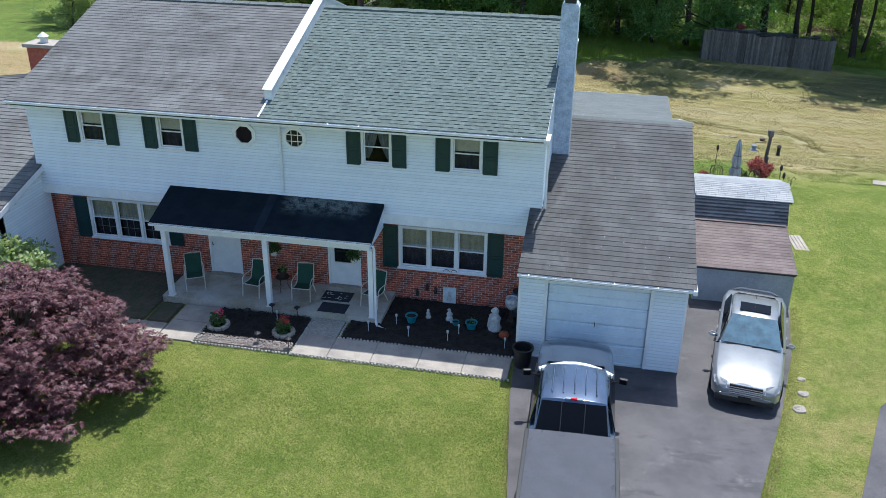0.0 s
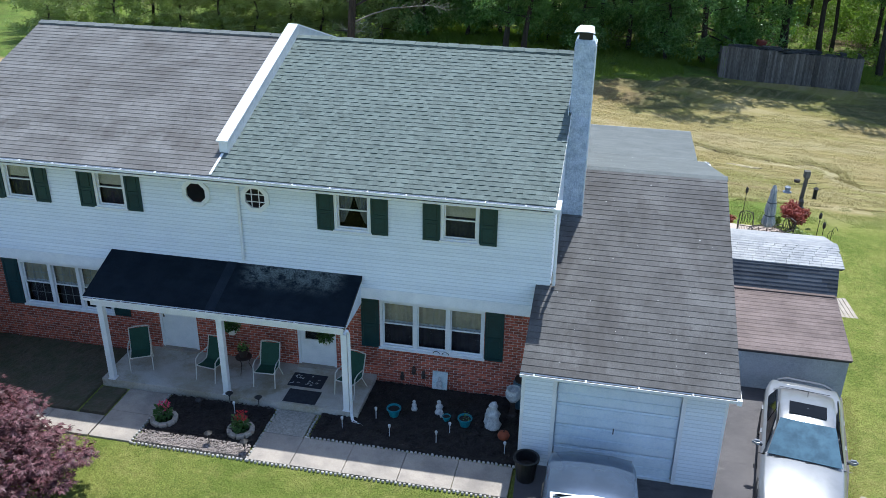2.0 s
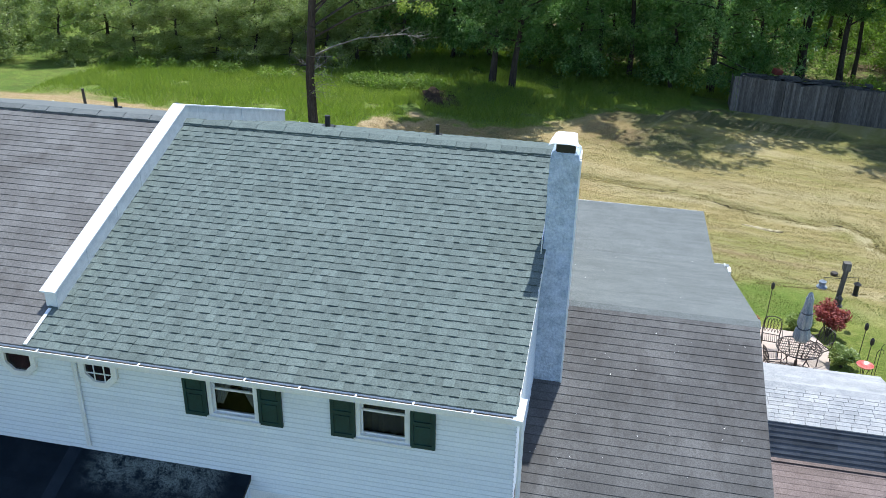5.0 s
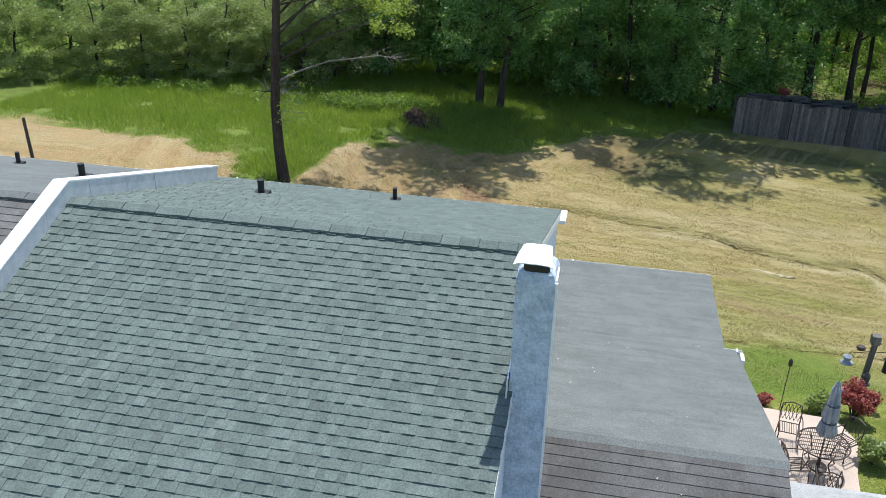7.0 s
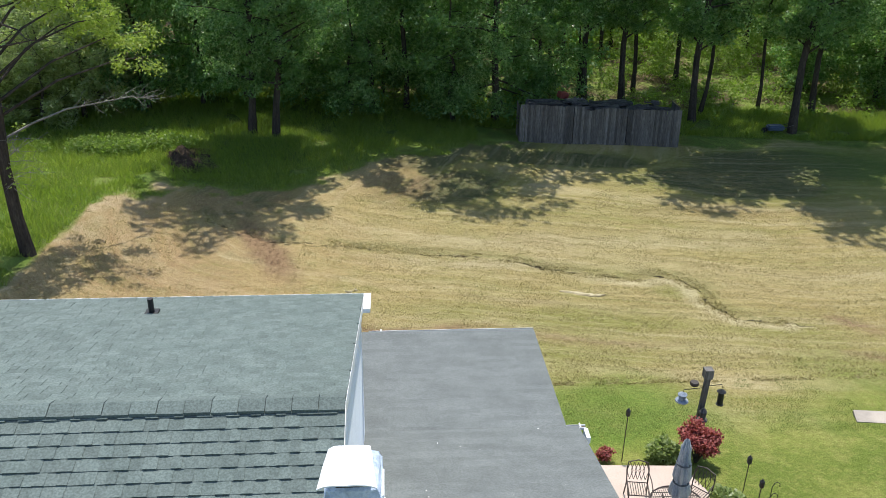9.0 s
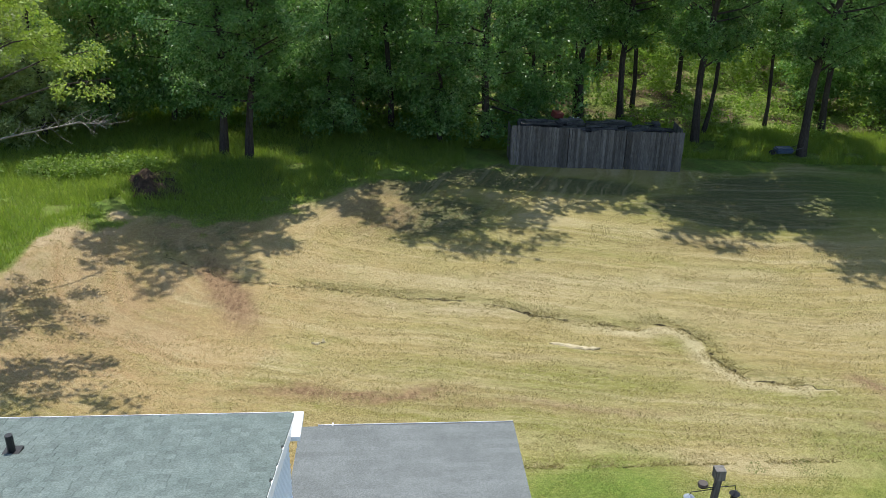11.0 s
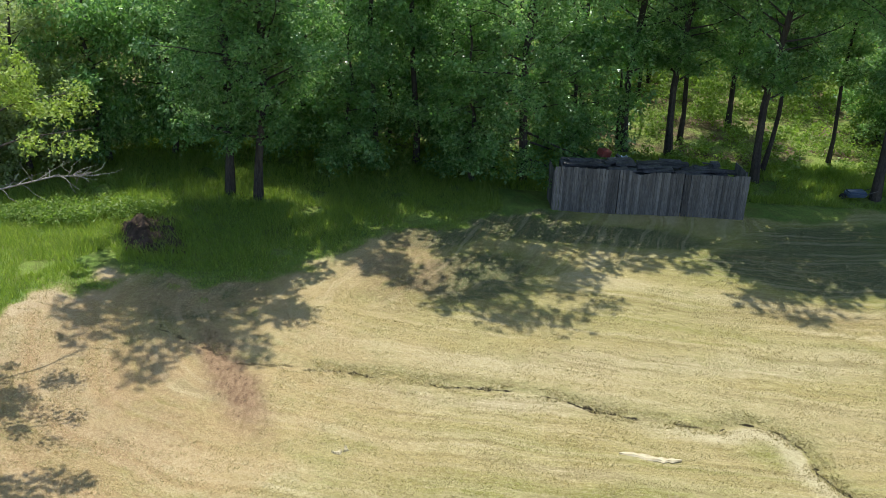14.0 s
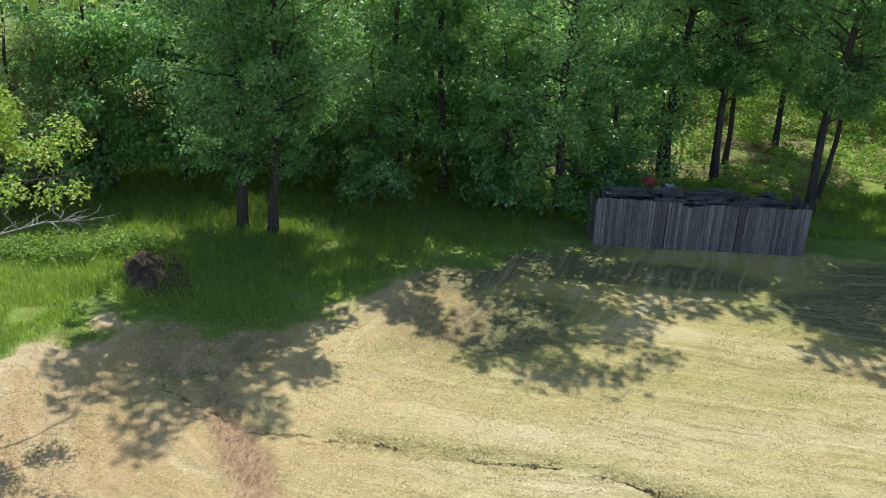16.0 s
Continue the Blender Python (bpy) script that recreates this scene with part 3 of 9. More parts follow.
def basis(o, along, up):
    """A pose with its x along, its y up the surface, its z out of it."""
    along, up = Vector(along).normalized(), Vector(up).normalized()
    out = along.cross(up)
    m = Matrix((along, up, out)).transposed().to_4x4()
    m.translation = o
    return m


# ---- shingles ----
TILE_WIDTHS = (0.11, 0.13, 0.15, 0.17)


def tile_verts(w, run, tail, lift=0.0):
    g = 0.0
    return [(g, 0, -0.02), (w - g, 0, -0.02), (w - g, run, -0.02), (g, run, -0.02), (g, 0, tail + lift), (w - g, 0, tail + lift), (w - g, run, 0.003 + lift * 0.3), (g, run, 0.003 + lift * 0.3)]


def shingle_roof(parent, m, width, length, course, mat, tail=0.02, tabs=True, pick=None, label="", seed=1, edge=None, long=0.915, gap=0.0):
    """Courses of overlapping shingles on a plane: m has x along the eave and y up the slope. pick: the stretch (x0, x1, y0, y1) whose shingles are pieces of their own."""
    rng = random.Random(seed)
    chunks, single = [], []
    shared = {}
    rows = int(length / course + 0.999)
    for r in range(rows):
        y = r * course
        run = min(course * 1.2, length - y)
        if run < 0.03:
            continue
        x0, x1 = (0.0, width) if edge is None else edge(y)
        x, turn = x0 - rng.random() * 0.3, rng.random() < 0.5
        while x < x1 - 0.02:
            w = rng.choice(TILE_WIDTHS) if tabs else long
            turn = not turn
            lift = (turn != (rng.random() < 0.07)) * tail * 0.75 if tabs else 0.0
            a, b = max(x, x0), min(x + w - gap, x1)
            x += w
            if b - a < 0.03:
                continue
            cx, cy = (a + b) / 2, y
            whole = abs(b - a - w) < 1e-6 and run == course * 1.2
            if pick and whole and pick[0] < cx < pick[1] and pick[2] < cy < pick[3] and len(single) < 300:
                key = (w, lift > 0)
                if key not in shared:
                    shared[key] = flat_mesh("shingle", tile_verts(w, run, tail, lift), BOX_FACES, mat)
                single.append((shared[key], m @ Matrix.Translation((a, y, 0.004))))
            else:
                vs = [tuple(m @ Vector((vx + a, vy + y, vz + 0.004))) for vx, vy, vz in tile_verts(b - a, run, tail, lift)]
                chunks.append((vs, BOX_FACES))
    joined("shingles", chunks, mat, parent, label)
    for me, at in single:
        piece("shingle", me, parent, at)


# ---- walls ----
def cut_rects(x0, x1, z0, z1, holes):
    """The rectangle without its holes, as smaller rectangles."""
    zs = sorted({z0, z1, *[v for h in holes for v in h[2:] if z0 < v < z1]})
    out = []
    for a, b in zip(zs, zs[1:]):
        spans, x = [], x0
        for h in sorted(h for h in holes if h[2] < b - 1e-6 and h[3] > a + 1e-6):
            if h[0] > x:
                spans.append((x, h[0]))
            x = max(x, h[1])
        if x < x1:
            spans.append((x, x1))
        out += [(p, q, a, b) for p, q in spans]
    return out


def wall_x(name, x0, x1, y0, y1, z0, z1, holes, mat, parent, label=""):
    bm = bmesh.new()
    for a, b, c, d in cut_rects(x0, x1, z0, z1, holes):
        box(bm, a, b, y0, y1, c, d)
    return wpart(name, bm, mat, parent, label)


def siding(parent, m, width, height, holes=(), course=0.1, mat=None, top=None):
    """Lapped boards on a wall plane: m has x along and y up. top: the height of the wall over x, under a slope."""
    r = 0
    while r * course < height - 0.02:
        z0, z1 = r * course, min(height, (r + 1) * course)
        spans = [(a, b) for a, b, c, d in cut_rects(0, width, z0, z1, [h for h in holes if h[2] < z0 + course * 0.6 and h[3] > z0 + course * 0.4 and True])] if holes else [(0, width)]
        if holes:
            spans = []
            x = 0
            for h in sorted(h for h in holes if h[2] < (z0 + z1) / 2 < h[3]):
                if h[0] > x:
                    spans.append((x, h[0]))
                x = max(x, h[1])
            if x < width:
                spans.append((x, width))
        for a, b in spans:
            if top is not None:
                a, b = top(a, b, z1)
            if b - a < 0.03:
                continue
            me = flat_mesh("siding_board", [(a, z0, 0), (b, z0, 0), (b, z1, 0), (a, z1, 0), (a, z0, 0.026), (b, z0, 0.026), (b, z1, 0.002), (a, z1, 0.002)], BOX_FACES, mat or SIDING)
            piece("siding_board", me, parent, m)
        r += 1


def bricks(parent, x0, x1, y, z0, z1, holes, pick, seed=1):
    """Running bond, standing 6 mm proud of the mortar; y is the mortar's face."""
    rng = random.Random(seed)
    long, high, gap = 0.2, 0.062, 0.014
    whole = flat_mesh("brick", box_chunk(0, long, -0.007, 0.03, 0, high)[0], BOX_FACES, BRICK)
    chunks, n = [], 0
    r = 0
    while z0 + r * (high + gap) + high < z1 + 0.001:
        z = z0 + r * (high + gap)
        x = x0 - (long / 2 if r % 2 else 0)
        while x < x1:
            a, b = max(x, x0), min(x + long, x1)
            x += long + gap
            spans = [(a, b)]
            for h in holes:
                if h[2] - 0.02 < z + high and h[3] + 0.02 > z:
                    nxt = []
                    for p, q in spans:
                        if q <= h[0] or p >= h[1]:
                            nxt.append((p, q))
                        else:
                            nxt += [(p, h[0])] if h[0] > p else []
                            nxt += [(h[1], q)] if h[1] < q else []
                    spans = nxt
            for p, q in spans:
                if q - p < 0.02:
                    continue
                out = rng.uniform(-0.002, 0.002)
                if q - p > long - 1e-4 and pick[0] < p < pick[1] and pick[2] < z < pick[3] and n < 290:
                    piece("brick", whole, parent, Matrix.Translation((p, y + out, z)))
                    n += 1
                else:
                    chunks.append(box_chunk(p, q, y - 0.007 + out, y + 0.03, z, z + high))
        r += 1
    joined("bricks", chunks, BRICK, parent)


# ---- windows, shutters, doors ----
def clear_pane():
    m = material("window_glass", (0.8, 0.85, 0.85), 0.02)
    n = Net(m)
    tr = n.t.nodes.new("ShaderNodeBsdfTransparent")
    tr.inputs[0].default_value = (0.72, 0.76, 0.78, 1)
    gl = n.t.nodes.new("ShaderNodeBsdfGlossy")
    gl.inputs["Roughness"].default_value = 0.02
    gl.inputs["Color"].default_value = (0.95, 0.97, 1, 1)
    fr = n.t.nodes.new("ShaderNodeFresnel")
    fr.inputs[0].default_value = 1.28
    mx = n.t.nodes.new("ShaderNodeMixShader")
    n.t.links.new(fr.outputs[0], mx.inputs[0])
    n.t.links.new(tr.outputs[0], mx.inputs[1])
    n.t.links.new(gl.outputs[0], mx.inputs[2])
    n.t.links.new(mx.outputs[0], n.t.nodes["Material Output"].inputs[0])
    return m


GLASS = clear_pane()


def pane(x0, x1, y, z0, z1):
    bm = bmesh.new()
    bm.faces.new([bm.verts.new(p) for p in ((x0, y, z0), (x1, y, z0), (x1, y, z1), (x0, y, z1))])
    return bm


CURTAIN = varied("cream_curtain_cloth", (0.6, 0.53, 0.38), (0.45, 0.4, 0.28), 4, 60, 0.9)
SHADE = varied("cream_roller_blind", (0.72, 0.66, 0.5), (0.58, 0.53, 0.42), 3, 40, 0.9)
SASH_CLOTH = varied("grey_sash_cloth", (0.06, 0.062, 0.07), (0.035, 0.037, 0.042), 4, 50, 0.9)
LACE = varied("white_lace_cloth", (0.75, 0.75, 0.74), (0.6, 0.6, 0.6), 14, 90, 0.9)
TIEBACK = varied("dim_curtain_cloth", (0.3, 0.31, 0.3), (0.2, 0.21, 0.2), 6, 60, 0.9)
GRILLE = varied("dull_window_grille", (0.42, 0.45, 0.44), (0.34, 0.36, 0.36), 5, 60, 0.6)
DRAPE = varied("dark_grey_drape_cloth", (0.07, 0.06, 0.07), (0.04, 0.035, 0.04), 4, 60, 0.9)
# Near black, so that the rooms behind the panes read as unlit.
ROOM_DARK = varied("unlit_room_board", (0.03, 0.03, 0.032), (0.02, 0.02, 0.022), 3, 30, 0.95)


def cloth(x0, x1, y, z0, z1, folds, depth=0.03, taper=0.0):
    """A hanging cloth with folds; taper draws its foot to one side."""
    bm = bmesh.new()
    n, rows = folds * 4, 4
    grid = []
    for j in range(rows + 1):
        v = j / rows
        row = []
        for i in range(n + 1):
            u = i / n
            xx = x0 + (x1 - x0) * u
            if taper > 0:
                xx = x0 + (x1 - x0) * u * (1 - taper * (1 - v) ** 1.5)
            elif taper < 0:
                xx = x1 - (x1 - x0) * (1 - u) * (1 + taper * (1 - v) ** 1.5)
            row.append(bm.verts.new((xx, y + depth * math.sin(u * folds * math.tau), z0 + (z1 - z0) * v)))
        grid.append(row)
    for a, b in zip(grid, grid[1:]):
        for i in range(n):
            bm.faces.new((a[i], a[i + 1], b[i + 1], b[i]))
    return bm


def sash_window(parent, x0, x1, z0, z1, y, sashes=1, muntins=0, inside="dark", sill=True):
    """Double-hung sashes side by side in one white frame; y is the wall's face."""
    w = empty("window", Matrix.Translation(((x0 + x1) / 2, y, z0)), "", "")
    w.parent = parent
    w.matrix_parent_inverse = world_of(parent).inverted()
    bm = bmesh.new()
    f = 0.075
    box(bm, x0, x0 + f, y - 0.03, y + 0.1, z0, z1)
    box(bm, x1 - f, x1, y - 0.03, y + 0.1, z0, z1)
    box(bm, x0 + f, x1 - f, y - 0.03, y + 0.1, z1 - f, z1)
    box(bm, x0 + f, x1 - f, y - 0.03, y + 0.1, z0, z0 + f * 0.9)
    wpart("window_frame", bm, WHITE, w)
    if sill:
        wpart("window_sill", boxed(x0 - 0.03, x1 + 0.03, y - 0.075, y - 0.03, z0 - 0.035, z0 + 0.02), WHITE, w)
    each = (x1 - x0 - 2 * f) / sashes
    for k in range(sashes):
        a, b = x0 + f + k * each, x0 + f + (k + 1) * each
        if k:
            wpart("mullion", boxed(a - 0.05, a + 0.05, y - 0.028, y + 0.09, z0 + f * 0.9, z1 - f), WHITE, w)
        a, b = a + (0.05 if k else 0), b - (0.05 if k < sashes - 1 else 0)
        mid = (z0 + z1) / 2
        for lo, hi, back in ((z0 + f * 0.9, mid + 0.02, 0.035), (mid - 0.02, z1 - f, 0.06)):
            s = bmesh.new()
            t = 0.032
            box(s, a, a + t, y + back, y + back + 0.025, lo, hi)
            box(s, b - t, b, y + back, y + back + 0.025, lo, hi)
            box(s, a + t, b - t, y + back, y + back + 0.025, lo, lo + t)
            box(s, a + t, b - t, y + back, y + back + 0.025, hi - t, hi)
            wpart("sash", s, WHITE, w)
            if muntins:
                q = bmesh.new()
                for i in (1, 2):
                    xx = a + t + (b - a - 2 * t) * i / 3
                    box(q, xx - 0.007, xx + 0.007, y + back + 0.016, y + back + 0.024, lo + t, hi - t)
                zz = (lo + hi) / 2
                box(q, a + t, b - t, y + back + 0.017, y + back + 0.023, zz - 0.007, zz + 0.007)
                wpart("grille", q, GRILLE, w, "thin grey window grille")
            p = wpart("pane", pane(a + t - 0.004, b - t + 0.004, y + back + 0.014, lo + t - 0.004, hi - t + 0.004), GLASS, w)
            p.visible_shadow = False
        if inside == "valance":
            wpart("curtain", cloth(a, b, y + 0.16, mid + 0.02, z1 - 0.03, 5, 0.018), CURTAIN, w, "cream valance curtain")
            wpart("lace", cloth(a, b, y + 0.145, mid - 0.02, mid + 0.05, 7, 0.012), LACE, w, "white lace edging")
            wpart("drape", cloth(a, b, y + 0.22, z0, mid + 0.05, 4, 0.02), DRAPE, w, "dark grey drape")
        elif inside == "tieback":
            c = (a + b) / 2
            wpart("curtain", cloth(a, c + 0.02, y + 0.15, z0 + 0.16, z1 - 0.04, 4, 0.015, 0.72), TIEBACK, w, "grey-white curtain drawn aside")
            wpart("curtain", cloth(c - 0.02, b, y + 0.15, z0 + 0.16, z1 - 0.04, 4, 0.015, -0.72), TIEBACK, w, "grey-white curtain drawn aside")
        elif inside == "half":
            wpart("blind", boxed(a, b, y + 0.13, y + 0.14, mid + 0.05, z1 - 0.03), SHADE, w, "cream roller blind half drawn")
            # Cloth added behind the lower sash to set how dark its glass looks.
            wpart("drape", cloth(a, b, y + 0.2, z0 + 0.02, mid + 0.06, 4, 0.02), SASH_CLOTH, w, "added dark grey cloth that tones the lower sash")
        elif inside == "lower":
            wpart("curtain", cloth(a, b, y + 0.15, z0 + 0.03, z1 - 0.05, 5, 0.014), CURTAIN, w, "pale drawn curtain")
    return w


def shutter(parent, x0, x1, z0, z1, y):
    bm = bmesh.new()
    r = 0.055
    box(bm, x0, x0 + r, y - 0.035, y, z0, z1)
    box(bm, x1 - r, x1, y - 0.035, y, z0, z1)
    mid = z0 + (z1 - z0) * 0.47
    for a, b in ((z0, z0 + r * 1.3), (mid - r / 2, mid + r / 2), (z1 - r * 1.3, z1)):
        box(bm, x0 + r, x1 - r, y - 0.035, y, a, b)
    s = wpart("shutter", bm, SHUTTER, parent, "dark green panel shutter")
    for a, b in ((z0 + r * 1.3, mid - r / 2), (mid + r / 2, z1 - r * 1.3)):
        pm = bmesh.new()
        box(pm, x0 + r, x1 - r, y - 0.018, y, a, b)
        box(pm, x0 + r + 0.035, x1 - r - 0.035, y - 0.03, y - 0.018, a + 0.04, b - 0.04)
        wpart("shutter_panel", pm, SHUTTER, s)
    return s


def octagon_window(parent, x, z, y, r, bars):
    w = empty("octagon_window", Matrix.Translation((x, y, z)), "", "")
    w.parent = parent
    w.matrix_parent_inverse = world_of(parent).inverted()
    a8 = [math.pi / 8 + k * math.pi / 4 for k in range(8)]
    bm = bmesh.new()
    for r0, r1, y0, y1 in ((r * 0.7, r, y - 0.05, y + 0.02),):
        ring = [[bm.verts.new((x + q * math.cos(a), yy, z + q * math.sin(a))) for a in a8] for q, yy in ((r1, y1), (r1, y0), (r0, y0), (r0, y1))]
        for p, q in zip(ring, ring[1:] + ring[:1]):
            for k in range(8):
                bm.faces.new((p[k], p[(k + 1) % 8], q[(k + 1) % 8], q[k]))
    wpart("window_frame", bm, WHITE, w)
    q = r * 0.78
    wpart("pane", prism([(x + q * math.cos(a), z + q * math.sin(a)) for a in a8], "y", y - 0.004, y + 0.004), PANE, w)
    if bars:
        for k in (-1, 1):
            wpart("bar", boxed(x + k * r * 0.25 - 0.009, x + k * r * 0.25 + 0.009, y - 0.018, y - 0.005, z - r * 0.72, z + r * 0.72), WHITE, w)
            wpart("bar", boxed(x - r * 0.72, x + r * 0.72, y - 0.021, y - 0.006, z + k * r * 0.25 - 0.009, z + k * r * 0.25 + 0.009), WHITE, w)


BRASS = material("dark_brass", (0.1, 0.075, 0.04), 0.35, 0.9)


def front_door(parent, x0, x1, y, height, glazed):
    d = empty("front_door", Matrix.Translation(((x0 + x1) / 2, y, 0)), "white front door with half glazed storm door" if glazed else "plain white front door", "")
    d.parent = parent
    d.matrix_parent_inverse = world_of(parent).inverted()
    bm = bmesh.new()
    f = 0.07
    box(bm, x0, x0 + f, y - 0.02, y + 0.14, 0.06, height)
    box(bm, x1 - f, x1, y - 0.02, y + 0.14, 0.06, height)
    box(bm, x0 + f, x1 - f, y - 0.02, y + 0.14, height - f, height)
    wpart("door_frame", bm, WHITE, d)
    wpart("threshold", boxed(x0, x1, y - 0.12, y + 0.14, 0.0, 0.06), CONCRETE, d)
    a, b = x0 + f, x1 - f
    bm = bmesh.new()
    for r in cut_rects(a, b, 0.06, height - f, [(a + 0.13, b - 0.13, 0.82, height - 0.22)] if glazed else [(a + 0.15, b - 0.15, height - 0.42, height - 0.24)]):
        box(bm, r[0], r[1], y + 0.02, y + 0.06, r[2], r[3])
    leaf = wpart("door_leaf", bm, WHITE, d)
    if glazed:
        wpart("pane", pane(a + 0.12, b - 0.12, y + 0.04, 0.81, height - 0.21), GLASS, leaf)
        wpart("rail", boxed(a + 0.13, b - 0.13, y + 0.024, y + 0.056, 1.18, 1.22), BLACK, leaf)
        wpart("inner_door", boxed(a, b, y + 0.1, y + 0.135, 0.06, height - f), ROOM_DARK, d)
    else:
        wpart("pane", boxed(a + 0.14, b - 0.14, y + 0.038, y + 0.044, height - 0.43, height - 0.23), PANE, leaf)
    hm = bmesh.new()
    tube(hm, [(b - 0.07 if glazed else a + 0.07, y + 0.02, 1.0), (b - 0.07 if glazed else a + 0.07, y - 0.03, 1.0), (b - 0.07 if glazed else a + 0.07, y - 0.035, 1.12)], 0.012, 6)
    wpart("handle", hm, BRASS, leaf)


TROUGH_SHADE = varied("dark_gutter_shade", (0.06, 0.045, 0.03), (0.12, 0.09, 0.06), 9, 50, 0.95)


def gutter(parent, x0, x1, y, z, hangers=0.9):
    """An open white trough along x, with straps across it."""
    bm = bmesh.new()
    prism(((y - 0.082, z), (y - 0.095, z), (y - 0.085, z - 0.07), (y - 0.01, z - 0.07), (y, z), (y - 0.008, z), (y - 0.015, z - 0.062), (y - 0.077, z - 0.062)), "x", x0, x1, bm)
    g = wpart("gutter", bm, WHITE, parent, "white metal gutter")
    # Dark strip laid in the trough, standing for the shade inside it.
    wpart("leaf_debris", boxed(x0 + 0.01, x1 - 0.01, y - 0.077, y - 0.016, z - 0.06, z - 0.025), TROUGH_SHADE, g, "dark strip that stands for shade in the trough")
    x = x0 + 0.3
    while x < x1:
        wpart("gutter_strap", boxed(x - 0.014, x + 0.014, y - 0.1, y + 0.05, z + 0.001, z + 0.007), WHITE, g)
        x += hangers
    return g


def downspout(parent, path):
    bm = bmesh.new()
    tube(bm, path, 0.042, 6)
    return wpart("downspout", bm, WHITE, parent, "white downspout")


# ---- the twin house ----
EAST, PARTY, WEST = -1.66, -9.75, -17.55
FRONT, BRICK_Y, BACK = 21.66, 21.98, 32.55
EAVE_Y, EAVE_Z = 20.98, 5.66
RIDGE_Y, RIDGE_Z, BACK_EAVE_Y, BACK_EAVE_Z = 26.88, 7.69, 32.98, 5.775
RUN, RISE = RIDGE_Y - EAVE_Y, RIDGE_Z - EAVE_Z
SLANT = math.hypot(RUN, RISE)
UP, UP_BACK = Vector((0, RUN, RISE)).normalized(), Vector((0, RIDGE_Y - BACK_EAVE_Y, RIDGE_Z - BACK_EAVE_Z)).normalized()
SLANT_BACK = math.hypot(BACK_EAVE_Y - RIDGE_Y, RIDGE_Z - BACK_EAVE_Z)
GARAGE_L, GARAGE_R, GARAGE_Y = -1.95, 2.42, 19.5
G_EAVE_Y, G_EAVE_Z, G_RIDGE_Y, G_RIDGE_Z, G_BACK_Y, G_BACK_Z = 19.03, 2.60, 26.4, 4.68, 36.82, 2.655
G_KINK_Y, G_KINK_Z = 32.5, 2.96


def home(x0, x1, label, shingle, uppers, octa, triple, door, seed, roof_pick, brick_pick):
    """One half of the twin house."""
    h = empty("house", Matrix.Translation(((x0 + x1) / 2, 27, -0.2)), label, "house", "twin houses")
    up_holes = [(a, b, c, d) for a, b, c, d, *_ in uppers] + [(octa[0] - 0.28, octa[0] + 0.28, octa[1] - 0.28, octa[1] + 0.28)]
    low_holes = [(triple[0], triple[1], triple[2], triple[3]), (door[0], door[1], -0.3, 2.06)]
    upper = wall_x("upper_wall", x0, x1, FRONT, FRONT + 0.2, 2.46, 5.6, up_holes, SIDING, h, "white vinyl sided upper wall")
    siding(upper, basis((x0, FRONT, 2.76), (1, 0, 0), (0, 0, 1)), x1 - x0, 2.8, [(a - x0 - 0.03, b - x0 + 0.03, c - 2.76 - 0.03, d - 2.76 + 0.03) for a, b, c, d, *_ in uppers])
    wpart("frieze", boxed(x0, x1, FRONT - 0.03, FRONT, 2.46, 2.76), WHITE, upper, "white trim band")
    wpart("overhang_soffit", boxed(x0, x1, FRONT + 0.2, BRICK_Y + 0.2, 2.46, 2.55), WHITE, upper)
    lower = wall_x("brick_wall", x0, x1, BRICK_Y, BRICK_Y + 0.2, -0.35, 2.46, low_holes, MORTAR, h, "red brick lower wall with grey joints")
    bricks(lower, x0, x1, BRICK_Y, -0.25, 2.44, low_holes, brick_pick, seed)
    for k in range(int((triple[1] - triple[0]) / 0.076)):
        x = triple[0] + k * 0.076
        piece("brick", SILL_BRICK, lower, Matrix.Translation((x, BRICK_Y, triple[2] - 0.135)))
    wpart("back_wall", boxed(x0, x1, BACK - 0.2, BACK, -2.2, 5.6), SIDING, h)
    # Floors and partition added to make the rooms behind the windows dark.
    wpart("upper_floor", boxed(x0 + 0.02, x1 - 0.22, FRONT + 0.22, BACK - 0.22, 2.56, 2.7), ROOM_DARK, h, "added dark floor that keeps the rooms unlit")
    wpart("lower_floor", boxed(x0 + 0.02, x1 - 0.22, BRICK_Y + 0.22, BACK - 0.22, -0.1, 0.04), ROOM_DARK, h, "added dark floor that keeps the rooms unlit")
    wpart("inner_wall", boxed(x0 + 0.02, x1 - 0.22, FRONT + 3.2, FRONT + 3.3, 0.04, 5.5), ROOM_DARK, h, "added dark partition that keeps the rooms unlit")
    for a, b, c, d, inside in uppers:
        sash_window(h, a, b, c, d, FRONT, 1, 0, inside)
        shutter(h, a - 0.43, a - 0.01, c - 0.01, d - 0.02, FRONT - 0.022)
        shutter(h, b + 0.01, b + 0.43, c - 0.01, d - 0.02, FRONT - 0.022)
    octagon_window(h, octa[0], octa[1], FRONT - 0.028, 0.385, octa[2])
    sash_window(h, *triple[:4], BRICK_Y, 3, triple[4], triple[5])
    shutter(h, triple[0] - 0.49, triple[0] - 0.02, triple[2] - 0.02, triple[3], BRICK_Y - 0.012)
    shutter(h, triple[1] + 0.02, triple[1] + 0.49, triple[2] - 0.02, triple[3], BRICK_Y - 0.012)
    front_door(h, door[0], door[1], BRICK_Y, 2.06, door[2])
    # roof
    t = 0.14
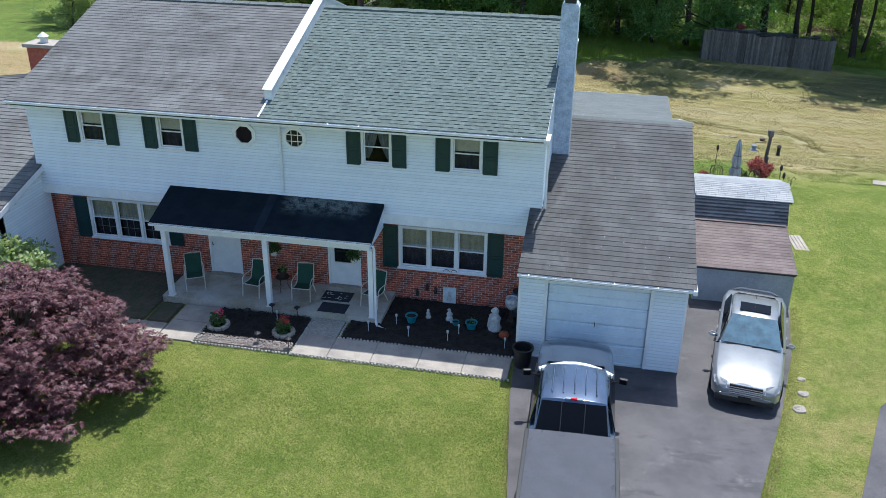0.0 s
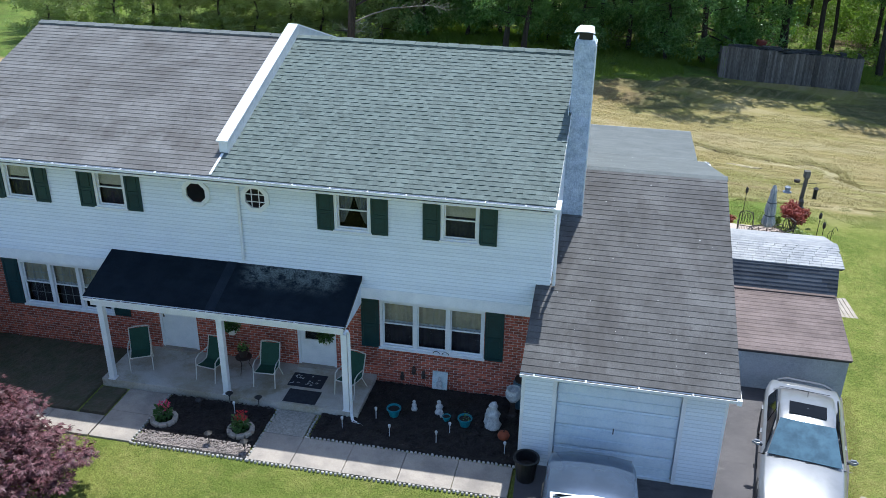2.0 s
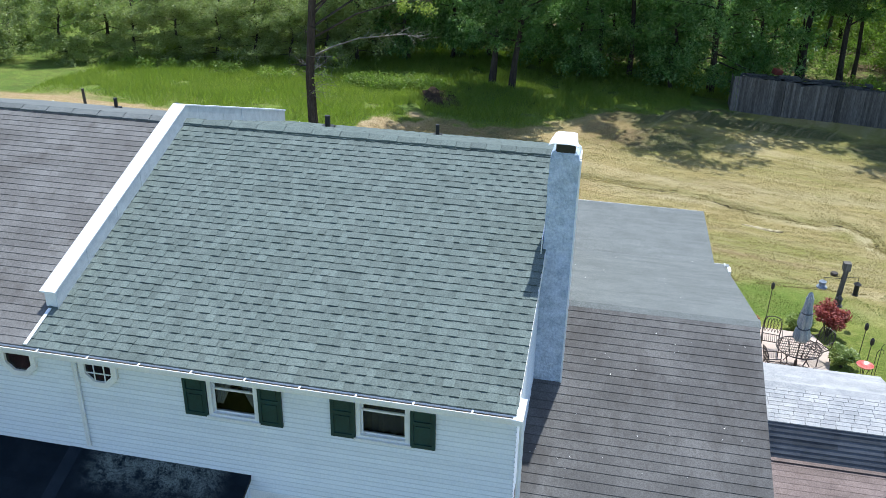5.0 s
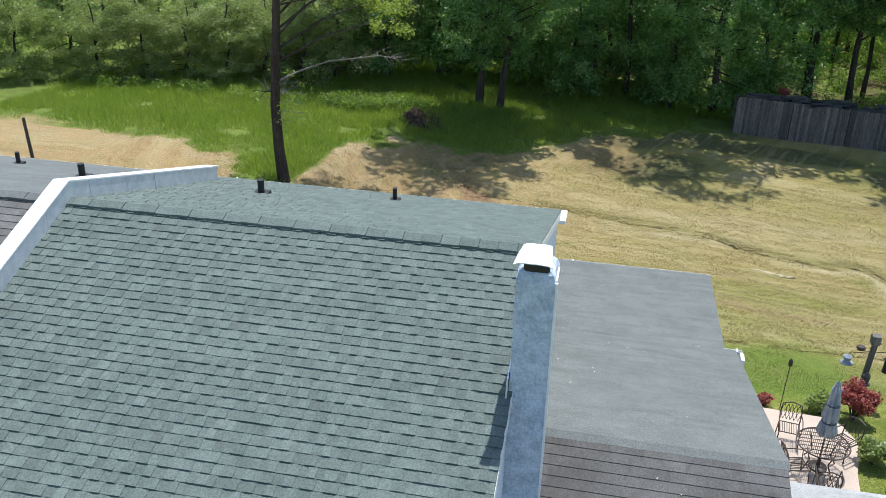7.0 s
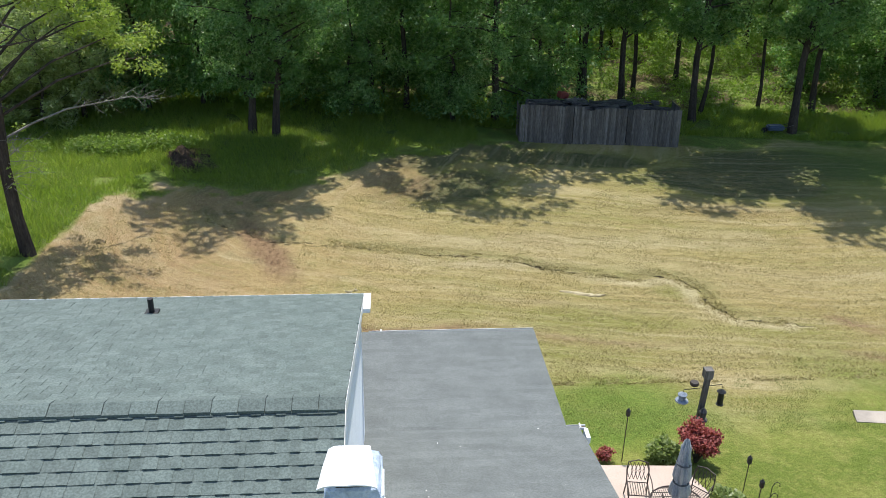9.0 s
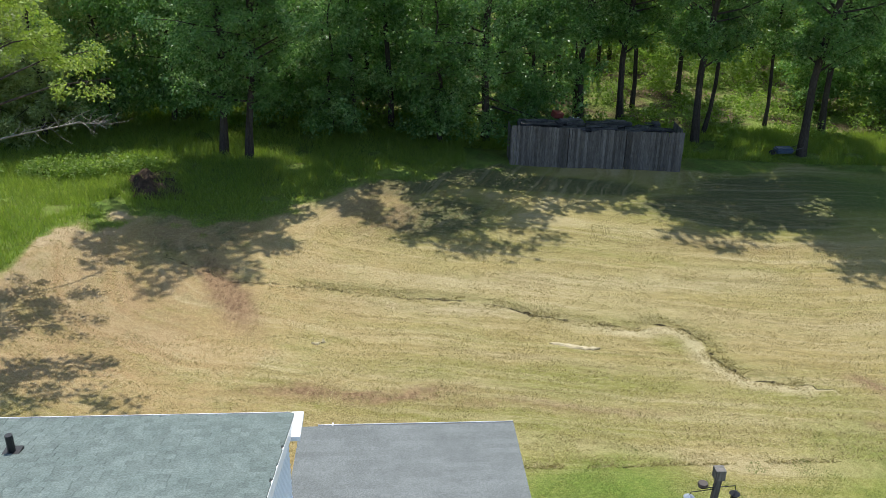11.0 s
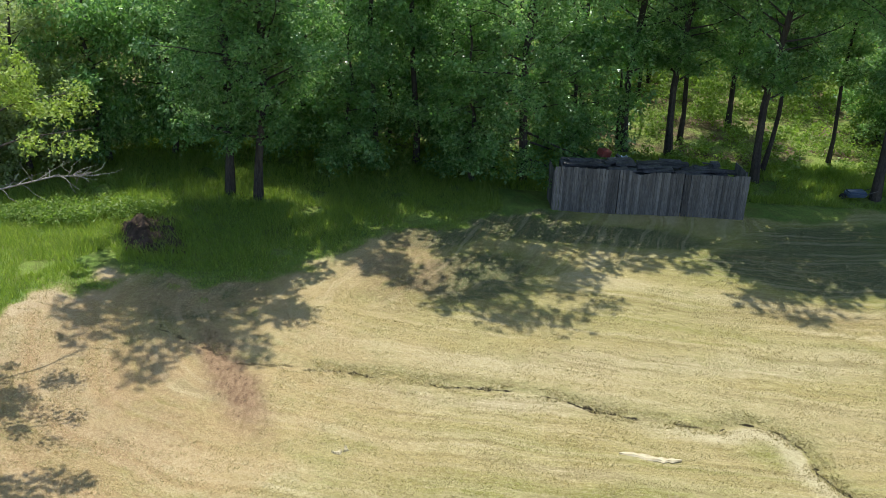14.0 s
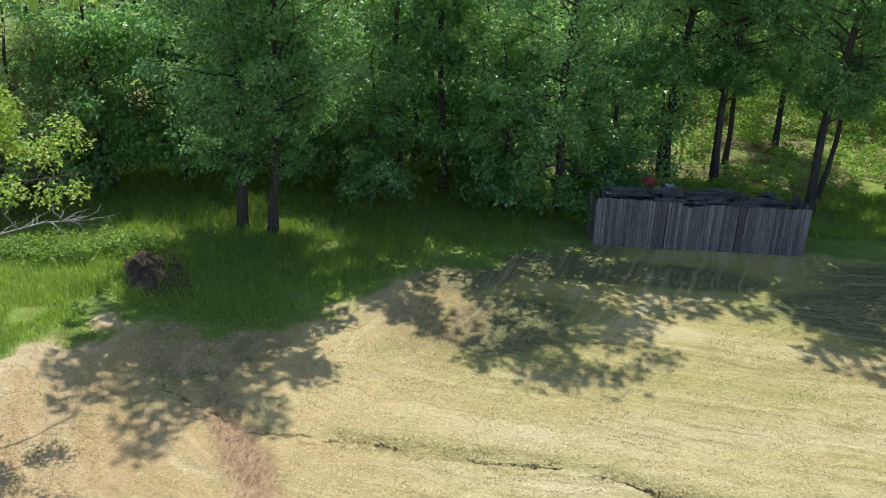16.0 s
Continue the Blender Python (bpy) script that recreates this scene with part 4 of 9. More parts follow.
    deck = wpart("roof", prism(((EAVE_Y, EAVE_Z), (RIDGE_Y, RIDGE_Z), (BACK_EAVE_Y, BACK_EAVE_Z), (BACK_EAVE_Y, BACK_EAVE_Z - t), (RIDGE_Y, RIDGE_Z - t), (EAVE_Y, EAVE_Z - t)), "x", x0 - (0.12 if x0 == WEST else 0), x1 + (0.06 if x1 == EAST else 0)), DECK, h, "gabled asphalt shingle roof")
    a = x0 - (0.13 if x0 == WEST else 0)
    b = x1 + (0.07 if x1 == EAST else 0)
    shingle_roof(deck, basis((a, EAVE_Y - 0.02, EAVE_Z + 0.0), (1, 0, 0), UP), b - a, SLANT, 0.164, shingle, 0.0155, seed == 1, roof_pick, "asphalt shingles in straight courses", seed)
    shingle_roof(deck, basis((b, BACK_EAVE_Y + 0.02, BACK_EAVE_Z), (-1, 0, 0), UP_BACK), b - a, SLANT_BACK, 0.16, SHINGLE_GREEN if seed == 1 else SHINGLE_GREY, 0.011, seed == 1, None, "asphalt shingles in straight courses", seed + 9)
    n = int((b - a) / 0.3)
    for k in range(n):
        s = (b - a) / n
        cap = prism(((RIDGE_Y - 0.17, RIDGE_Z + 0.006 + 0.008 * (k % 2)), (RIDGE_Y, RIDGE_Z + 0.062 + 0.008 * (k % 2)), (RIDGE_Y + 0.17, RIDGE_Z + 0.0), (RIDGE_Y + 0.17, RIDGE_Z - 0.03), (RIDGE_Y, RIDGE_Z + 0.02), (RIDGE_Y - 0.17, RIDGE_Z - 0.025)), "x", a + k * s + 0.003, a + (k + 1) * s - 0.003)
        wpart("ridge_cap", cap, shingle if seed == 1 else SHINGLE_GREY, deck)
    wpart("soffit", boxed(x0, x1, EAVE_Y, FRONT, EAVE_Z - 0.2, EAVE_Z - 0.15), WHITE, h)
    gutter(h, a, b, EAVE_Y - 0.02, EAVE_Z - 0.01)
    return h


SILL_BRICK = flat_mesh("brick", box_chunk(0, 0.066, -0.02, 0.03, 0, 0.13)[0], BOX_FACES, BRICK)
house = home(PARTY, EAST, "white sided brick twin house with grey-green shingle roof", SHINGLE_GREEN,
             [(-6.92, -6.01, 4.26, 5.33, "tieback"), (-4.30, -3.38, 4.26, 5.33, "half")], (-8.91, 4.91, True),
             (-5.93, -3.21, 0.89, 2.28, 0, "valance"), (-8.2, -7.14, True), 1, (4.4, 8.4, 4.0, 6.3), (-5.9, -3.2, -0.2, 0.75))
neighbour = home(WEST, PARTY, "white sided brick twin house with weathered brown roof", SHINGLE_BROWN,
                 [(-15.84, -14.98, 4.26, 5.33, "half"), (-13.26, -12.40, 4.26, 5.33, "half")], (-10.46, 4.91, False),
                 (-16.22, -13.5, 0.89, 2.28, 1, "valance"), (-12.16, -11.08, False), 2, None, (-12.9, -9.8, 0.1, 1.2))


def gable_wall(parent, x, out, label):
    """An end wall up to the roof's slopes, sided on its outer face."""
    w = wpart("gable_wall", prism(((FRONT, 2.46), (FRONT, 5.6), (FRONT, EAVE_Z + (FRONT - EAVE_Y) * 0.33 - 0.12), (RIDGE_Y, RIDGE_Z - 0.15), (BACK, BACK_EAVE_Z + 0.02), (BACK, -2.2), (BRICK_Y, -0.35), (BRICK_Y, 2.46)), "x", x - 0.1 * (1 + out), x + 0.1 * (1 - out)), SIDING, parent, label)

    def span(a, b, z):
        z += 2.5
        if z < EAVE_Z - 0.1:
            return a, b
        k = (z - EAVE_Z + 0.14) * RUN / RISE
        return max(a, EAVE_Y + k - FRONT), min(b, BACK_EAVE_Y - k - FRONT)
    m = basis((x, FRONT, 2.5), (0, 1, 0), (0, 0, 1)) if out > 0 else basis((x, BACK, 2.5), (0, -1, 0), (0, 0, 1))
    siding(w, m, BACK - FRONT, 5.2, (), 0.1, None, span)
    s = 1 if out > 0 else -1
    for y0, y1, ez in ((EAVE_Y, RIDGE_Y, EAVE_Z), (BACK_EAVE_Y, RIDGE_Y, BACK_EAVE_Z)):
        bm = prism(((y0, ez - 0.01), (y1, RIDGE_Z - 0.01), (y1, RIDGE_Z - 0.19), (y0, ez - 0.19)), "x", x + s * 0.03, x + s * 0.075)
        wpart("rake_board", bm, WHITE, w, "white rake board")
    return w


gable_wall(house, EAST, 1, "white sided gable end wall")
gable_wall(neighbour, WEST, -1, "white sided gable end wall")

# the wall between the two homes, rising over the roof under a metal cap
firewall = empty("fire_wall", Matrix.Translation((PARTY, 27, -0.2)), "white metal capped party wall between two roofs", "wall")
PX0, PX1, PH = -9.83, -9.56, 0.33
P_END = 21.72


def over_roof(y):
    return RIDGE_Z - ((RIDGE_Y - y) * RISE / RUN if y < RIDGE_Y else (y - RIDGE_Y) * (RIDGE_Z - BACK_EAVE_Z) / (BACK_EAVE_Y - RIDGE_Y))


wpart("wall_core", prism(((P_END + 0.06, 5.3), (P_END + 0.06, over_roof(P_END + 0.06) + PH), (RIDGE_Y, RIDGE_Z + PH), (32.35, over_roof(32.35) + PH), (32.35, 5.3)), "x", PX0 + 0.03, PX1 - 0.01), WHITE, firewall)
for ya, yb in ((P_END, RIDGE_Y), (RIDGE_Y, 32.4)):
    bm = prism(((ya, over_roof(ya) + PH), (yb, over_roof(yb) + PH), (yb, over_roof(yb) + PH + 0.03), (ya, over_roof(ya) + PH + 0.03)), "x", PX0 - 0.01, PX1 + 0.012)
    wpart("cap", bm, WHITE, firewall, "white painted metal cap")
rng = random.Random(4)
y = P_END + 0.03
while y < 32.3:
    step = min(rng.uniform(0.9, 1.4), 32.34 - y)
    if step < 0.1:
        break
    knee = RIDGE_Y if y < RIDGE_Y < y + step else None
    pts = [(y, over_roof(y) + 0.02)] + ([(knee, RIDGE_Z + 0.02)] if knee else []) + [(y + step - 0.01, over_roof(y + step) + 0.02), (y + step - 0.01, over_roof(y + step) + PH)] + ([(knee, RIDGE_Z + PH)] if knee else []) + [(y, over_roof(y) + PH)]
    wpart("flashing", prism(pts, "x", PX1 - 0.012, PX1 + rng.uniform(0.002, 0.008)), ALU, firewall, "crumpled aluminium flashing")
    y += step
wpart("eave_flashing", prism(((EAVE_Y - 0.02, EAVE_Z + 0.03), (P_END, over_roof(P_END) + 0.03), (P_END, over_roof(P_END) + 0.045), (EAVE_Y - 0.02, EAVE_Z + 0.045)), "x", -9.73, -9.67), WHITE, firewall)
downspout(neighbour, [(-9.36, FRONT - 0.06, 5.45), (-9.36, FRONT - 0.06, 3.2)])


def vent_pipe(x, y, h, r, parent):
    v = bmesh.new()
    z = over_roof(y)
    lathe(v, [(r, z - 0.05), (r, z + h), (r * 0.75, z + h)], 10, Matrix.Translation((x, y, 0)))
    p = wpart("vent_pipe", v, BLACK, parent, "black plumbing vent pipe")
    b = bmesh.new()
    box(b, x - r * 2.2, x + r * 2.2, y - r * 2.2, y + r * 2.2, z - 0.03, z + 0.045)
    wpart("boot", b, BLACK, p)


for x, y, h, r in ((-5.13, 31.7, 0.3, 0.05), (-7.69, 30.5, 0.32, 0.07)):
    vent_pipe(x, y, h, r, house)
for x, y, h, r in ((-11.6, 30.2, 0.32, 0.07), (-14.2, 31.6, 0.3, 0.05)):
    vent_pipe(x, y, h, r, neighbour)

# chimney with its metal cap
chimney = empty("chimney", Matrix.Translation((-1.38, 24.4, 3.6)), "blue-grey coated chimney with white metal cap", "chimney")
CX0, CX1, CY0, CY1 = -1.64, -1.14, 24.28, 24.86
bm = boxed(CX0, CX1, CY0, CY1, 3.6, 8.5)
bmesh.ops.subdivide_edges(bm, edges=[e for e in bm.edges if abs(e.verts[0].co.z - e.verts[1].co.z) > 1], cuts=40)
bmesh.ops.subdivide_edges(bm, edges=[e for e in bm.edges if abs(e.verts[0].co.z - e.verts[1].co.z) < 0.01], cuts=4, use_grid_fill=True)
for v in bm.verts:
    v.co += Vector((noise.noise(v.co * 5), noise.noise(v.co * 5 + Vector((9, 0, 0))), 0)) * 0.014
wpart("shaft", bm, STUCCO, chimney, smooth=False)
bm = bmesh.new()
rings = [[bm.verts.new((x, y, z)) for x, y in ((CX0 + q, CY0 + q), (CX1 - q, CY0 + q), (CX1 - q, CY1 - q), (CX0 + q, CY1 - q))] for q, z in ((0.004, 8.495), (0.03, 8.58), (0.09, 8.64), (0.12, 8.58))]
for p, q in zip(rings, rings[1:]):
    for k in range(4):
        bm.faces.new((p[k], p[(k + 1) % 4], q[(k + 1) % 4], q[k]))
wpart("crown", bm, STUCCO, chimney, "rounded coated chimney crown")
bm = bmesh.new()
box(bm, CX0 + 0.11, CX1 - 0.1, CY0 + 0.05, CY0 + 0.24, 8.4, 8.74)
box(bm, CX0 + 0.09, CX1 - 0.08, CY0 + 0.03, CY0 + 0.25, 8.74, 8.785)
wpart("flue", bm, BLACK, chimney, "sooty black flue")
# a bent sheet of white metal, lifted at the back
cap = bmesh.new()
nx, ny = 8, 6
sheets = []
for lift in (0.0, 0.012):
    sheet_rows = []
    for j in range(ny + 1):
        for i in range(nx + 1):
            u, v = i / nx, j / ny
            flare = 0.05 * (1 - v) * (1 if u < 0.5 else 0.4) * (2 * u - 1)
            x = (CX0 + CX1) / 2 - 0.02 + 0.45 * (u - 0.5) * (1 - 0.2 * v) + flare * 0.6
            y = CY0 - 0.2 + 0.42 * v
            z = 8.86 + 0.04 * v - 0.035 * abs(2 * u - 1) ** 7 - 0.035 * (1 - v) ** 3 + 0.025 * (u > 0.9) * (v > 0.5) + 0.012 * noise.noise((u * 3, v * 3, 2)) + lift
            sheet_rows.append(cap.verts.new((x, y, z)))
    sheets.append(sheet_rows)
for j in range(ny):
    for i in range(nx):
        q = (j * (nx + 1) + i, j * (nx + 1) + i + 1, (j + 1) * (nx + 1) + i + 1, (j + 1) * (nx + 1) + i)
        cap.faces.new([sheets[1][k] for k in q])
        cap.faces.new([sheets[0][k] for k in q[::-1]])
rim = [i for i in range(nx + 1)] + [(j + 1) * (nx + 1) + nx for j in range(ny)] + [ny * (nx + 1) + i for i in range(nx - 1, -1, -1)] + [j * (nx + 1) for j in range(ny - 1, 0, -1)]
for p, q in zip(rim, rim[1:] + rim[:1]):
    cap.faces.new((sheets[0][p], sheets[0][q], sheets[1][q], sheets[1][p]))
wpart("cap", cap, WHITE, chimney, "bent white metal chimney cap")
wpart("corner_flashing", prism(((CY0 + 0.02, 8.22), (CY0 + 0.2, 8.37), (CY0 + 0.3, 8.58), (CY0 + 0.02, 8.53)), "x", CX1 + 0.002, CX1 + 0.02), WHITE, chimney, "loose white corner flashing")
for x in (CX0 + 0.1, CX1 - 0.1):
    wpart("cap_leg", boxed(x - 0.012, x + 0.012, CY0 + 0.06, CY0 + 0.09, 8.6, 8.88), IRON, chimney)
wpart("edge_flashing", boxed(CX1, CX1 + 0.03, CY0 - 0.015, CY0 + 0.03, 4.0, 8.5), WHITE, chimney)
wpart("step_flashing", prism(((24.16, over_roof(24.16) + 0.02), (25.2, over_roof(25.2) + 0.02), (25.2, over_roof(25.2) + 0.2), (24.21, over_roof(24.21) + 0.25)), "x", CX0 - 0.03, CX0 - 0.012), ALU, chimney)


# ---- the garage ----
garage = empty("garage", Matrix.Translation((0.2, 28, -0.25)), "white sided attached garage with weathered shingle roof", "garage")
DOOR = (-1.19, 1.5, -0.15, 2.16)
fw = wall_x("front_wall", GARAGE_L, GARAGE_R, GARAGE_Y, GARAGE_Y + 0.15, -0.3, 2.5, [DOOR], SIDING, garage)
siding(fw, basis((GARAGE_L, GARAGE_Y, -0.2), (1, 0, 0), (0, 0, 1)), GARAGE_R - GARAGE_L, 2.62, [(DOOR[0] - GARAGE_L - 0.09, DOOR[1] - GARAGE_L + 0.09, -1, 2.5)])
for a, b in ((DOOR[0] - 0.09, DOOR[0]), (DOOR[1], DOOR[1] + 0.09)):
    wpart("door_trim", boxed(a, b, GARAGE_Y - 0.035, GARAGE_Y + 0.05, -0.2, 2.36), WHITE, fw)
wpart("door_trim", boxed(DOOR[0], DOOR[1], GARAGE_Y - 0.03, GARAGE_Y + 0.05, 2.16, 2.36), WHITE, fw)
for x in (GARAGE_L, GARAGE_R):
    wpart("corner_post", boxed(x - 0.03, x + 0.05 if x < 0 else x + 0.03, GARAGE_Y - 0.028, GARAGE_Y + 0.05, -0.25, 2.45), WHITE, fw)
# White door; the blue cast of skylight is put in the colour.
DOOR_SKYLIT = varied("skylit_white_door_paint", (0.74, 0.83, 0.92), (0.66, 0.75, 0.84), 2, 40, 0.5)
gdoor = empty("garage_door", Matrix.Translation((0.15, GARAGE_Y, -0.15)), "white panelled garage door, closed", "")
gdoor.parent = garage
gdoor.matrix_parent_inverse = world_of(garage).inverted()
for r in range(4):
    z0 = DOOR[2] + r * (DOOR[3] - DOOR[2]) / 4
    z1 = z0 + (DOOR[3] - DOOR[2]) / 4 - 0.012
    pm = boxed(DOOR[0], DOOR[1], GARAGE_Y + 0.06, GARAGE_Y + 0.1, z0, z1, bevel=0.008)
    wpart("door_panel", pm, DOOR_SKYLIT, gdoor)
    for q in range(2):
        zz = z0 + 0.035 + q * 0.26
        wpart("panel_rib", boxed(DOOR[0] + 0.02, DOOR[1] - 0.02, GARAGE_Y + 0.036, GARAGE_Y + 0.06, zz, zz + 0.215, bevel=0.006), DOOR_SKYLIT, gdoor)
hm = bmesh.new()
tube(hm, [(0.12, GARAGE_Y + 0.06, 0.93), (0.12, GARAGE_Y + 0.0, 0.93), (0.12, GARAGE_Y + 0.0, 1.05), (0.12, GARAGE_Y + 0.06, 1.05)], 0.013, 6)
wpart("handle", hm, BLACK, gdoor)
wpart("side_wall", prism(((GARAGE_Y, -0.3), (GARAGE_Y, 2.45), (G_RIDGE_Y, G_RIDGE_Z - 0.2), (32.3, 2.8), (32.3, -0.6), (30, -0.35)), "x", GARAGE_R - 0.15, GARAGE_R), SIDING, garage)
wpart("side_wall", prism(((GARAGE_Y, -0.3), (GARAGE_Y, 2.45), (FRONT + 0.2, 3.1), (FRONT + 0.2, -0.3)), "x", GARAGE_L, GARAGE_L + 0.15), SIDING, garage)
wpart("back_wall", boxed(EAST, 2.2, 36.35, 36.5, -1.6, 2.52), SIDING, garage)
wpart("side_wall", prism(((32.3, -0.7), (32.3, 2.8), (36.35, 2.52), (36.35, -1.3)), "x", 2.05, 2.2), SIDING, garage)
G_RUN, G_RISE = G_RIDGE_Y - G_EAVE_Y, G_RIDGE_Z - G_EAVE_Z
GB_RUN, GB_RISE = G_KINK_Y - G_RIDGE_Y, G_RIDGE_Z - G_KINK_Z
GX_RUN, GX_RISE = G_BACK_Y - G_KINK_Y, G_KINK_Z - G_BACK_Z
bm = prism(((G_EAVE_Y, G_EAVE_Z), (FRONT, G_EAVE_Z + (FRONT - G_EAVE_Y) * G_RISE / G_RUN), (FRONT, G_EAVE_Z + (FRONT - G_EAVE_Y) * G_RISE / G_RUN - 0.14), (G_EAVE_Y, G_EAVE_Z - 0.14)), "x", GARAGE_L - 0.02, EAST + 0.01)
prism(((G_EAVE_Y, G_EAVE_Z), (G_RIDGE_Y, G_RIDGE_Z), (G_KINK_Y, G_KINK_Z), (G_KINK_Y, G_KINK_Z - 0.14), (G_RIDGE_Y, G_RIDGE_Z - 0.14), (G_EAVE_Y, G_EAVE_Z - 0.14)), "x", EAST + 0.01, 2.57, bm)
prism(((G_KINK_Y, G_KINK_Z), (G_BACK_Y, G_BACK_Z), (G_BACK_Y, G_BACK_Z - 0.14), (G_KINK_Y, G_KINK_Z - 0.14)), "x", EAST + 0.01, 2.35, bm)
groof = wpart("roof", bm, DECK, garage, "weathered brown shingle front slope and grey back slope")


def garage_edge(y):
    yy = G_EAVE_Y + y * G_RUN / math.hypot(G_RUN, G_RISE)
    return (0.0 if yy < FRONT - 0.05 else EAST - GARAGE_L + 0.04), 2.58 - GARAGE_L + 0.03


shingle_roof(groof, basis((GARAGE_L - 0.03, G_EAVE_Y - 0.02, G_EAVE_Z), (1, 0, 0), (0, G_RUN, G_RISE)), 4.5, math.hypot(G_RUN, G_RISE), 0.2, SHINGLE_GARAGE, 0.017, False, None, "weathered brown asphalt shingles", 5, garage_edge)


shingle_roof(groof, basis((2.6, G_KINK_Y + 0.02, G_KINK_Z), (-1, 0, 0), (0, -GB_RUN, GB_RISE)), 2.96 - EAST, math.hypot(GB_RUN, GB_RISE), 0.15, SHINGLE_GREY, 0.009, False, None, "grey asphalt shingles", 6)
shingle_roof(groof, basis((2.36, G_BACK_Y + 0.02, G_BACK_Z), (-1, 0, 0), (0, -GX_RUN, GX_RISE)), 2.72 - EAST, math.hypot(GX_RUN, GX_RISE), 0.15, SHINGLE_GREY, 0.009, False, None, "grey asphalt shingles", 26)
wpart("ridge_cap", prism(((G_RIDGE_Y - 0.15, G_RIDGE_Z - 0.02), (G_RIDGE_Y, G_RIDGE_Z + 0.035), (G_RIDGE_Y + 0.17, G_RIDGE_Z - 0.005), (G_RIDGE_Y + 0.17, G_RIDGE_Z - 0.04), (G_RIDGE_Y - 0.15, G_RIDGE_Z - 0.05)), "x", EAST + 0.4, 2.6), SHINGLE_GREY, groof)
gutter(garage, GARAGE_L - 0.03, 2.5, G_EAVE_Y - 0.02, G_EAVE_Z - 0.01, 1.1)
gutter(garage, EAST, 2.36, G_BACK_Y + 0.11, G_BACK_Z - 0.01, 30)
wpart("side_gutter", boxed(2.5, 2.6, 18.92, 20.3, G_EAVE_Z - 0.12, G_EAVE_Z + 0.0), WHITE, garage)
gutter(garage, 2.34, 2.75, G_KINK_Y + 0.1, G_KINK_Z - 0.01, 0.3)
wpart("side_gutter", boxed(2.7, 2.78, 32.2, 32.5, 2.78, 2.93), WHITE, garage, "white gutter outlet")
downspout(house, [(EAST + 0.1, EAVE_Y + 0.05, 5.5), (EAST + 0.1, FRONT - 0.05, 5.3), (EAST + 0.1, FRONT - 0.05, 3.4)])
wpart("gutter_end", boxed(EAST + 0.02, EAST + 0.2, BACK_EAVE_Y - 0.5, BACK_EAVE_Y + 0.11, BACK_EAVE_Z - 0.1, BACK_EAVE_Z - 0.02), WHITE, house, "white gutter end")
wpart("gutter_end", boxed(EAST + 0.02, EAST + 0.17, EAVE_Y - 0.12, EAVE_Y + 0.45, EAVE_Z - 0.12, EAVE_Z - 0.02), WHITE, house, "white gutter end")
gutter(house, PARTY, EAST, BACK_EAVE_Y + 0.11, BACK_EAVE_Z - 0.02, 30)
gutter(neighbour, WEST, PARTY, BACK_EAVE_Y + 0.11, BACK_EAVE_Z - 0.02, 30)

# the other home's garage, whose sided flank and roof show beside the brick
wing = empty("garage", Matrix.Translation((-19.8, 24, -0.25)), "white sided garage wing with brown shingle roof", "garage")
WX = -17.5
w = wpart("side_wall", prism(((19.6, -0.3), (19.6, 2.5), (G_RIDGE_Y, G_RIDGE_Z - 0.05), (36, 2.6), (36, -1.6)), "x", WX - 0.2, WX), SIDING, wing)


def wing_span(a, b, z):
    z += -0.3
    return (a, b) if z < 2.5 else (max(a, (z - 2.5) / (G_RIDGE_Z - 0.05 - 2.5) * (G_RIDGE_Y - 19.6)), b)


siding(w, basis((WX, 19.6, -0.3), (0, 1, 0), (0, 0, 1)), 2.3, 3.8, (), 0.1, None, wing_span)
wpart("front_wall", boxed(-22, WX, 19.6, 19.8, -0.3, 2.5), SIDING, wing)
wroof = wpart("roof", prism(((G_EAVE_Y, G_EAVE_Z + 0.05), (G_RIDGE_Y, G_RIDGE_Z + 0.05), (36.5, 2.7), (36.5, 2.55), (G_RIDGE_Y, G_RIDGE_Z - 0.1), (G_EAVE_Y, G_EAVE_Z - 0.1)), "x", -22.2, WX + 0.12), DECK, wing, "weathered brown shingle roof")
shingle_roof(wroof, basis((-22.2, G_EAVE_Y - 0.02, G_EAVE_Z + 0.05), (1, 0, 0), (0, G_RUN, G_RISE)), 22.2 + WX + 0.13, math.hypot(G_RUN, G_RISE), 0.21, SHINGLE_BROWN, 0.024, False, None, "weathered brown asphalt shingles", 7)
wpart("rake_board", prism(((G_EAVE_Y, G_EAVE_Z + 0.04), (G_RIDGE_Y, G_RIDGE_Z + 0.04), (G_RIDGE_Y, G_RIDGE_Z - 0.14), (G_EAVE_Y, G_EAVE_Z - 0.14)), "x", WX + 0.12, WX + 0.15), WHITE, wing)
stack = empty("chimney", Matrix.Translation((-20.5, 27.3, 4)), "brick chimney with a metal cowl behind the far wing", "chimney")
wpart("shaft", boxed(-21.0, -19.9, 26.9, 27.6, 3.5, 5.75), BRICK, stack)
wpart("crown", boxed(-21.1, -19.8, 26.8, 27.7, 5.75, 5.87), CONCRETE, stack)
bm = bmesh.new()
lathe(bm, [(0.13, 5.87), (0.13, 6.1), (0.2, 6.1), (0.02, 6.25)], 12, Matrix.Translation((-20.45, 27.2, 0)))
wpart("cowl", bm, ALU, stack)


# ---- the porch ----
porch = empty("porch_roof", Matrix.Translation((-9.65, 20.3, 0)), "black shingled porch roof on three white posts", "porch roof")
PQ0, PQ1, PZ0, PZ1 = 20.14, 21.76, 2.5, 3.11
bm = prism(((PQ0, PZ0), (PQ1, PZ1), (PQ1, PZ1 - 0.1), (PQ0, PZ0 - 0.1)), "x", -13.04, -6.27)
pr = wpart("roof", bm, DECK, porch)
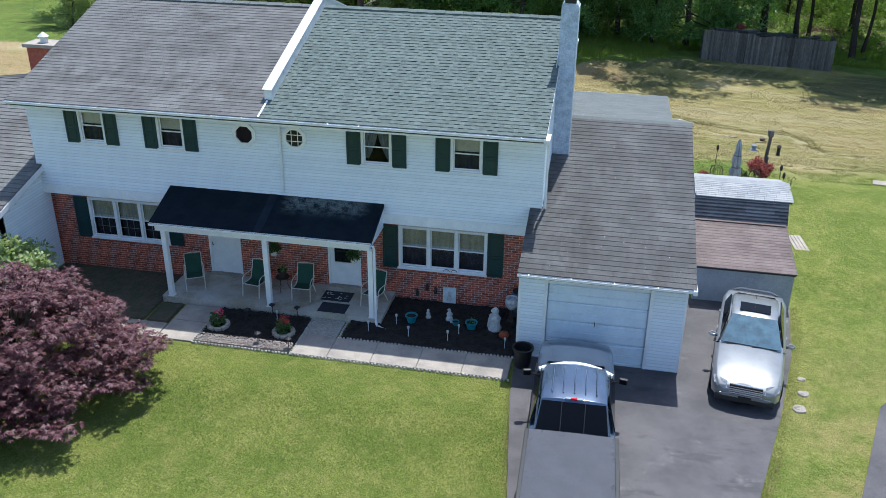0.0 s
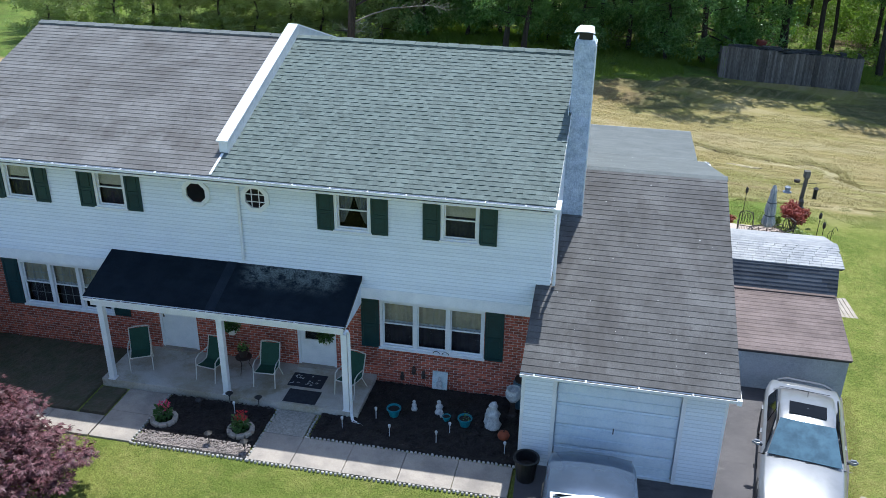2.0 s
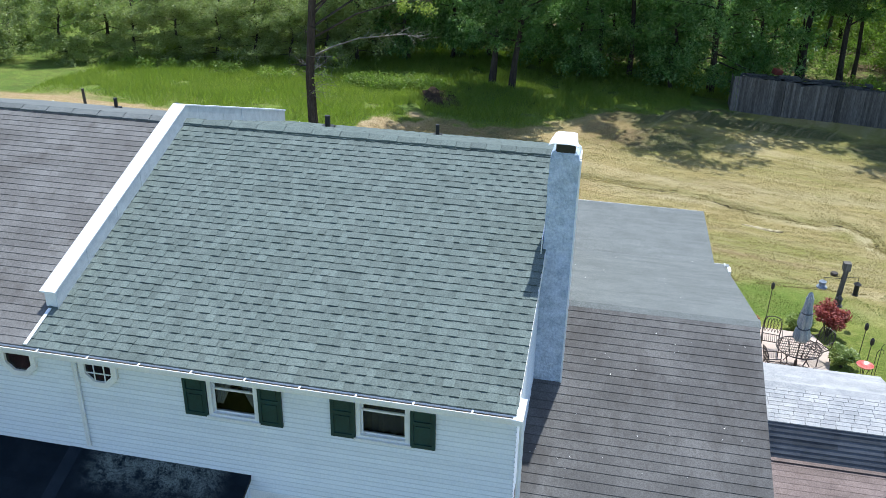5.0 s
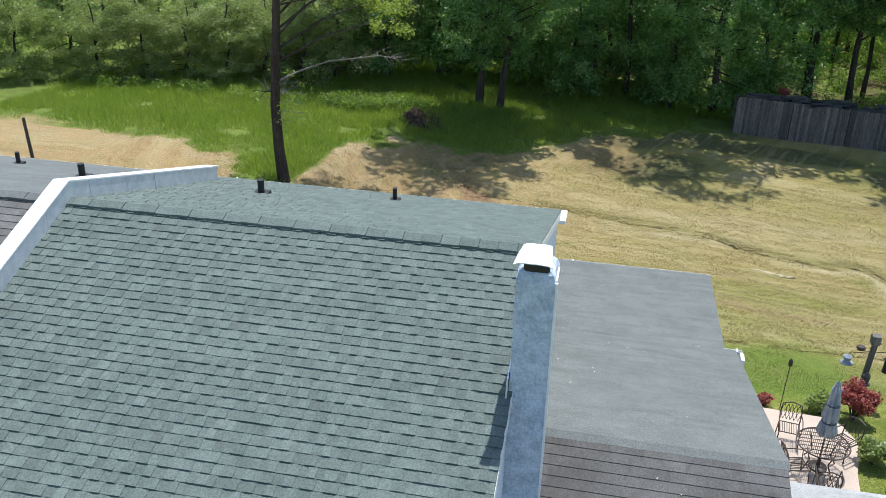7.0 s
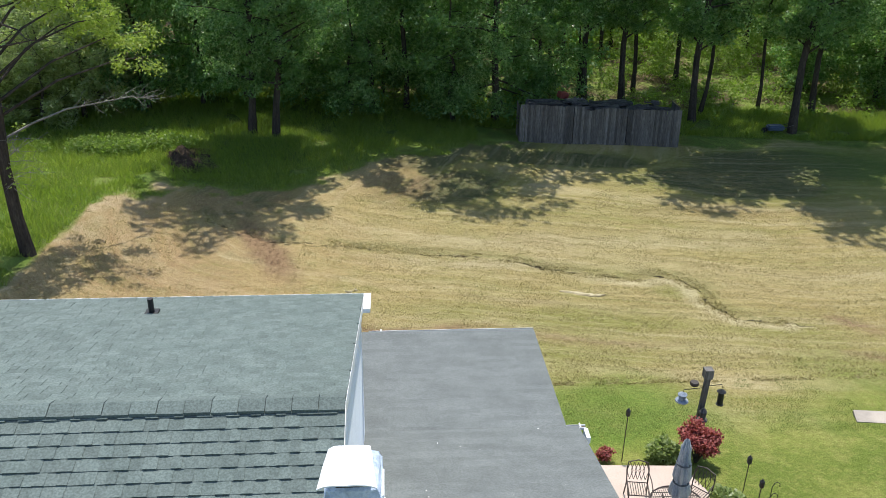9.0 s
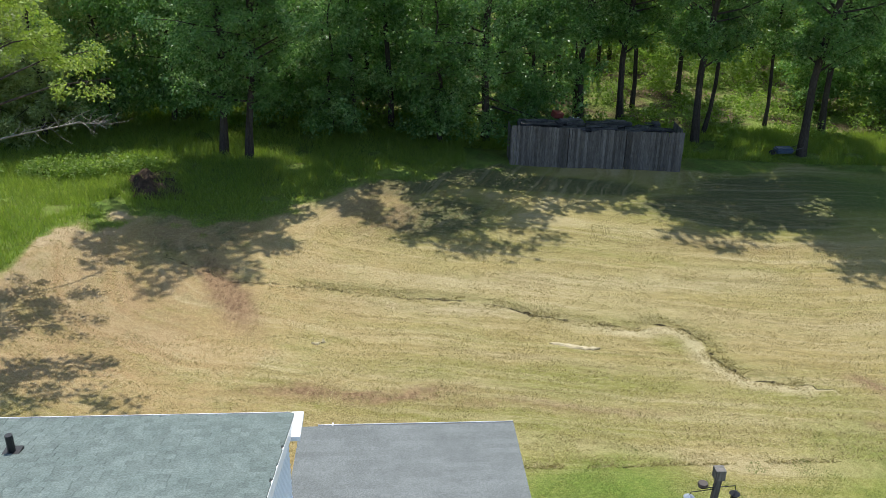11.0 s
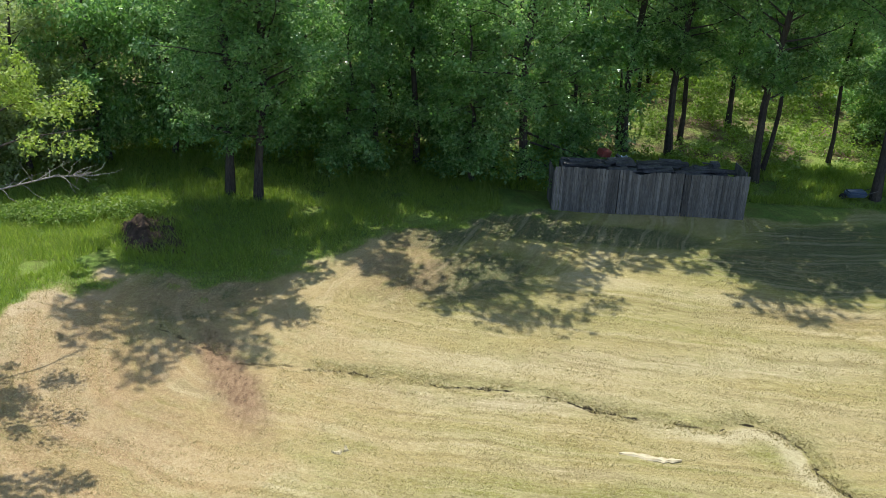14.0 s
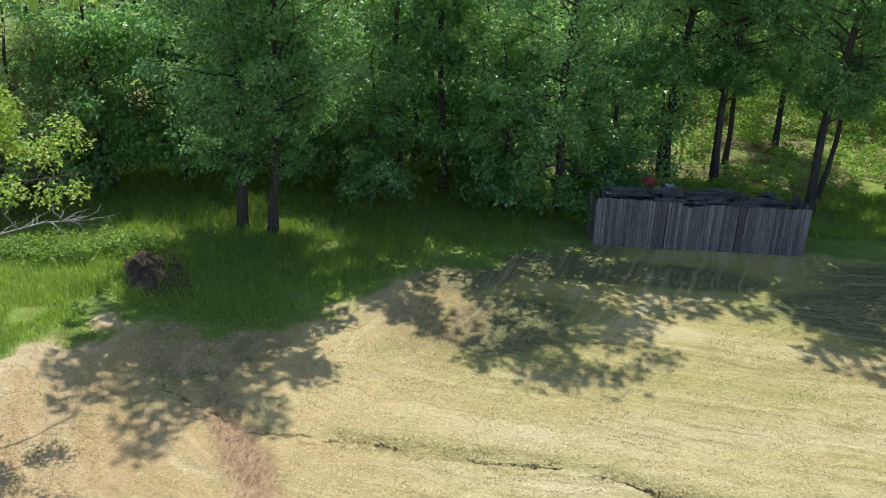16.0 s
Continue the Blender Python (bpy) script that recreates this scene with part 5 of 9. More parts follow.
shingle_roof(pr, basis((-13.05, PQ0 - 0.02, PZ0), (1, 0, 0), (0, PQ1 - PQ0, PZ1 - PZ0)), 6.79, math.hypot(PQ1 - PQ0, PZ1 - PZ0), 0.14, PORCH_ROOFING, 0.004, False, None, "black asphalt roofing", 8)
wpart("roofing_seam", prism(((PQ0 - 0.01, PZ0 + 0.014), (PQ1, PZ1 + 0.014), (PQ1, PZ1 + 0.022), (PQ0 - 0.01, PZ0 + 0.022)), "x", -9.8, -9.55), PORCH_SEAM, pr, "paler seam strip in the roofing")
wpart("beam", boxed(-12.95, -6.35, 20.22, 20.38, 2.2, 2.41), WHITE, porch)
gutter(porch, -13.04, -6.27, PQ0 - 0.01, PZ0 - 0.01, 0.75)
for x in (-13.0, -6.36):
    wpart("gable_panel", prism(((20.3, 2.3), (21.66, 2.3), (21.66, 2.97), (20.3, 2.46)), "x", x, x + 0.05), SIDING, porch)
for x in (-12.715, -9.525, -6.34):
    p = wpart("post", boxed(x - 0.075, x + 0.075, 20.225, 20.375, 0.02, 2.2, bevel=0.006), WHITE, porch, "square white post")
    wpart("post_base", boxed(x - 0.095, x + 0.095, 20.205, 20.395, 0.0, 0.03), WHITE, p)
downspout(porch, [(-6.2, 20.08, 2.42), (-6.2, 20.2, 2.25), (-6.2, 20.2, -0.05), (-6.15, 20.1, -0.16), (-5.85, 19.95, -0.18)])
wpart("ceiling", boxed(-12.9, -6.4, 20.4, 21.66, 2.3, 2.34), WHITE, porch)

# ---- the front garden ----
rng = random.Random(11)


def concrete_slabs(name, spans, label):
    """A walk of separate slabs with open joints; spans are (x0, x1, y0, y1)."""
    w = empty(name, Matrix.Translation((spans[0][0], spans[0][2], -0.22)), label, "walk", kind="structure")
    for x0, x1, y0, y1 in spans:
        wpart("slab", boxed(x0 + 0.006, x1 - 0.006, y0 + 0.006, y1 - 0.006, -0.35, -0.185 + rng.uniform(-0.004, 0.004), bevel=0.008), PEBBLE if y0 > 19.2 and x0 > -9 else CONCRETE, w)
    return w


cuts = (-8.13, -7.1, -5.85, -4.55, -3.3, -2.03)
concrete_slabs("front_walk", [(a, b, 18.2, 19.24) for a, b in zip(cuts, cuts[1:])] + [(-8.1, -7.12, 19.24, 20.2)], "weathered concrete front walk in slabs")
concrete_slabs("side_walk", [(-12.2, -11.1, 18.2, 19.25), (-12.2, -11.1, 19.25, 20.2), (-13.6, -12.22, 18.2, 19.0), (-15, -13.6, 18.2, 19.0)], "weathered concrete walk in slabs beside the maple")


def lumpy(outline_x, outline_y, top, mat, label, name):
    """A low, uneven bed of loose stuff."""
    x0, x1 = outline_x
    y0, y1 = outline_y
    nx, ny = int((x1 - x0) / 0.06), int((y1 - y0) / 0.06)
    verts = [(x0 + (x1 - x0) * i / nx, y0 + (y1 - y0) * j / ny, top + 0.03 * noise.noise((i * 0.9, j * 0.9, x0)) + 0.02 * noise.noise((i * 0.25, j * 0.25, 5)) - (0.12 if i in (0, nx) or j in (0, ny) else 0)) for j in range(ny + 1) for i in range(nx + 1)]
    faces = [(j * (nx + 1) + i, j * (nx + 1) + i + 1, (j + 1) * (nx + 1) + i + 1, (j + 1) * (nx + 1) + i) for j in range(ny) for i in range(nx)]
    return tagged(new(name, flat_mesh(name, verts, faces, mat)), label, "flower bed", kind="structure")


lumpy((-11.05, -8.16), (18.62, 20.2), -0.16, MULCH, "black mulch flower bed before the porch", "mulch_bed")
lumpy((-11.05, -8.16), (18.2, 18.62), -0.17, GRAVEL, "grey gravel strip along the lawn", "gravel_strip")
lumpy((-7.02, -2.0), (19.3, 21.96), -0.15, MULCH, "black mulch flower bed under the window", "mulch_bed")
lumpy((-17.4, -13.02), (19.02, 21.96), -0.17, varied("dark_garden_soil", (0.1, 0.08, 0.055), (0.055, 0.06, 0.03), 2.5, 60, 0.95, 1.0, 0.02), "dark weedy soil bed along the brick", "soil_bed")

lumpy((-13.0, -12.24), (19.02, 20.2), -0.17, bpy.data.materials["dark_garden_soil"], "dark weedy soil strip beside the walk", "soil_bed")
GRAIN = [flat_mesh("stone", [(0.02 * rng.uniform(0.7, 1.3) * math.cos(a), 0.02 * rng.uniform(0.7, 1.3) * math.sin(a), z) for z in (0, 0.02) for a in (0, 1.3, 2.6, 3.9, 5.2)], [(4, 3, 2, 1, 0), (5, 6, 7, 8, 9)] + [(k, (k + 1) % 5, 5 + (k + 1) % 5, 5 + k) for k in range(5)], GRAVEL) for _ in range(4)]
gv, gf = [], []
for _ in range(1500):
    src = rng.choice(GRAIN)
    x, y = rng.uniform(-11.0, -8.2), rng.uniform(18.22, 18.66)
    n = len(gv)
    s = rng.uniform(0.6, 1.3)
    gv += [(v.co.x * s + x, v.co.y * s + y, v.co.z * s - 0.165) for v in src.vertices]
    gf += [tuple(i + n for i in p.vertices) for p in src.polygons]
tagged(new("gravel", flat_mesh("gravel", gv, gf, GRAVEL)), "loose grey gravel stones along the lawn", "gravel", kind="stuff")
cv, cf = [], []
for x0, x1, y0, y1, count in ((-11.0, -8.2, 18.65, 20.15, 2600), (-6.98, -2.05, 19.35, 21.9, 6500)):
    for _ in range(count):
        x, y, a, s = rng.uniform(x0, x1), rng.uniform(y0, y1), rng.random() * 6.3, rng.uniform(0.015, 0.04)
        n = len(cv)
        c, d = math.cos(a) * s, math.sin(a) * s
        t = rng.uniform(-0.012, 0.012)
        cv += [(x - c - d * 0.3, y - d + c * 0.3, -0.135 + t), (x - c + d * 0.3, y - d - c * 0.3, -0.135 - t), (x + c + d * 0.3, y + d - c * 0.3, -0.13 - t), (x + c - d * 0.3, y + d + c * 0.3, -0.13 + t)]
        cf.append((n, n + 1, n + 2, n + 3))
tagged(new("mulch_chips", flat_mesh("mulch_chips", cv, cf, MULCH)), "loose black bark chips on the beds", "mulch", kind="stuff")

EDGE_WHITE = varied("whitewashed_edging", (0.52, 0.5, 0.46), (0.36, 0.33, 0.29), 8, 60, 0.85, 1.0, 0.003, each=0.2)
bm = bmesh.new()
lathe(bm, [(0.036, 0), (0.036, 0.024), (0.03, 0.044), (0.015, 0.053)], 7)
EDGE_MESH = mesh_of("edging_stone", bm, EDGE_WHITE)
edging = empty("bed_edging", Matrix.Translation((-7, 19.2, -0.2)), "whitewashed scalloped edging along the beds and walk", "edging", kind="structure")
for (x0, y0), (x1, y1) in (((-11.08, 18.2), (-11.08, 20.15)), ((-11.05, 18.17), (-8.15, 18.17)), ((-8.13, 18.25), (-8.13, 20.15)), ((-7.06, 19.27), (-7.06, 20.1)), ((-7.0, 19.27), (-2.02, 19.27)), ((-8.1, 18.15), (-2.0, 18.15))):
    n = int(math.hypot(x1 - x0, y1 - y0) / 0.1)
    for k in range(n + 1):
        piece("edging_stone", EDGE_MESH, edging, Matrix.Translation((x0 + (x1 - x0) * k / n + rng.uniform(-0.008, 0.008), y0 + (y1 - y0) * k / n + rng.uniform(-0.01, 0.01), -0.215 + rng.uniform(-0.012, 0.012))) @ Matrix.Rotation(rng.random() * 3, 4, "Z"))


# ---- porch things ----
SLING = varied("dark_green_sling_fabric", (0.012, 0.055, 0.035), (0.018, 0.07, 0.045), 5, 200, 0.8)
FRAME_WHITE = varied("cream_enamelled_tube", (0.7, 0.68, 0.62), (0.6, 0.58, 0.52), 6, 60, 0.4)


def sling_chair(at):
    c = empty("patio_chair", at, "green sling patio chair with cream tubular frame", "chair", "green porch chairs")
    seat = bmesh.new()
    prof = [(-0.25, 0.42), (-0.05, 0.385), (0.16, 0.39), (0.2, 0.45), (0.3, 0.72), (0.37, 0.95)]
    for (ya, za), (yb, zb) in zip(prof, prof[1:]):
        vs = [seat.verts.new(p) for p in ((-0.24, ya, za), (0.24, ya, za), (0.24, yb, zb), (-0.24, yb, zb))]
        seat.faces.new(vs)
    bmesh.ops.remove_doubles(seat, verts=seat.verts, dist=0.001)
    bmesh.ops.solidify(seat, geom=seat.faces[:], thickness=0.012)
    part("sling", seat, SLING, c, "dark green woven sling")
    for s in (-1, 1):
        x = 0.255 * s
        b = bmesh.new()
        tube(b, [(x, -0.26, 0.42), (x, -0.05, 0.39), (x, 0.16, 0.39), (x, 0.2, 0.45), (x, 0.3, 0.72), (x, 0.375, 0.97)], 0.014, 6)
        part("side_rail", b, FRAME_WHITE, c)
        b = bmesh.new()
        tube(b, [(x * 1.12, -0.32, 0.0), (x * 1.12, -0.27, 0.35), (x * 1.15, -0.24, 0.58), (x * 1.15, -0.1, 0.64), (x * 1.13, 0.2, 0.62), (x * 1.02, 0.28, 0.66)], 0.014, 6)
        part("arm", b, FRAME_WHITE, c)
        b = bmesh.new()
        tube(b, [(x * 1.08, 0.36, 0.0), (x * 1.05, 0.12, 0.4)], 0.014, 6)
        part("leg", b, FRAME_WHITE, c)
    b = bmesh.new()
    tube(b, [(-0.255, 0.375, 0.97), (0, 0.39, 0.99), (0.255, 0.375, 0.97)], 0.014, 6)
    tube(b, [(-0.27, -0.27, 0.41), (0.27, -0.27, 0.41)], 0.013, 6)
    part("cross_rail", b, FRAME_WHITE, c)
    return c


first_chair = sling_chair(pose(-12.28, 21.02, 0.0, 0, 0, 28))
for x, y, a in ((-10.25, 20.98, -8), (-8.72, 21.05, 3), (-6.5, 21.1, -14)):
    copy_thing(first_chair, pose(x, y, 0, 0, 0, a))

side_table = empty("side_table", Matrix.Translation((-9.5, 21.35, 0)), "small dark metal side table holding a pot", "table")
b = bmesh.new()
lathe(b, [(0.22, 0.44), (0.22, 0.46), (0.2, 0.465)], 16)
part("tabletop", b, IRON, side_table)
for k in range(3):
    a = k * math.tau / 3 + 0.4
    b = bmesh.new()
    tube(b, [(0.22 * math.cos(a), 0.22 * math.sin(a), 0), (0.12 * math.cos(a), 0.12 * math.sin(a), 0.25), (0.18 * math.cos(a), 0.18 * math.sin(a), 0.44)], 0.01, 6)
    part("leg", b, IRON, side_table)
table_pot = empty("plant_pot", Matrix.Translation((-9.5, 21.35, 0.465)), "dark plant pot on the small porch table", "plant pot")
b = bmesh.new()
lathe(b, [(0.09, 0), (0.14, 0.2), (0.15, 0.2), (0.15, 0.23), (0.12, 0.23), (0.1, 0.18)], 14)
part("pot", b, IRON, table_pot)


def leaf_chunks(rng, centre, radius, count, size, squash=1.0, hollow=0.3):
    """Small folded leaves scattered in a ball."""
    verts, faces = [], []
    for _ in range(count):
        d = Vector((rng.gauss(0, 1), rng.gauss(0, 1), rng.gauss(0, 1))).normalized()
        r = radius * (hollow + (1 - hollow) * rng.random() ** 0.5)
        p = Vector(centre) + Vector((d.x * r, d.y * r, d.z * r * squash))
        add_leaf(rng, verts, faces, p, d, size * rng.uniform(0.6, 1.3))
    return verts, faces


def add_leaf(rng, verts, faces, p, out, s):
    a = Vector((rng.gauss(0, 1), rng.gauss(0, 1), rng.gauss(0, 0.6)))
    a = (a + Vector(out) * 0.6).normalized()
    n = Vector((rng.gauss(0, 0.5), rng.gauss(0, 0.5), 1.0)).normalized()
    b = a.cross(n)
    if b.length < 1e-3:
        return
    b.normalize()
    up = b.cross(a) * 0.12 * s
    i = len(verts)
    verts += [tuple(p), tuple(p + a * s * 0.5 + b * s * 0.3 + up), tuple(p + a * s), tuple(p + a * s * 0.5 - b * s * 0.3 + up)]
    faces += [(i, i + 1, i + 2), (i, i + 2, i + 3)]


def leaves(name, chunks, mat, parent, label=""):
    vs, fs = [], []
    for v, f in chunks:
        n = len(vs)
        vs += v
        fs += [tuple(i + n for i in q) for q in f]
    ob = new(name, flat_mesh(name, vs, fs, mat))
    ob.parent = parent
    return tagged(ob, label)


leaves("foliage", [leaf_chunks(rng, (0, 0, 0.3), 0.13, 120, 0.07)], LEAF, table_pot)
RED_BLOOM = material("red_petals", (0.5, 0.02, 0.025), 0.6)
PINK_BLOOM = material("pink_petals", (0.6, 0.05, 0.12), 0.6)
POT_WHITE = varied("white_plastic_pot", (0.72, 0.72, 0.7), (0.6, 0.6, 0.58), 6, 50, 0.5)


def hanging_basket(x, y, z):
    h = empty("hanging_basket", Matrix.Translation((x, y, z)), "white hanging basket with trailing green plant", "plant pot", "hanging porch baskets")
    b = bmesh.new()
    lathe(b, [(0.09, 0), (0.15, 0.13), (0.16, 0.13), (0.16, 0.16), (0.13, 0.16)], 16)
    part("pot", b, POT_WHITE, h)
    for k in range(3):
        a = k * math.tau / 3
        b = bmesh.new()
        tube(b, [(0.15 * math.cos(a), 0.15 * math.sin(a), 0.15), (0, 0, 0.55), (0, 0, 2.3 - z)], 0.005, 5)
        part("wire", b, BLACK, h)
    leaves("foliage", [leaf_chunks(rng, (0, 0, 0.24), 0.2, 420, 0.08, 0.7)], LEAF_DIM, h)
    return h


hanging_basket(-9.52, 20.9, 1.42)
hanging_basket(-7.02, 20.9, 1.45)

MAT_DARK = varied("dark_blue_door_mat", (0.016, 0.02, 0.03), (0.03, 0.035, 0.045), 8, 90, 0.95, 1.0, 0.003)
for x, y, w, d in ((-7.72, 21.28, 0.92, 0.6), (-7.62, 20.57, 0.86, 0.56)):
    m = empty("door_mat", Matrix.Translation((x, y, 0)), "dark patterned mat on the porch floor" if y > 21 else "plain dark blue mat on the porch floor", "mat", "porch mats")
    part("mat", boxed(-w / 2, w / 2, -d / 2, d / 2, 0.0, 0.014, bevel=0.004), MAT_DARK, m)
    if y > 21:
        for k in range(22):
            b = bmesh.new()
            px, py, a = rng.uniform(-0.38, 0.38), rng.uniform(-0.24, 0.24), rng.random() * 3
            tube(b, [(px, py, 0.015), (px + 0.05 * math.cos(a), py + 0.05 * math.sin(a), 0.015), (px + 0.07 * math.cos(a + 0.8), py + 0.07 * math.sin(a + 0.8), 0.015)], 0.007, 5)
            part("pattern_mark", b, POT_WHITE, m)


# ---- things in the beds ----
def flower_ring(x, y, bloom):
    f = empty("stone_planter", Matrix.Translation((x, y, -0.16)), "round stone planter ring with blooming flowers", "planter", "stone planter rings")
    for k in range(9):
        a = k * math.tau / 9
        b = boxed(-0.09, 0.09, -0.06, 0.06, 0.0, 0.1, bevel=0.012)
        part("ring_stone", b, CONCRETE, f, at=Matrix.Rotation(a, 4, "Z") @ Matrix.Translation((0, 0.27, 0)))
    leaves("foliage", [leaf_chunks(rng, (0, 0, 0.22), 0.2, 260, 0.1, 1.2)], LEAF_DIM, f)
    leaves("bloom", [leaf_chunks(rng, (0.05, 0, 0.46), 0.15, 70, 0.06, 0.7)], bloom, f, "bright petals")


flower_ring(-10.67, 19.1, PINK_BLOOM)
flower_ring(-8.66, 19.1, RED_BLOOM)
TEAL = varied("teal_glazed_pot", (0.02, 0.19, 0.24), (0.03, 0.25, 0.3), 6, 50, 0.35)


def pot(x, y, r, mat, label, leafy_top=0):
    p = empty("plant_pot", Matrix.Translation((x, y, -0.15)), label, "plant pot", "garden pots")
    b = bmesh.new()
    lathe(b, [(r * 0.65, 0), (r * 0.95, r * 1.2), (r * 1.08, r * 1.2), (r * 1.08, r * 1.4), (r * 0.92, r * 1.4), (r * 0.85, r * 1.1)], 18)
    part("pot", b, mat, p, smooth=False)
    b = bmesh.new()
    lathe(b, [(r * 0.88, r * 1.1), (r * 0.88, r * 1.15)], 14)
    part("soil", b, MULCH, p)
    if leafy_top:
        leaves("foliage", [leaf_chunks(rng, (0, 0, r * 1.5), r * 0.8, leafy_top, 0.05)], LEAF, p)


pot(-5.2, 20.52, 0.17, TEAL, "teal glazed plant pot on the mulch")
pot(-3.4, 20.5, 0.17, TEAL, "teal glazed plant pot on the mulch", 30)
pot(-3.88, 20.6, 0.1, TEAL, "small teal plant pot on the mulch")
STATUE = varied("white_cast_stone", (0.62, 0.63, 0.62), (0.36, 0.38, 0.4), 11, 50, 0.8, 1.0, 0.004)


def statue(x, y, h, label, seed):
    """A small garden figure, as one plain rounded shape."""
    r = random.Random(seed)
    b = bmesh.new()
    lathe(b, [(0.1 * h / 0.4, 0), (0.11 * h / 0.4, 0.05), (0.07 * h / 0.4, h * 0.35), (0.09 * h / 0.4, h * 0.55), (0.045 * h / 0.4, h * 0.72), (0.065 * h / 0.4, h * 0.86), (0.02, h)], 12)
    bmesh.ops.subdivide_edges(b, edges=b.edges[:], cuts=1, use_grid_fill=True)
    for v in b.verts:
        v.co += noise.noise_vector(v.co * 9 + Vector((seed, 0, 0))) * 0.05 * h
        v.co.z = max(v.co.z, 0)
    ob = part("garden_statue", b, STATUE, None, label, smooth=True, at=pose(x, y, -0.15, 0, 0, r.random() * 360))
    return tagged(ob, category="statue", group="garden statues")


statue(-4.76, 20.85, 0.3, "small white cast stone garden figure", 1)
statue(-4.12, 20.85, 0.4, "white and grey cast stone garden figure", 2)
statue(-4.02, 20.72, 0.2, "small white cast stone garden figure", 5)
statue(-2.72, 20.6, 0.75, "tall white cast stone garden figure", 3)
statue(-2.86, 20.75, 0.45, "white cast stone garden figure", 4)
urn = empty("garden_urn", Matrix.Translation((-2.32, 21.2, -0.15)), "white patterned urn on a pedestal", "urn")
b = bmesh.new()
lathe(b, [(0.13, 0), (0.08, 0.05), (0.06, 0.32), (0.1, 0.42)], 14)
part("pedestal", b, IRON, urn)
b = bmesh.new()
lathe(b, [(0.1, 0.42), (0.19, 0.55), (0.2, 0.66), (0.16, 0.74), (0.18, 0.78), (0.14, 0.78), (0.13, 0.7)], 16)
part("bowl", b, STATUE, urn, "white patterned bowl")
pumpkin = empty("pumpkin", Matrix.Translation((-2.4, 20.2, -0.15)), "orange clay pumpkin lying on the mulch", "ornament")
b = bmesh.new()
lathe(b, [(0.06, 0.0), (0.13, 0.04), (0.15, 0.1), (0.12, 0.17), (0.04, 0.2)], 18)
part("gourd", b, varied("orange_clay", (0.3, 0.075, 0.03), (0.22, 0.05, 0.02), 6, 50, 0.8), pumpkin, smooth=True)
b = bmesh.new()
tube(b, [(0, 0, 0.19), (0.01, 0, 0.25)], 0.015, 6)
part("stem", b, BARK, pumpkin)
barrel = empty("rain_barrel", Matrix.Translation((-2.12, 21.62, -0.18)), "blue-grey plastic barrel in the corner", "barrel")
b = bmesh.new()
lathe(b, [(0.2, 0), (0.26, 0.1), (0.28, 0.4), (0.26, 0.75), (0.22, 0.82)], 18)
part("drum", b, varied("blue_grey_plastic", (0.06, 0.13, 0.18), (0.05, 0.1, 0.14), 4, 50, 0.5), barrel, smooth=True)
b = bmesh.new()
lathe(b, [(0.23, 0.82), (0.23, 0.85), (0.2, 0.86)], 18)
part("lid", b, BLACK, barrel)
bin_ = empty("planter_tub", Matrix.Translation((-1.72, 18.95, -0.2)), "round black tub standing beside the garage", "tub")
b = bmesh.new()
lathe(b, [(0.2, 0), (0.27, 0.55), (0.3, 0.55), (0.3, 0.6), (0.25, 0.6), (0.22, 0.3)], 20)
part("tub", b, BLACK, bin_)
b = bmesh.new()
lathe(b, [(0.23, 0.3), (0.23, 0.34)], 14)
part("soil", b, MULCH, bin_)
plaque = empty("wall_plaque", Matrix.Translation((-4.32, 21.9, -0.15)), "pale blue and white square plaque leaning on brick", "plaque")
part("board", boxed(-0.2, 0.2, 0.0, 0.03, 0.0, 0.5), varied("pale_blue_enamel", (0.5, 0.62, 0.66), (0.68, 0.72, 0.73), 7, 40, 0.4), plaque, at=pose(0, -0.06, 0.02, -9, 0, 0))
b = bmesh.new()
lathe(b, [(0.07, 0), (0.08, 0.14), (0.04, 0.2), (0.05, 0.27), (0.01, 0.31)], 10, pose(0, -0.1, 0.1, -9, 0, 0) @ Matrix.Diagonal((1, 0.3, 1, 1)))
part("relief", b, STATUE, plaque)
for x, z in ((-5.34, 0.08), (-4.77, 0.2), (-5.03, 0.3)):
    o = empty("wall_ornament", Matrix.Translation((x, BRICK_Y - 0.05, z)), "small dark metal ornament on the brick", "ornament", "brick wall ornaments")
    b = bmesh.new()
    lathe(b, [(0.05, -0.1), (0.06, 0.0), (0.03, 0.05), (0.045, 0.09), (0.01, 0.13)], 8)
    part("figure", b, IRON, o)
    b = bmesh.new()
    tube(b, [(0, 0.04, 0.1), (0, -0.02, 0.14)], 0.01, 5)
    part("hook", b, IRON, o)
scroll = empty("sill_ornament", Matrix.Translation((-4.3, BRICK_Y - 0.11, 0.9)), "dark metal scroll ornament on the window sill", "ornament")
for k in (-0.12, 0.12):
    b = bmesh.new()
    tube(b, [(k + 0.09 * math.cos(a), 0, 0.03 + 0.07 * math.sin(a)) for a in (0, 0.7, 1.4, 2.1, 2.8, 3.14)], 0.01, 5)
    part("scroll", b, IRON, scroll)


def stake_light(x, y, dark):
    s = empty("stake_light", Matrix.Translation((x, y, -0.17)), "black solar stake light in the bed" if dark else "small clear solar stake light in the bed", "garden light", "solar stake lights")
    b = bmesh.new()
    tube(b, [(0, 0, 0), (0, 0, 0.3)], 0.012, 6)
    part("stake", b, BLACK if dark else ALU, s)
    b = bmesh.new()
    lathe(b, [(0.03, 0.24), (0.045, 0.3), (0.1, 0.32), (0.02, 0.37)] if dark else [(0.02, 0.26), (0.035, 0.31), (0.035, 0.35), (0.01, 0.37)], 10)
    part("head", b, BLACK if dark else ALU, s)


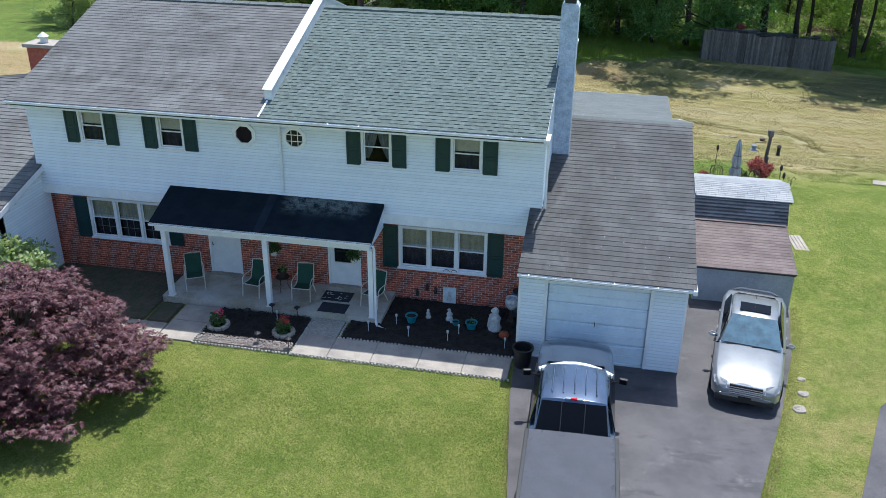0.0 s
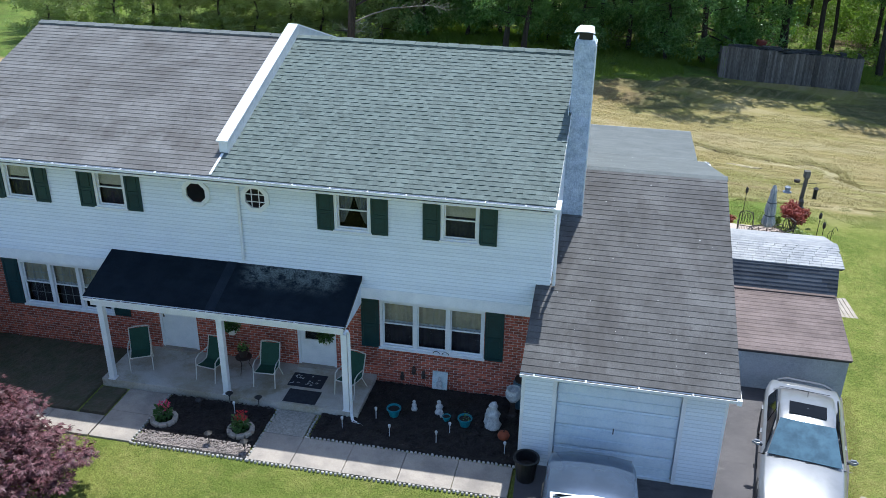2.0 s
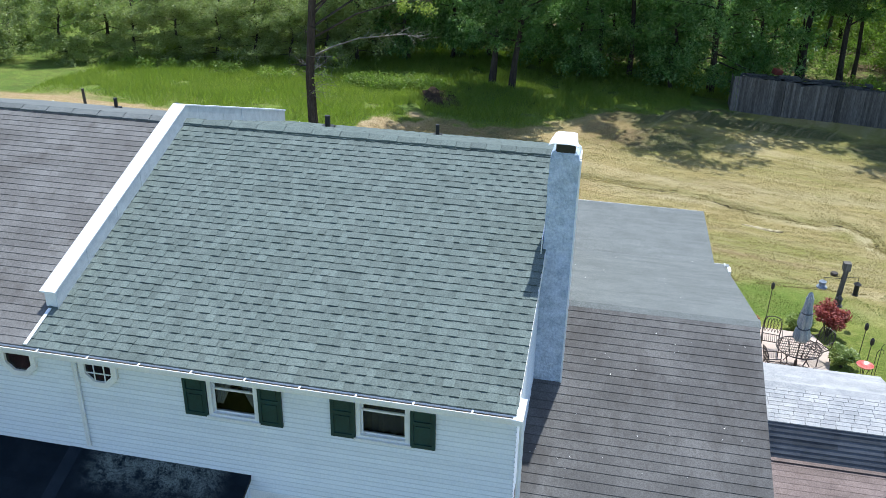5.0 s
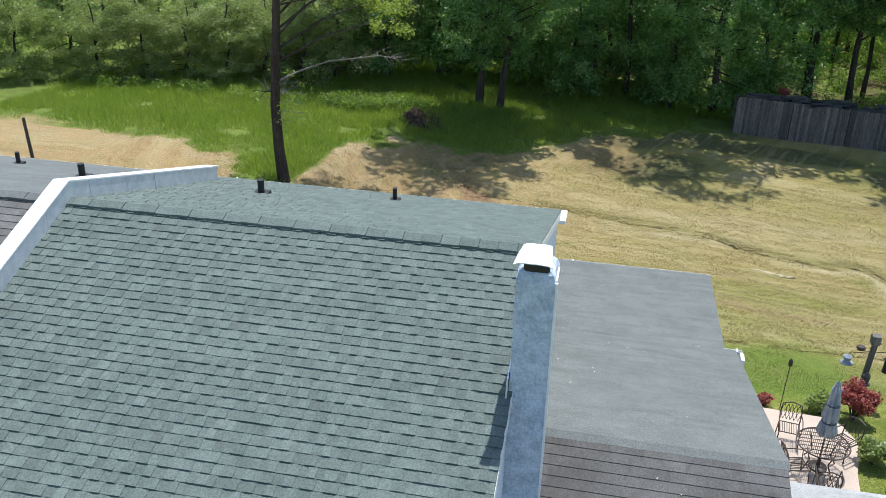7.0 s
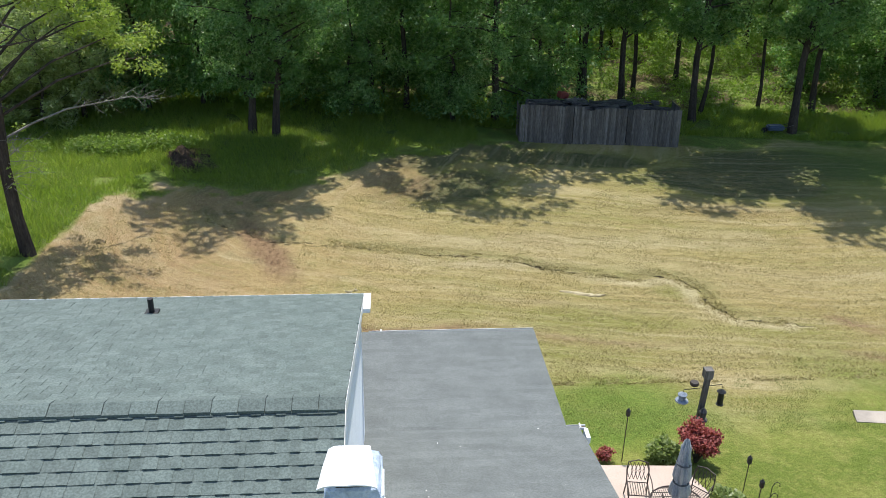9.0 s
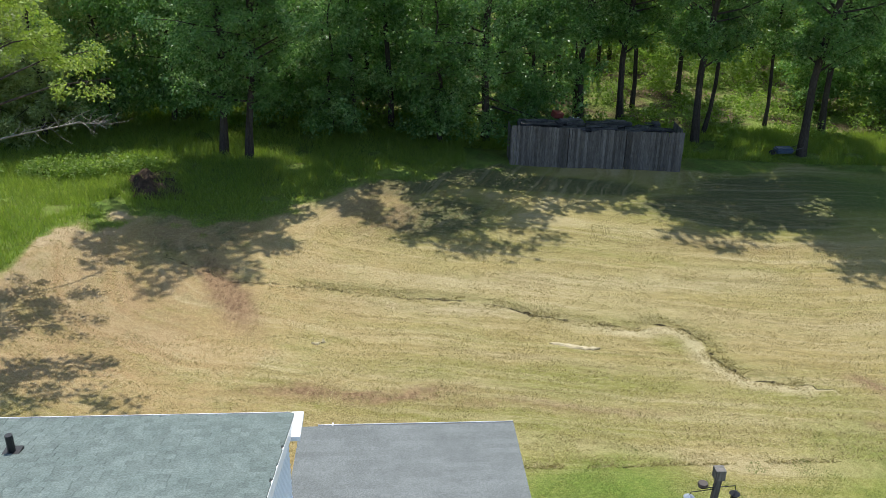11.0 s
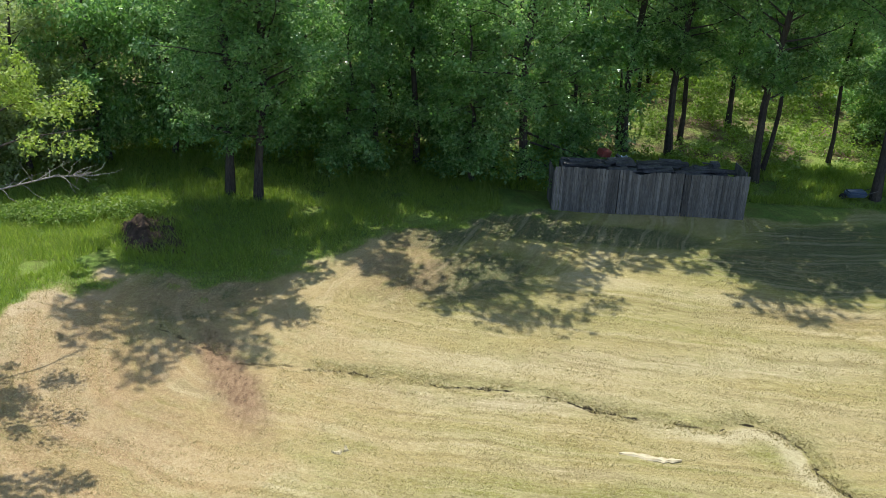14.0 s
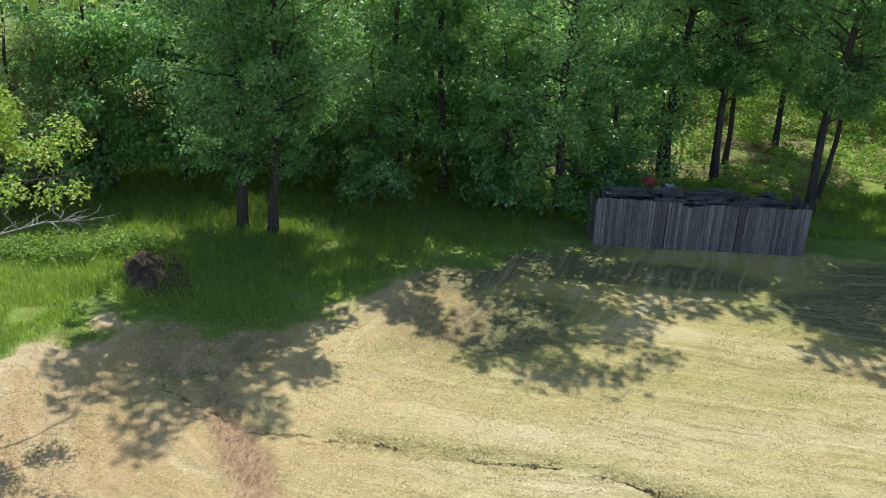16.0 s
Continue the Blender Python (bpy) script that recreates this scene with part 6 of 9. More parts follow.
for x, y, d in ((-8.25, 18.4, 1), (-9.39, 20.12, 1), (-8.61, 20.12, 1), (-10.0, 19.7, 1), (-9.1, 19.75, 0), (-6.3, 19.75, 0), (-5.1, 19.7, 0), (-3.95, 19.7, 0), (-2.3, 19.65, 0), (-3.7, 20.1, 0), (-5.6, 20.3, 0), (-9.2, 18.5, 1)):
    stake_light(x, y, d)


# ---- vehicles ----
def paint(name, base, rough=0.25, metal=0.4):
    m = material(name, base, rough, metal, 0.5)
    m.node_tree.nodes["Principled BSDF"].inputs["Coat Weight"].default_value = 0.8
    m.node_tree.nodes["Principled BSDF"].inputs["Coat Roughness"].default_value = 0.06
    n = Net(m)
    n.color(n.mix(n.ramp(n.noise(2.5, 4), 0.35, 0.65), base, tuple(v * 0.88 for v in base)))
    return m


SILVER = paint("silver_car_paint", (0.26, 0.265, 0.268), 0.28, 0.35)
NAVY = paint("dark_blue_grey_paint", (0.085, 0.12, 0.185), 0.25, 0.5)
CAR_GLASS = material("tinted_car_glass", (0.006, 0.007, 0.009), 0.05, 0.0, 0.14)
# Blue base colour stands in for sky reflected in the sedan's windscreen.
SKY_SCREEN = varied("sky_toned_windscreen", (0.05, 0.105, 0.145), (0.075, 0.145, 0.19), 0.5, 3, 0.03, 0.8, spec=0.8)
HEADLAMP = varied("clear_headlamp", (0.16, 0.18, 0.2), (0.42, 0.44, 0.46), 9, 30, 0.08, spec=0.6)
TYRE = varied("tyre_rubber", (0.015, 0.015, 0.015), (0.025, 0.025, 0.025), 8, 80, 0.85)
RIM = material("grey_alloy", (0.4, 0.4, 0.41), 0.35, 0.8)
LAMP = material("clear_headlamp", (0.34, 0.36, 0.37), 0.15, 0.2, 0.5)
RED_LAMP = material("red_lamp_lens", (0.45, 0.01, 0.01), 0.2)
COVER = varied("charcoal_vinyl_cover", (0.15, 0.158, 0.185), (0.125, 0.132, 0.155), 1.6, 120, 0.6)
CHROME = material("bright_metal_trim", (0.75, 0.76, 0.77), 0.18, 0.9)


def loft(stations, close=True):
    """A hull through half outlines, mirrored in x; each station is (y, ((x, z), ...)) from the foot up to the middle line."""
    bm = bmesh.new()
    rings = []
    for y, half in stations:
        pts = [(x, z) for x, z in half] + [(-x, z) for x, z in half[::-1] if x > 1e-4]
        rings.append([bm.verts.new((x, y, z)) for x, z in pts])
    for a, b in zip(rings, rings[1:]):
        for k in range(len(a) - 1):
            bm.faces.new((a[k], a[k + 1], b[k + 1], b[k]))
        bm.faces.new((a[-1], a[0], b[0], b[-1]))
    bm.faces.new(rings[0][::-1])
    bm.faces.new(rings[-1])
    return bm


def wheel(parent, x, y, r, w):
    a = Matrix.Translation((x, y, r)) @ Matrix.Rotation(radians(90), 4, "Y")
    wl = new("wheel")
    wl.parent = parent
    b = bmesh.new()
    lathe(b, [(r * 0.62, -w / 2), (r * 0.93, -w / 2), (r, -w / 3), (r, w / 3), (r * 0.93, w / 2), (r * 0.62, w / 2)], 24, a)
    part("tyre", b, TYRE, wl)
    b = bmesh.new()
    lathe(b, [(r * 0.6, -w / 2.2), (r * 0.6, w / 2.2), (r * 0.2, w / 2.6)], 20, a)
    part("rim", b, RIM, wl)


def quad_patch(points, thick=0.008):
    bm = bmesh.new()
    bm.faces.new([bm.verts.new(p) for p in points])
    r = bmesh.ops.extrude_face_region(bm, geom=bm.faces[:])
    n = (Vector(points[1]) - Vector(points[0])).cross(Vector(points[2]) - Vector(points[0])).normalized()
    bmesh.ops.translate(bm, vec=n * thick, verts=[v for v in r["geom"] if isinstance(v, bmesh.types.BMVert)])
    return bm


def rounded(ob, width=0.03):
    m = ob.modifiers.new("bevel", "BEVEL")
    m.width, m.segments, m.limit_method, m.angle_limit = width, 3, "ANGLE", radians(28)
    ob.data.shade_smooth()
    return ob


def sedan(at):
    c = empty("sedan", at, "silver four-door sedan with sunroof, parked on asphalt", "car")

    def sec(y, w, zb, zw, zt, crown=0.02):
        return y, ((w * 0.86, zb), (w, zb + 0.1), (w, zw - 0.12), (w * 0.985, zw), (w * 0.9, zt - 0.015), (w * 0.5, zt + crown * 0.7), (0, zt + crown))
    body = loft([sec(-2.36, 0.56, 0.28, 0.5, 0.56), sec(-2.3, 0.72, 0.22, 0.56, 0.63), sec(-2.1, 0.83, 0.2, 0.62, 0.72), sec(-1.6, 0.885, 0.2, 0.7, 0.83, 0.03), sec(-1.0, 0.895, 0.2, 0.78, 0.91, 0.03), sec(-0.6, 0.9, 0.2, 0.84, 0.96), sec(0.4, 0.9, 0.2, 0.87, 0.95), sec(1.3, 0.9, 0.2, 0.9, 0.97), sec(1.95, 0.89, 0.22, 0.92, 1.02), sec(2.3, 0.82, 0.25, 0.9, 1.02), sec(2.44, 0.74, 0.32, 0.8, 0.92)])
    rounded(part("body", body, SILVER, c), 0.025)

    def top(y, w, z):
        return y, ((w, z - 0.06), (w * 0.93, z - 0.012), (w * 0.5, z + 0.012), (0, z + 0.018))
    # pillars and roof as one shell, glass set into it
    prof = ((-0.72, 0.755, 0.93), (0.12, 0.6, 1.36), (0.6, 0.61, 1.43), (1.15, 0.6, 1.41), (1.42, 0.58, 1.36), (2.0, 0.66, 1.0))
    hull = loft([(y, ((w + 0.12 * (1.43 - z) / 0.5, 0.92), (w, z - 0.03), (w * 0.86, z), (w * 0.45, z + 0.018), (0, z + 0.024))) for y, w, z in prof])
    rounded(part("roof", hull, SILVER, c), 0.02)
    part("windscreen", quad_patch([(-0.77, -0.74, 0.975), (0.77, -0.74, 0.975), (0.585, 0.1, 1.4), (-0.585, 0.1, 1.4)], 0.02), SKY_SCREEN, c, "windscreen with the sky's reflection put in its blue colour")
    part("rear_window", quad_patch([(0.5, 1.45, 1.385), (-0.5, 1.45, 1.385), (-0.58, 1.97, 1.055), (0.58, 1.97, 1.055)], 0.012), CAR_GLASS, c)
    part("sunroof", quad_patch([(-0.4, 0.34, 1.432), (0.4, 0.34, 1.432), (0.4, 0.78, 1.458), (-0.4, 0.78, 1.458)], 0.006), CAR_GLASS, c, "dark glass sunroof")
    for s in (-1, 1):
        for y0, y1, t0, t1 in ((-0.5, 0.42, 0.18, 0.42), (0.5, 1.55, 0.5, 1.3)):
            q = [(s * 0.785, y0, 0.955), (s * 0.785, y1, 0.965), (s * 0.655, t1, 1.36), (s * 0.655, t0, 1.34)]
            part("side_window", quad_patch(q if s > 0 else q[::-1], 0.03), CAR_GLASS, c)
        b = bmesh.new()
        box(b, -0.1, 0.1, -0.07, 0.05, -0.06, 0.07)
        bmesh.ops.bevel(b, geom=b.edges[:], offset=0.04, segments=2, affect="EDGES")
        rounded(part("mirror", b, SILVER, c, "silver door mirror", at=Matrix.Translation((s * 1.0, -0.42, 0.98))))
        b = bmesh.new()
        tube(b, [(s * 0.88, -0.42, 0.93), (s * 0.97, -0.42, 0.96)], 0.03, 6)
        part("mirror_arm", b, BLACK, c)
        hl = quad_patch([(s * 0.44, -2.35, 0.55), (s * 0.78, -2.19, 0.57), (s * 0.82, -1.98, 0.69), (s * 0.47, -2.2, 0.69)] if s > 0 else [(s * 0.47, -2.2, 0.69), (s * 0.82, -1.98, 0.69), (s * 0.78, -2.19, 0.57), (s * 0.44, -2.35, 0.55)], 0.03)
        part("headlight", hl, HEADLAMP, c, "clear headlight")
        part("tail_light", boxed(s * 0.55 - 0.15, s * 0.55 + 0.15, 2.4, 2.46, 0.72, 0.86, bevel=0.02), RED_LAMP, c)
        for y in (-1.42, 1.42):
            wheel(c, s * 0.8, y, 0.32, 0.21)
            b = bmesh.new()
            lathe(b, [(0.37, -0.02), (0.37, 0.0), (0.33, 0.005)], 22, Matrix.Translation((s * 0.893, y, 0.33)) @ Matrix.Rotation(radians(90 * s), 4, "Y"))
            part("wheel_arch", b, BLACK, c)
        for y in (-0.02, 0.95):
            part("door_handle", boxed(s * 0.91 - 0.02, s * 0.91 + 0.02, y + 0.25, y + 0.42, 0.78, 0.81, bevel=0.008), SILVER, c)
    for k in range(5):
        z = 0.49 + k * 0.045
        part("grille_bar", boxed(-0.4, 0.4, -2.4 + k * 0.018, -2.33 + k * 0.018, z, z + 0.026), CHROME, c, "bright grille bar")
    part("grille_back", boxed(-0.4, 0.4, -2.34, -2.3, 0.49, 0.7), BLACK, c)
    part("bumper_slot", boxed(-0.72, 0.72, -2.375, -2.2, 0.22, 0.36, bevel=0.03), BLACK, c)
    part("bumper_strip", boxed(-0.62, 0.62, -2.385, -2.34, 0.42, 0.45, bevel=0.01), SILVER, c)
    part("front_plate_holder", boxed(-0.16, 0.16, -2.385, -2.35, 0.32, 0.41), BLACK, c)
    for x0, x1 in ((-0.62, 0.02), (0.02, 0.62)):
        b = bmesh.new()
        tube(b, [(x0, -0.78, 0.965), ((x0 + x1) / 2, -0.73, 0.985), (x1, -0.69, 0.995)], 0.011, 5)
        part("wiper", b, BLACK, c)
    b = bmesh.new()
    tube(b, [(0, 1.1, 1.42), (0.0, 1.22, 1.5)], 0.008, 5)
    part("aerial", b, BLACK, c)
    sp = bmesh.new()
    tube(sp, [(-0.62, 2.3, 1.03), (-0.4, 2.32, 1.1), (0.4, 2.32, 1.1), (0.62, 2.3, 1.03)], 0.03, 6)
    part("spoiler", sp, SILVER, c)
    return c


sedan(pose(4.35, 20.4, DRIVE, 0, 0, -8.5))


def pickup(at):
    c = empty("pickup_truck", at, "dark blue-grey pickup truck with covered bed, parked on asphalt", "truck")

    def sec(y, w, zb, zw, zt, crown=0.03):
        return y, ((w * 0.9, zb), (w, zb + 0.1), (w, zw - 0.1), (w * 0.985, zw), (w * 0.9, zt - 0.02), (w * 0.5, zt + crown * 0.75), (0, zt + crown))
    front = loft([sec(1.35, 0.97, 0.35, 1.08, 1.18), sec(2.1, 0.97, 0.35, 1.06, 1.17, 0.05), sec(2.8, 0.95, 0.35, 1.02, 1.13, 0.06), sec(3.1, 0.9, 0.38, 0.98, 1.07, 0.06), sec(3.22, 0.82, 0.42, 0.9, 1.0, 0.05)])
    rounded(part("front_body", front, NAVY, c), 0.03)
    cab = loft([(y, ((0.97, 0.35), (0.975, 1.0), (0.96, 1.12), (0.6, 1.14), (0, 1.14))) for y in (-1.25, 1.36)])
    rounded(part("cab_body", cab, NAVY, c), 0.03)
    prof = ((-1.1, 0.82, 1.2), (-0.62, 0.74, 1.83), (0.0, 0.75, 1.88), (0.75, 0.74, 1.85), (1.5, 0.86, 1.2))
    hull = loft([(y, ((w + 0.12 * (1.88 - z), 1.12), (w, z - 0.05), (w * 0.9, z - 0.008), (w * 0.5, z + 0.015), (0, z + 0.022))) for y, w, z in prof])
    rounded(part("roof", hull, NAVY, c), 0.03)
    for x in (-0.5, -0.25, 0.0, 0.25, 0.5):
        b = bmesh.new()
        tube(b, [(x, -0.42, 1.875), (x, -0.38, 1.893), (x, 0.1, 1.905), (x, 0.6, 1.885), (x, 0.64, 1.865)], 0.017, 6)
        part("roof_rib", b, NAVY, c)
    part("windscreen", quad_patch([(0.76, 1.49, 1.23), (-0.76, 1.49, 1.23), (-0.66, 0.8, 1.85), (0.66, 0.8, 1.85)], 0.03), CAR_GLASS, c)
    # White tube added for the band of sky reflected in the windscreen.
    vb = bmesh.new()
    tube(vb, [(x, 1.0 - 0.22 * (x / 0.85) ** 2 - 0.16, 1.83 - 0.1 * (x / 0.85) ** 2) for x in (-0.85, -0.6, -0.3, 0, 0.3, 0.6, 0.85)], 0.07, 8)
    part("windscreen_strip", vb, WHITE, c, "pale curved tube standing for sky reflected along the windscreen's top")
    part("rear_window", quad_patch([(-0.8, -1.09, 1.25), (0.8, -1.09, 1.25), (0.71, -0.665, 1.79), (-0.71, -0.665, 1.79)], 0.016), CAR_GLASS, c, "black tinted rear window")
    part("window_divider", quad_patch([(-0.27, -1.1, 1.27), (-0.25, -1.1, 1.27), (-0.25, -0.675, 1.8), (-0.27, -0.675, 1.8)], 0.018), BLACK, c)
    part("window_divider", quad_patch([(0.25, -1.1, 1.27), (0.27, -1.1, 1.27), (0.27, -0.675, 1.8), (0.25, -0.675, 1.8)], 0.018), BLACK, c)
    part("roof_strip", boxed(-0.2, 0.2, -0.645, -0.575, 1.835, 1.875, bevel=0.01), LAMP, c, "pale cargo lamp strip")
    part("brake_light", boxed(-0.07, 0.07, -0.652, -0.6, 1.845, 1.88), RED_LAMP, c, "red high brake light")
    for s in (-1, 1):
        q = [(s * 0.945, -0.75, 1.17), (s * 0.945, 1.25, 1.17), (s * 0.785, 0.65, 1.8), (s * 0.785, -0.5, 1.78)]
        part("side_window", quad_patch(q if s > 0 else q[::-1], 0.02), CAR_GLASS, c)
        b = boxed(-0.11, 0.11, -0.05, 0.05, -0.08, 0.08, bevel=0.03)
        part("mirror", b, BLACK, c, "black door mirror with bright back", at=Matrix.Translation((s * 1.17, 1.25, 1.22)) @ Matrix.Rotation(radians(-12 * s), 4, "Z"))
        part("mirror_glass", boxed(-0.08, 0.08, -0.065, -0.05, -0.055, 0.055), CAR_GLASS, c, at=Matrix.Translation((s * 1.17, 1.25, 1.22)) @ Matrix.Rotation(radians(-12 * s), 4, "Z"))
        b = bmesh.new()
        tube(b, [(s * 0.95, 1.3, 1.14), (s * 1.1, 1.26, 1.2)], 0.025, 6)
        part("mirror_arm", b, BLACK, c)
        for y in (2.25, -2.6):
            wheel(c, s * 0.87, y, 0.4, 0.27)
        part("bed_side", boxed(s * 0.97 - 0.05, s * 0.97 + 0.05, -3.85, -1.27, 0.45, 1.4, bevel=0.03), NAVY, c)
        part("cover_rail", boxed(s * 0.97 - 0.045, s * 0.97 + 0.045, -3.8, -1.28, 1.4, 1.43, bevel=0.01), BLACK, c)
        part("headlight", boxed(s * 0.7 - 0.17, s * 0.7 + 0.17, 3.1, 3.22, 0.8, 0.98, bevel=0.03), LAMP, c)
        part("tail_light", boxed(s * 0.95 - 0.06, s * 0.95 + 0.06, -3.88, -3.8, 0.9, 1.25), RED_LAMP, c)
        part("step_bar", boxed(s * 0.98 - 0.06, s * 0.98 + 0.06, -1.2, 1.3, 0.36, 0.42, bevel=0.02), BLACK, c)
    part("bed_front", boxed(-0.92, 0.92, -1.35, -1.27, 0.5, 1.4), NAVY, c)
    part("tailgate", boxed(-0.92, 0.92, -3.86, -3.78, 0.5, 1.4, bevel=0.02), NAVY, c)
    part("bed_floor", boxed(-0.92, 0.92, -3.78, -1.35, 0.5, 0.6), BLACK, c)
    cover = bmesh.new()
    n = 12
    grid = [[cover.verts.new((-0.93 + 1.86 * i / n, -3.78 + 2.5 * j / n, 1.425 + 0.012 * math.sin(math.pi * i / n) + 0.004 * noise.noise((i * 0.7, j * 0.7, 2)))) for i in range(n + 1)] for j in range(n + 1)]
    for a, b in zip(grid, grid[1:]):
        for i in range(n):
            cover.faces.new((a[i], a[i + 1], b[i + 1], b[i]))
    bmesh.ops.solidify(cover, geom=cover.faces[:], thickness=0.02)
    part("bed_cover", cover, COVER, c, "charcoal vinyl bed cover", smooth=True)
    part("front_bumper", boxed(-0.9, 0.9, 3.15, 3.34, 0.45, 0.68, bevel=0.05), CHROME, c)
    part("grille", boxed(-0.5, 0.5, 3.16, 3.24, 0.72, 0.98), BLACK, c)
    for x in (-0.42, 0.3):
        b = bmesh.new()
        tube(b, [(x - 0.3, 1.55, 1.22), (x + 0.25, 1.5, 1.27)], 0.011, 5)
        part("wiper", b, BLACK, c)
    part("cowl", boxed(-0.82, 0.82, 1.45, 1.62, 1.19, 1.225, bevel=0.01), ALU, c, "pale wiper cowl")
    return c


pickup(pose(-0.2, 15.62, DRIVE, 0, 0, 1.7))


# ---- the shed beside the drive ----
shed = empty("garden_shed", Matrix.Translation((4.55, 26.5, -0.25)), "grey board shed with red-brown, slate and pale shingle roofs", "shed")
SX0, SX1 = 3.05, 5.95
wpart("front_wall", boxed(SX0, SX1, 23.86, 23.96, -0.3, 1.02), WALL_GREY, shed)
for x in (SX0, SX1 - 0.1):
    wpart("side_wall", prism(((23.96, -0.3), (23.96, 1.0), (26.4, 1.42), (26.78, 2.08), (28, 2.28), (29.3, 1.9), (29.3, -0.3)), "x", x, x + 0.1), WALL_GREY, shed)
wpart("back_wall", boxed(SX0, SX1, 29.2, 29.3, -0.3, 1.9), WALL_GREY, shed)
sroof = wpart("roof", prism(((23.74, 1.02), (26.42, 1.46), (26.8, 2.14), (28.0, 2.32), (29.45, 1.92), (29.45, 1.85), (28, 2.25), (26.84, 2.08), (26.46, 1.38), (23.74, 0.95)), "x", SX0, SX1 + 0.02), DECK, shed, "shingled shed roof in three pitches")
for (y0, z0), (y1, z1), mat, course, tail, over, lab, sd in (((23.72, 1.02), (26.42, 1.46), SHINGLE_RUST, 0.16, 0.01, 0.0, "red-brown asphalt shingles", 21), ((26.42, 1.46), (26.8, 2.14), SHINGLE_SLATE_SHADED, 0.115, 0.02, 0.02, "slate asphalt shingles, blue shade put in their colour", 22), ((26.78, 2.14), (28.0, 2.33), SHINGLE_PALE, 0.125, 0.012, 0.16, "pale grey asphalt shingles", 23)):
    shingle_roof(sroof, basis((SX0 - 0.02, y0, z0), (1, 0, 0), (0, y1 - y0, z1 - z0)), SX1 - SX0 + 0.06 + over, math.hypot(y1 - y0, z1 - z0), course, mat, tail, False, None, lab, sd, None, 0.31 if mat is SHINGLE_PALE else 0.915, 0.008 if mat is SHINGLE_PALE else 0.0)
shingle_roof(sroof, basis((SX1 + 0.16, 29.47, 1.92), (-1, 0, 0), (0, -1.47, 0.41)), SX1 - SX0 + 0.2, 1.526, 0.16, SHINGLE_PALE, 0.01, False, None, "pale grey asphalt shingles", 24)
wpart("ridge_cap", prism(((27.86, 2.32), (28.0, 2.37), (28.15, 2.31), (28.15, 2.29), (27.86, 2.29)), "x", SX0, SX1 + 0.18), SHINGLE_PALE, sroof)
wpart("roof_wing", prism(((26.8, 2.12), (28.0, 2.3), (28.0, 2.24), (26.84, 2.06)), "x", SX1 + 0.02, SX1 + 0.16), DECK, shed)
wpart("rust_strip", boxed(SX0, SX1, 26.3, 26.42, 1.475, 1.49), SHINGLE_RUST, shed)

boards = empty("board_ramp", Matrix.Translation((7.1, 29.2, -0.4)), "weathered pale wooden boards lying on the lawn", "boards")
for k in range(4):
    part("plank", boxed(-0.24 + k * 0.125, -0.13 + k * 0.125, -0.75, 0.75, 0.02, 0.05), varied("pale_weathered_plank", (0.42, 0.36, 0.3), (0.3, 0.26, 0.22), 3, 40, 0.9) if k == 0 else bpy.data.materials["pale_weathered_plank"], boards, at=Matrix.Rotation(radians(6), 4, "Z"))
for x, y, s in ((5.72, 19.89, 0.11), (5.66, 19.19, 0.15), (5.45, 18.46, 0.18)):
    b = bmesh.new()
    lathe(b, [(s, 0), (s * 0.95, 0.035), (s * 0.5, 0.045)], 9)
    for v in b.verts:
        v.co += noise.noise_vector(v.co * 7 + Vector((x, y, 0))) * 0.05
    tagged(part("stepping_stone", b, CONCRETE, None, "pale flat stepping stone set in the lawn", at=Matrix.Translation((x, y, -0.235))), category="stone", group="lawn stepping stones")


# ---- the patio behind the house ----
def bronze_chair(at):
    c = empty("garden_chair", at, "dark bronze metal garden chair with lattice back", "chair", "chairs round the patio table")
    P = -0.0
    b = bmesh.new()
    for k in range(9):
        x = -0.22 + k * 0.055
        tube(b, [(x, -0.23, 0.42), (x, 0.22, 0.41)], 0.009, 5)
        part("seat_bar", b, IRON, c)
        b = bmesh.new()
    tube(b, [(-0.24, -0.24, 0.42), (0.24, -0.24, 0.42), (0.24, 0.23, 0.41), (-0.24, 0.23, 0.41), (-0.24, -0.24, 0.42)], 0.014, 6)
    part("seat_frame", b, IRON, c)
    b = bmesh.new()
    tube(b, [(-0.24, 0.23, 0.4), (-0.25, 0.3, 0.75), (-0.22, 0.34, 0.9), (0, 0.35, 0.96), (0.22, 0.34, 0.9), (0.25, 0.3, 0.75), (0.24, 0.23, 0.4)], 0.016, 6)
    part("back_frame", b, IRON, c)
    b = bmesh.new()
    for k in range(-2, 3):
        for q in (-0.07, 0.07):
            b = bmesh.new()
            tube(b, [(k * 0.09, 0.25, 0.48), (k * 0.09 + q, 0.29, 0.7), (k * 0.09, 0.33, 0.9)], 0.008, 5)
            part("lattice_bar", b, IRON, c)
    for s in (-1, 1):
        b = bmesh.new()
        tube(b, [(s * 0.25, 0.29, 0.66), (s * 0.28, 0.0, 0.66), (s * 0.28, -0.24, 0.63), (s * 0.26, -0.25, 0.42)], 0.014, 6)
        part("arm", b, IRON, c)
        for y0, y1 in ((-0.24, -0.28), (0.23, 0.3)):
            b = bmesh.new()
            tube(b, [(s * 0.24, y0, 0.42), (s * 0.26, y1, 0.0)], 0.015, 6)
            part("leg", b, IRON, c)
    return c


PZ = -0.33
garden_chair = bronze_chair(pose(4.48, 33.95, PZ, 0, 0, -8))
for x, y, a in ((5.75, 33.7, -48), (4.42, 32.5, 100), (5.05, 32.0, 172)):
    copy_thing(garden_chair, pose(x, y, PZ, 0, 0, a))
table = empty("patio_table", Matrix.Translation((5.08, 33.05, PZ)), "round dark bronze mesh patio table with umbrella hole", "table")
b = bmesh.new()
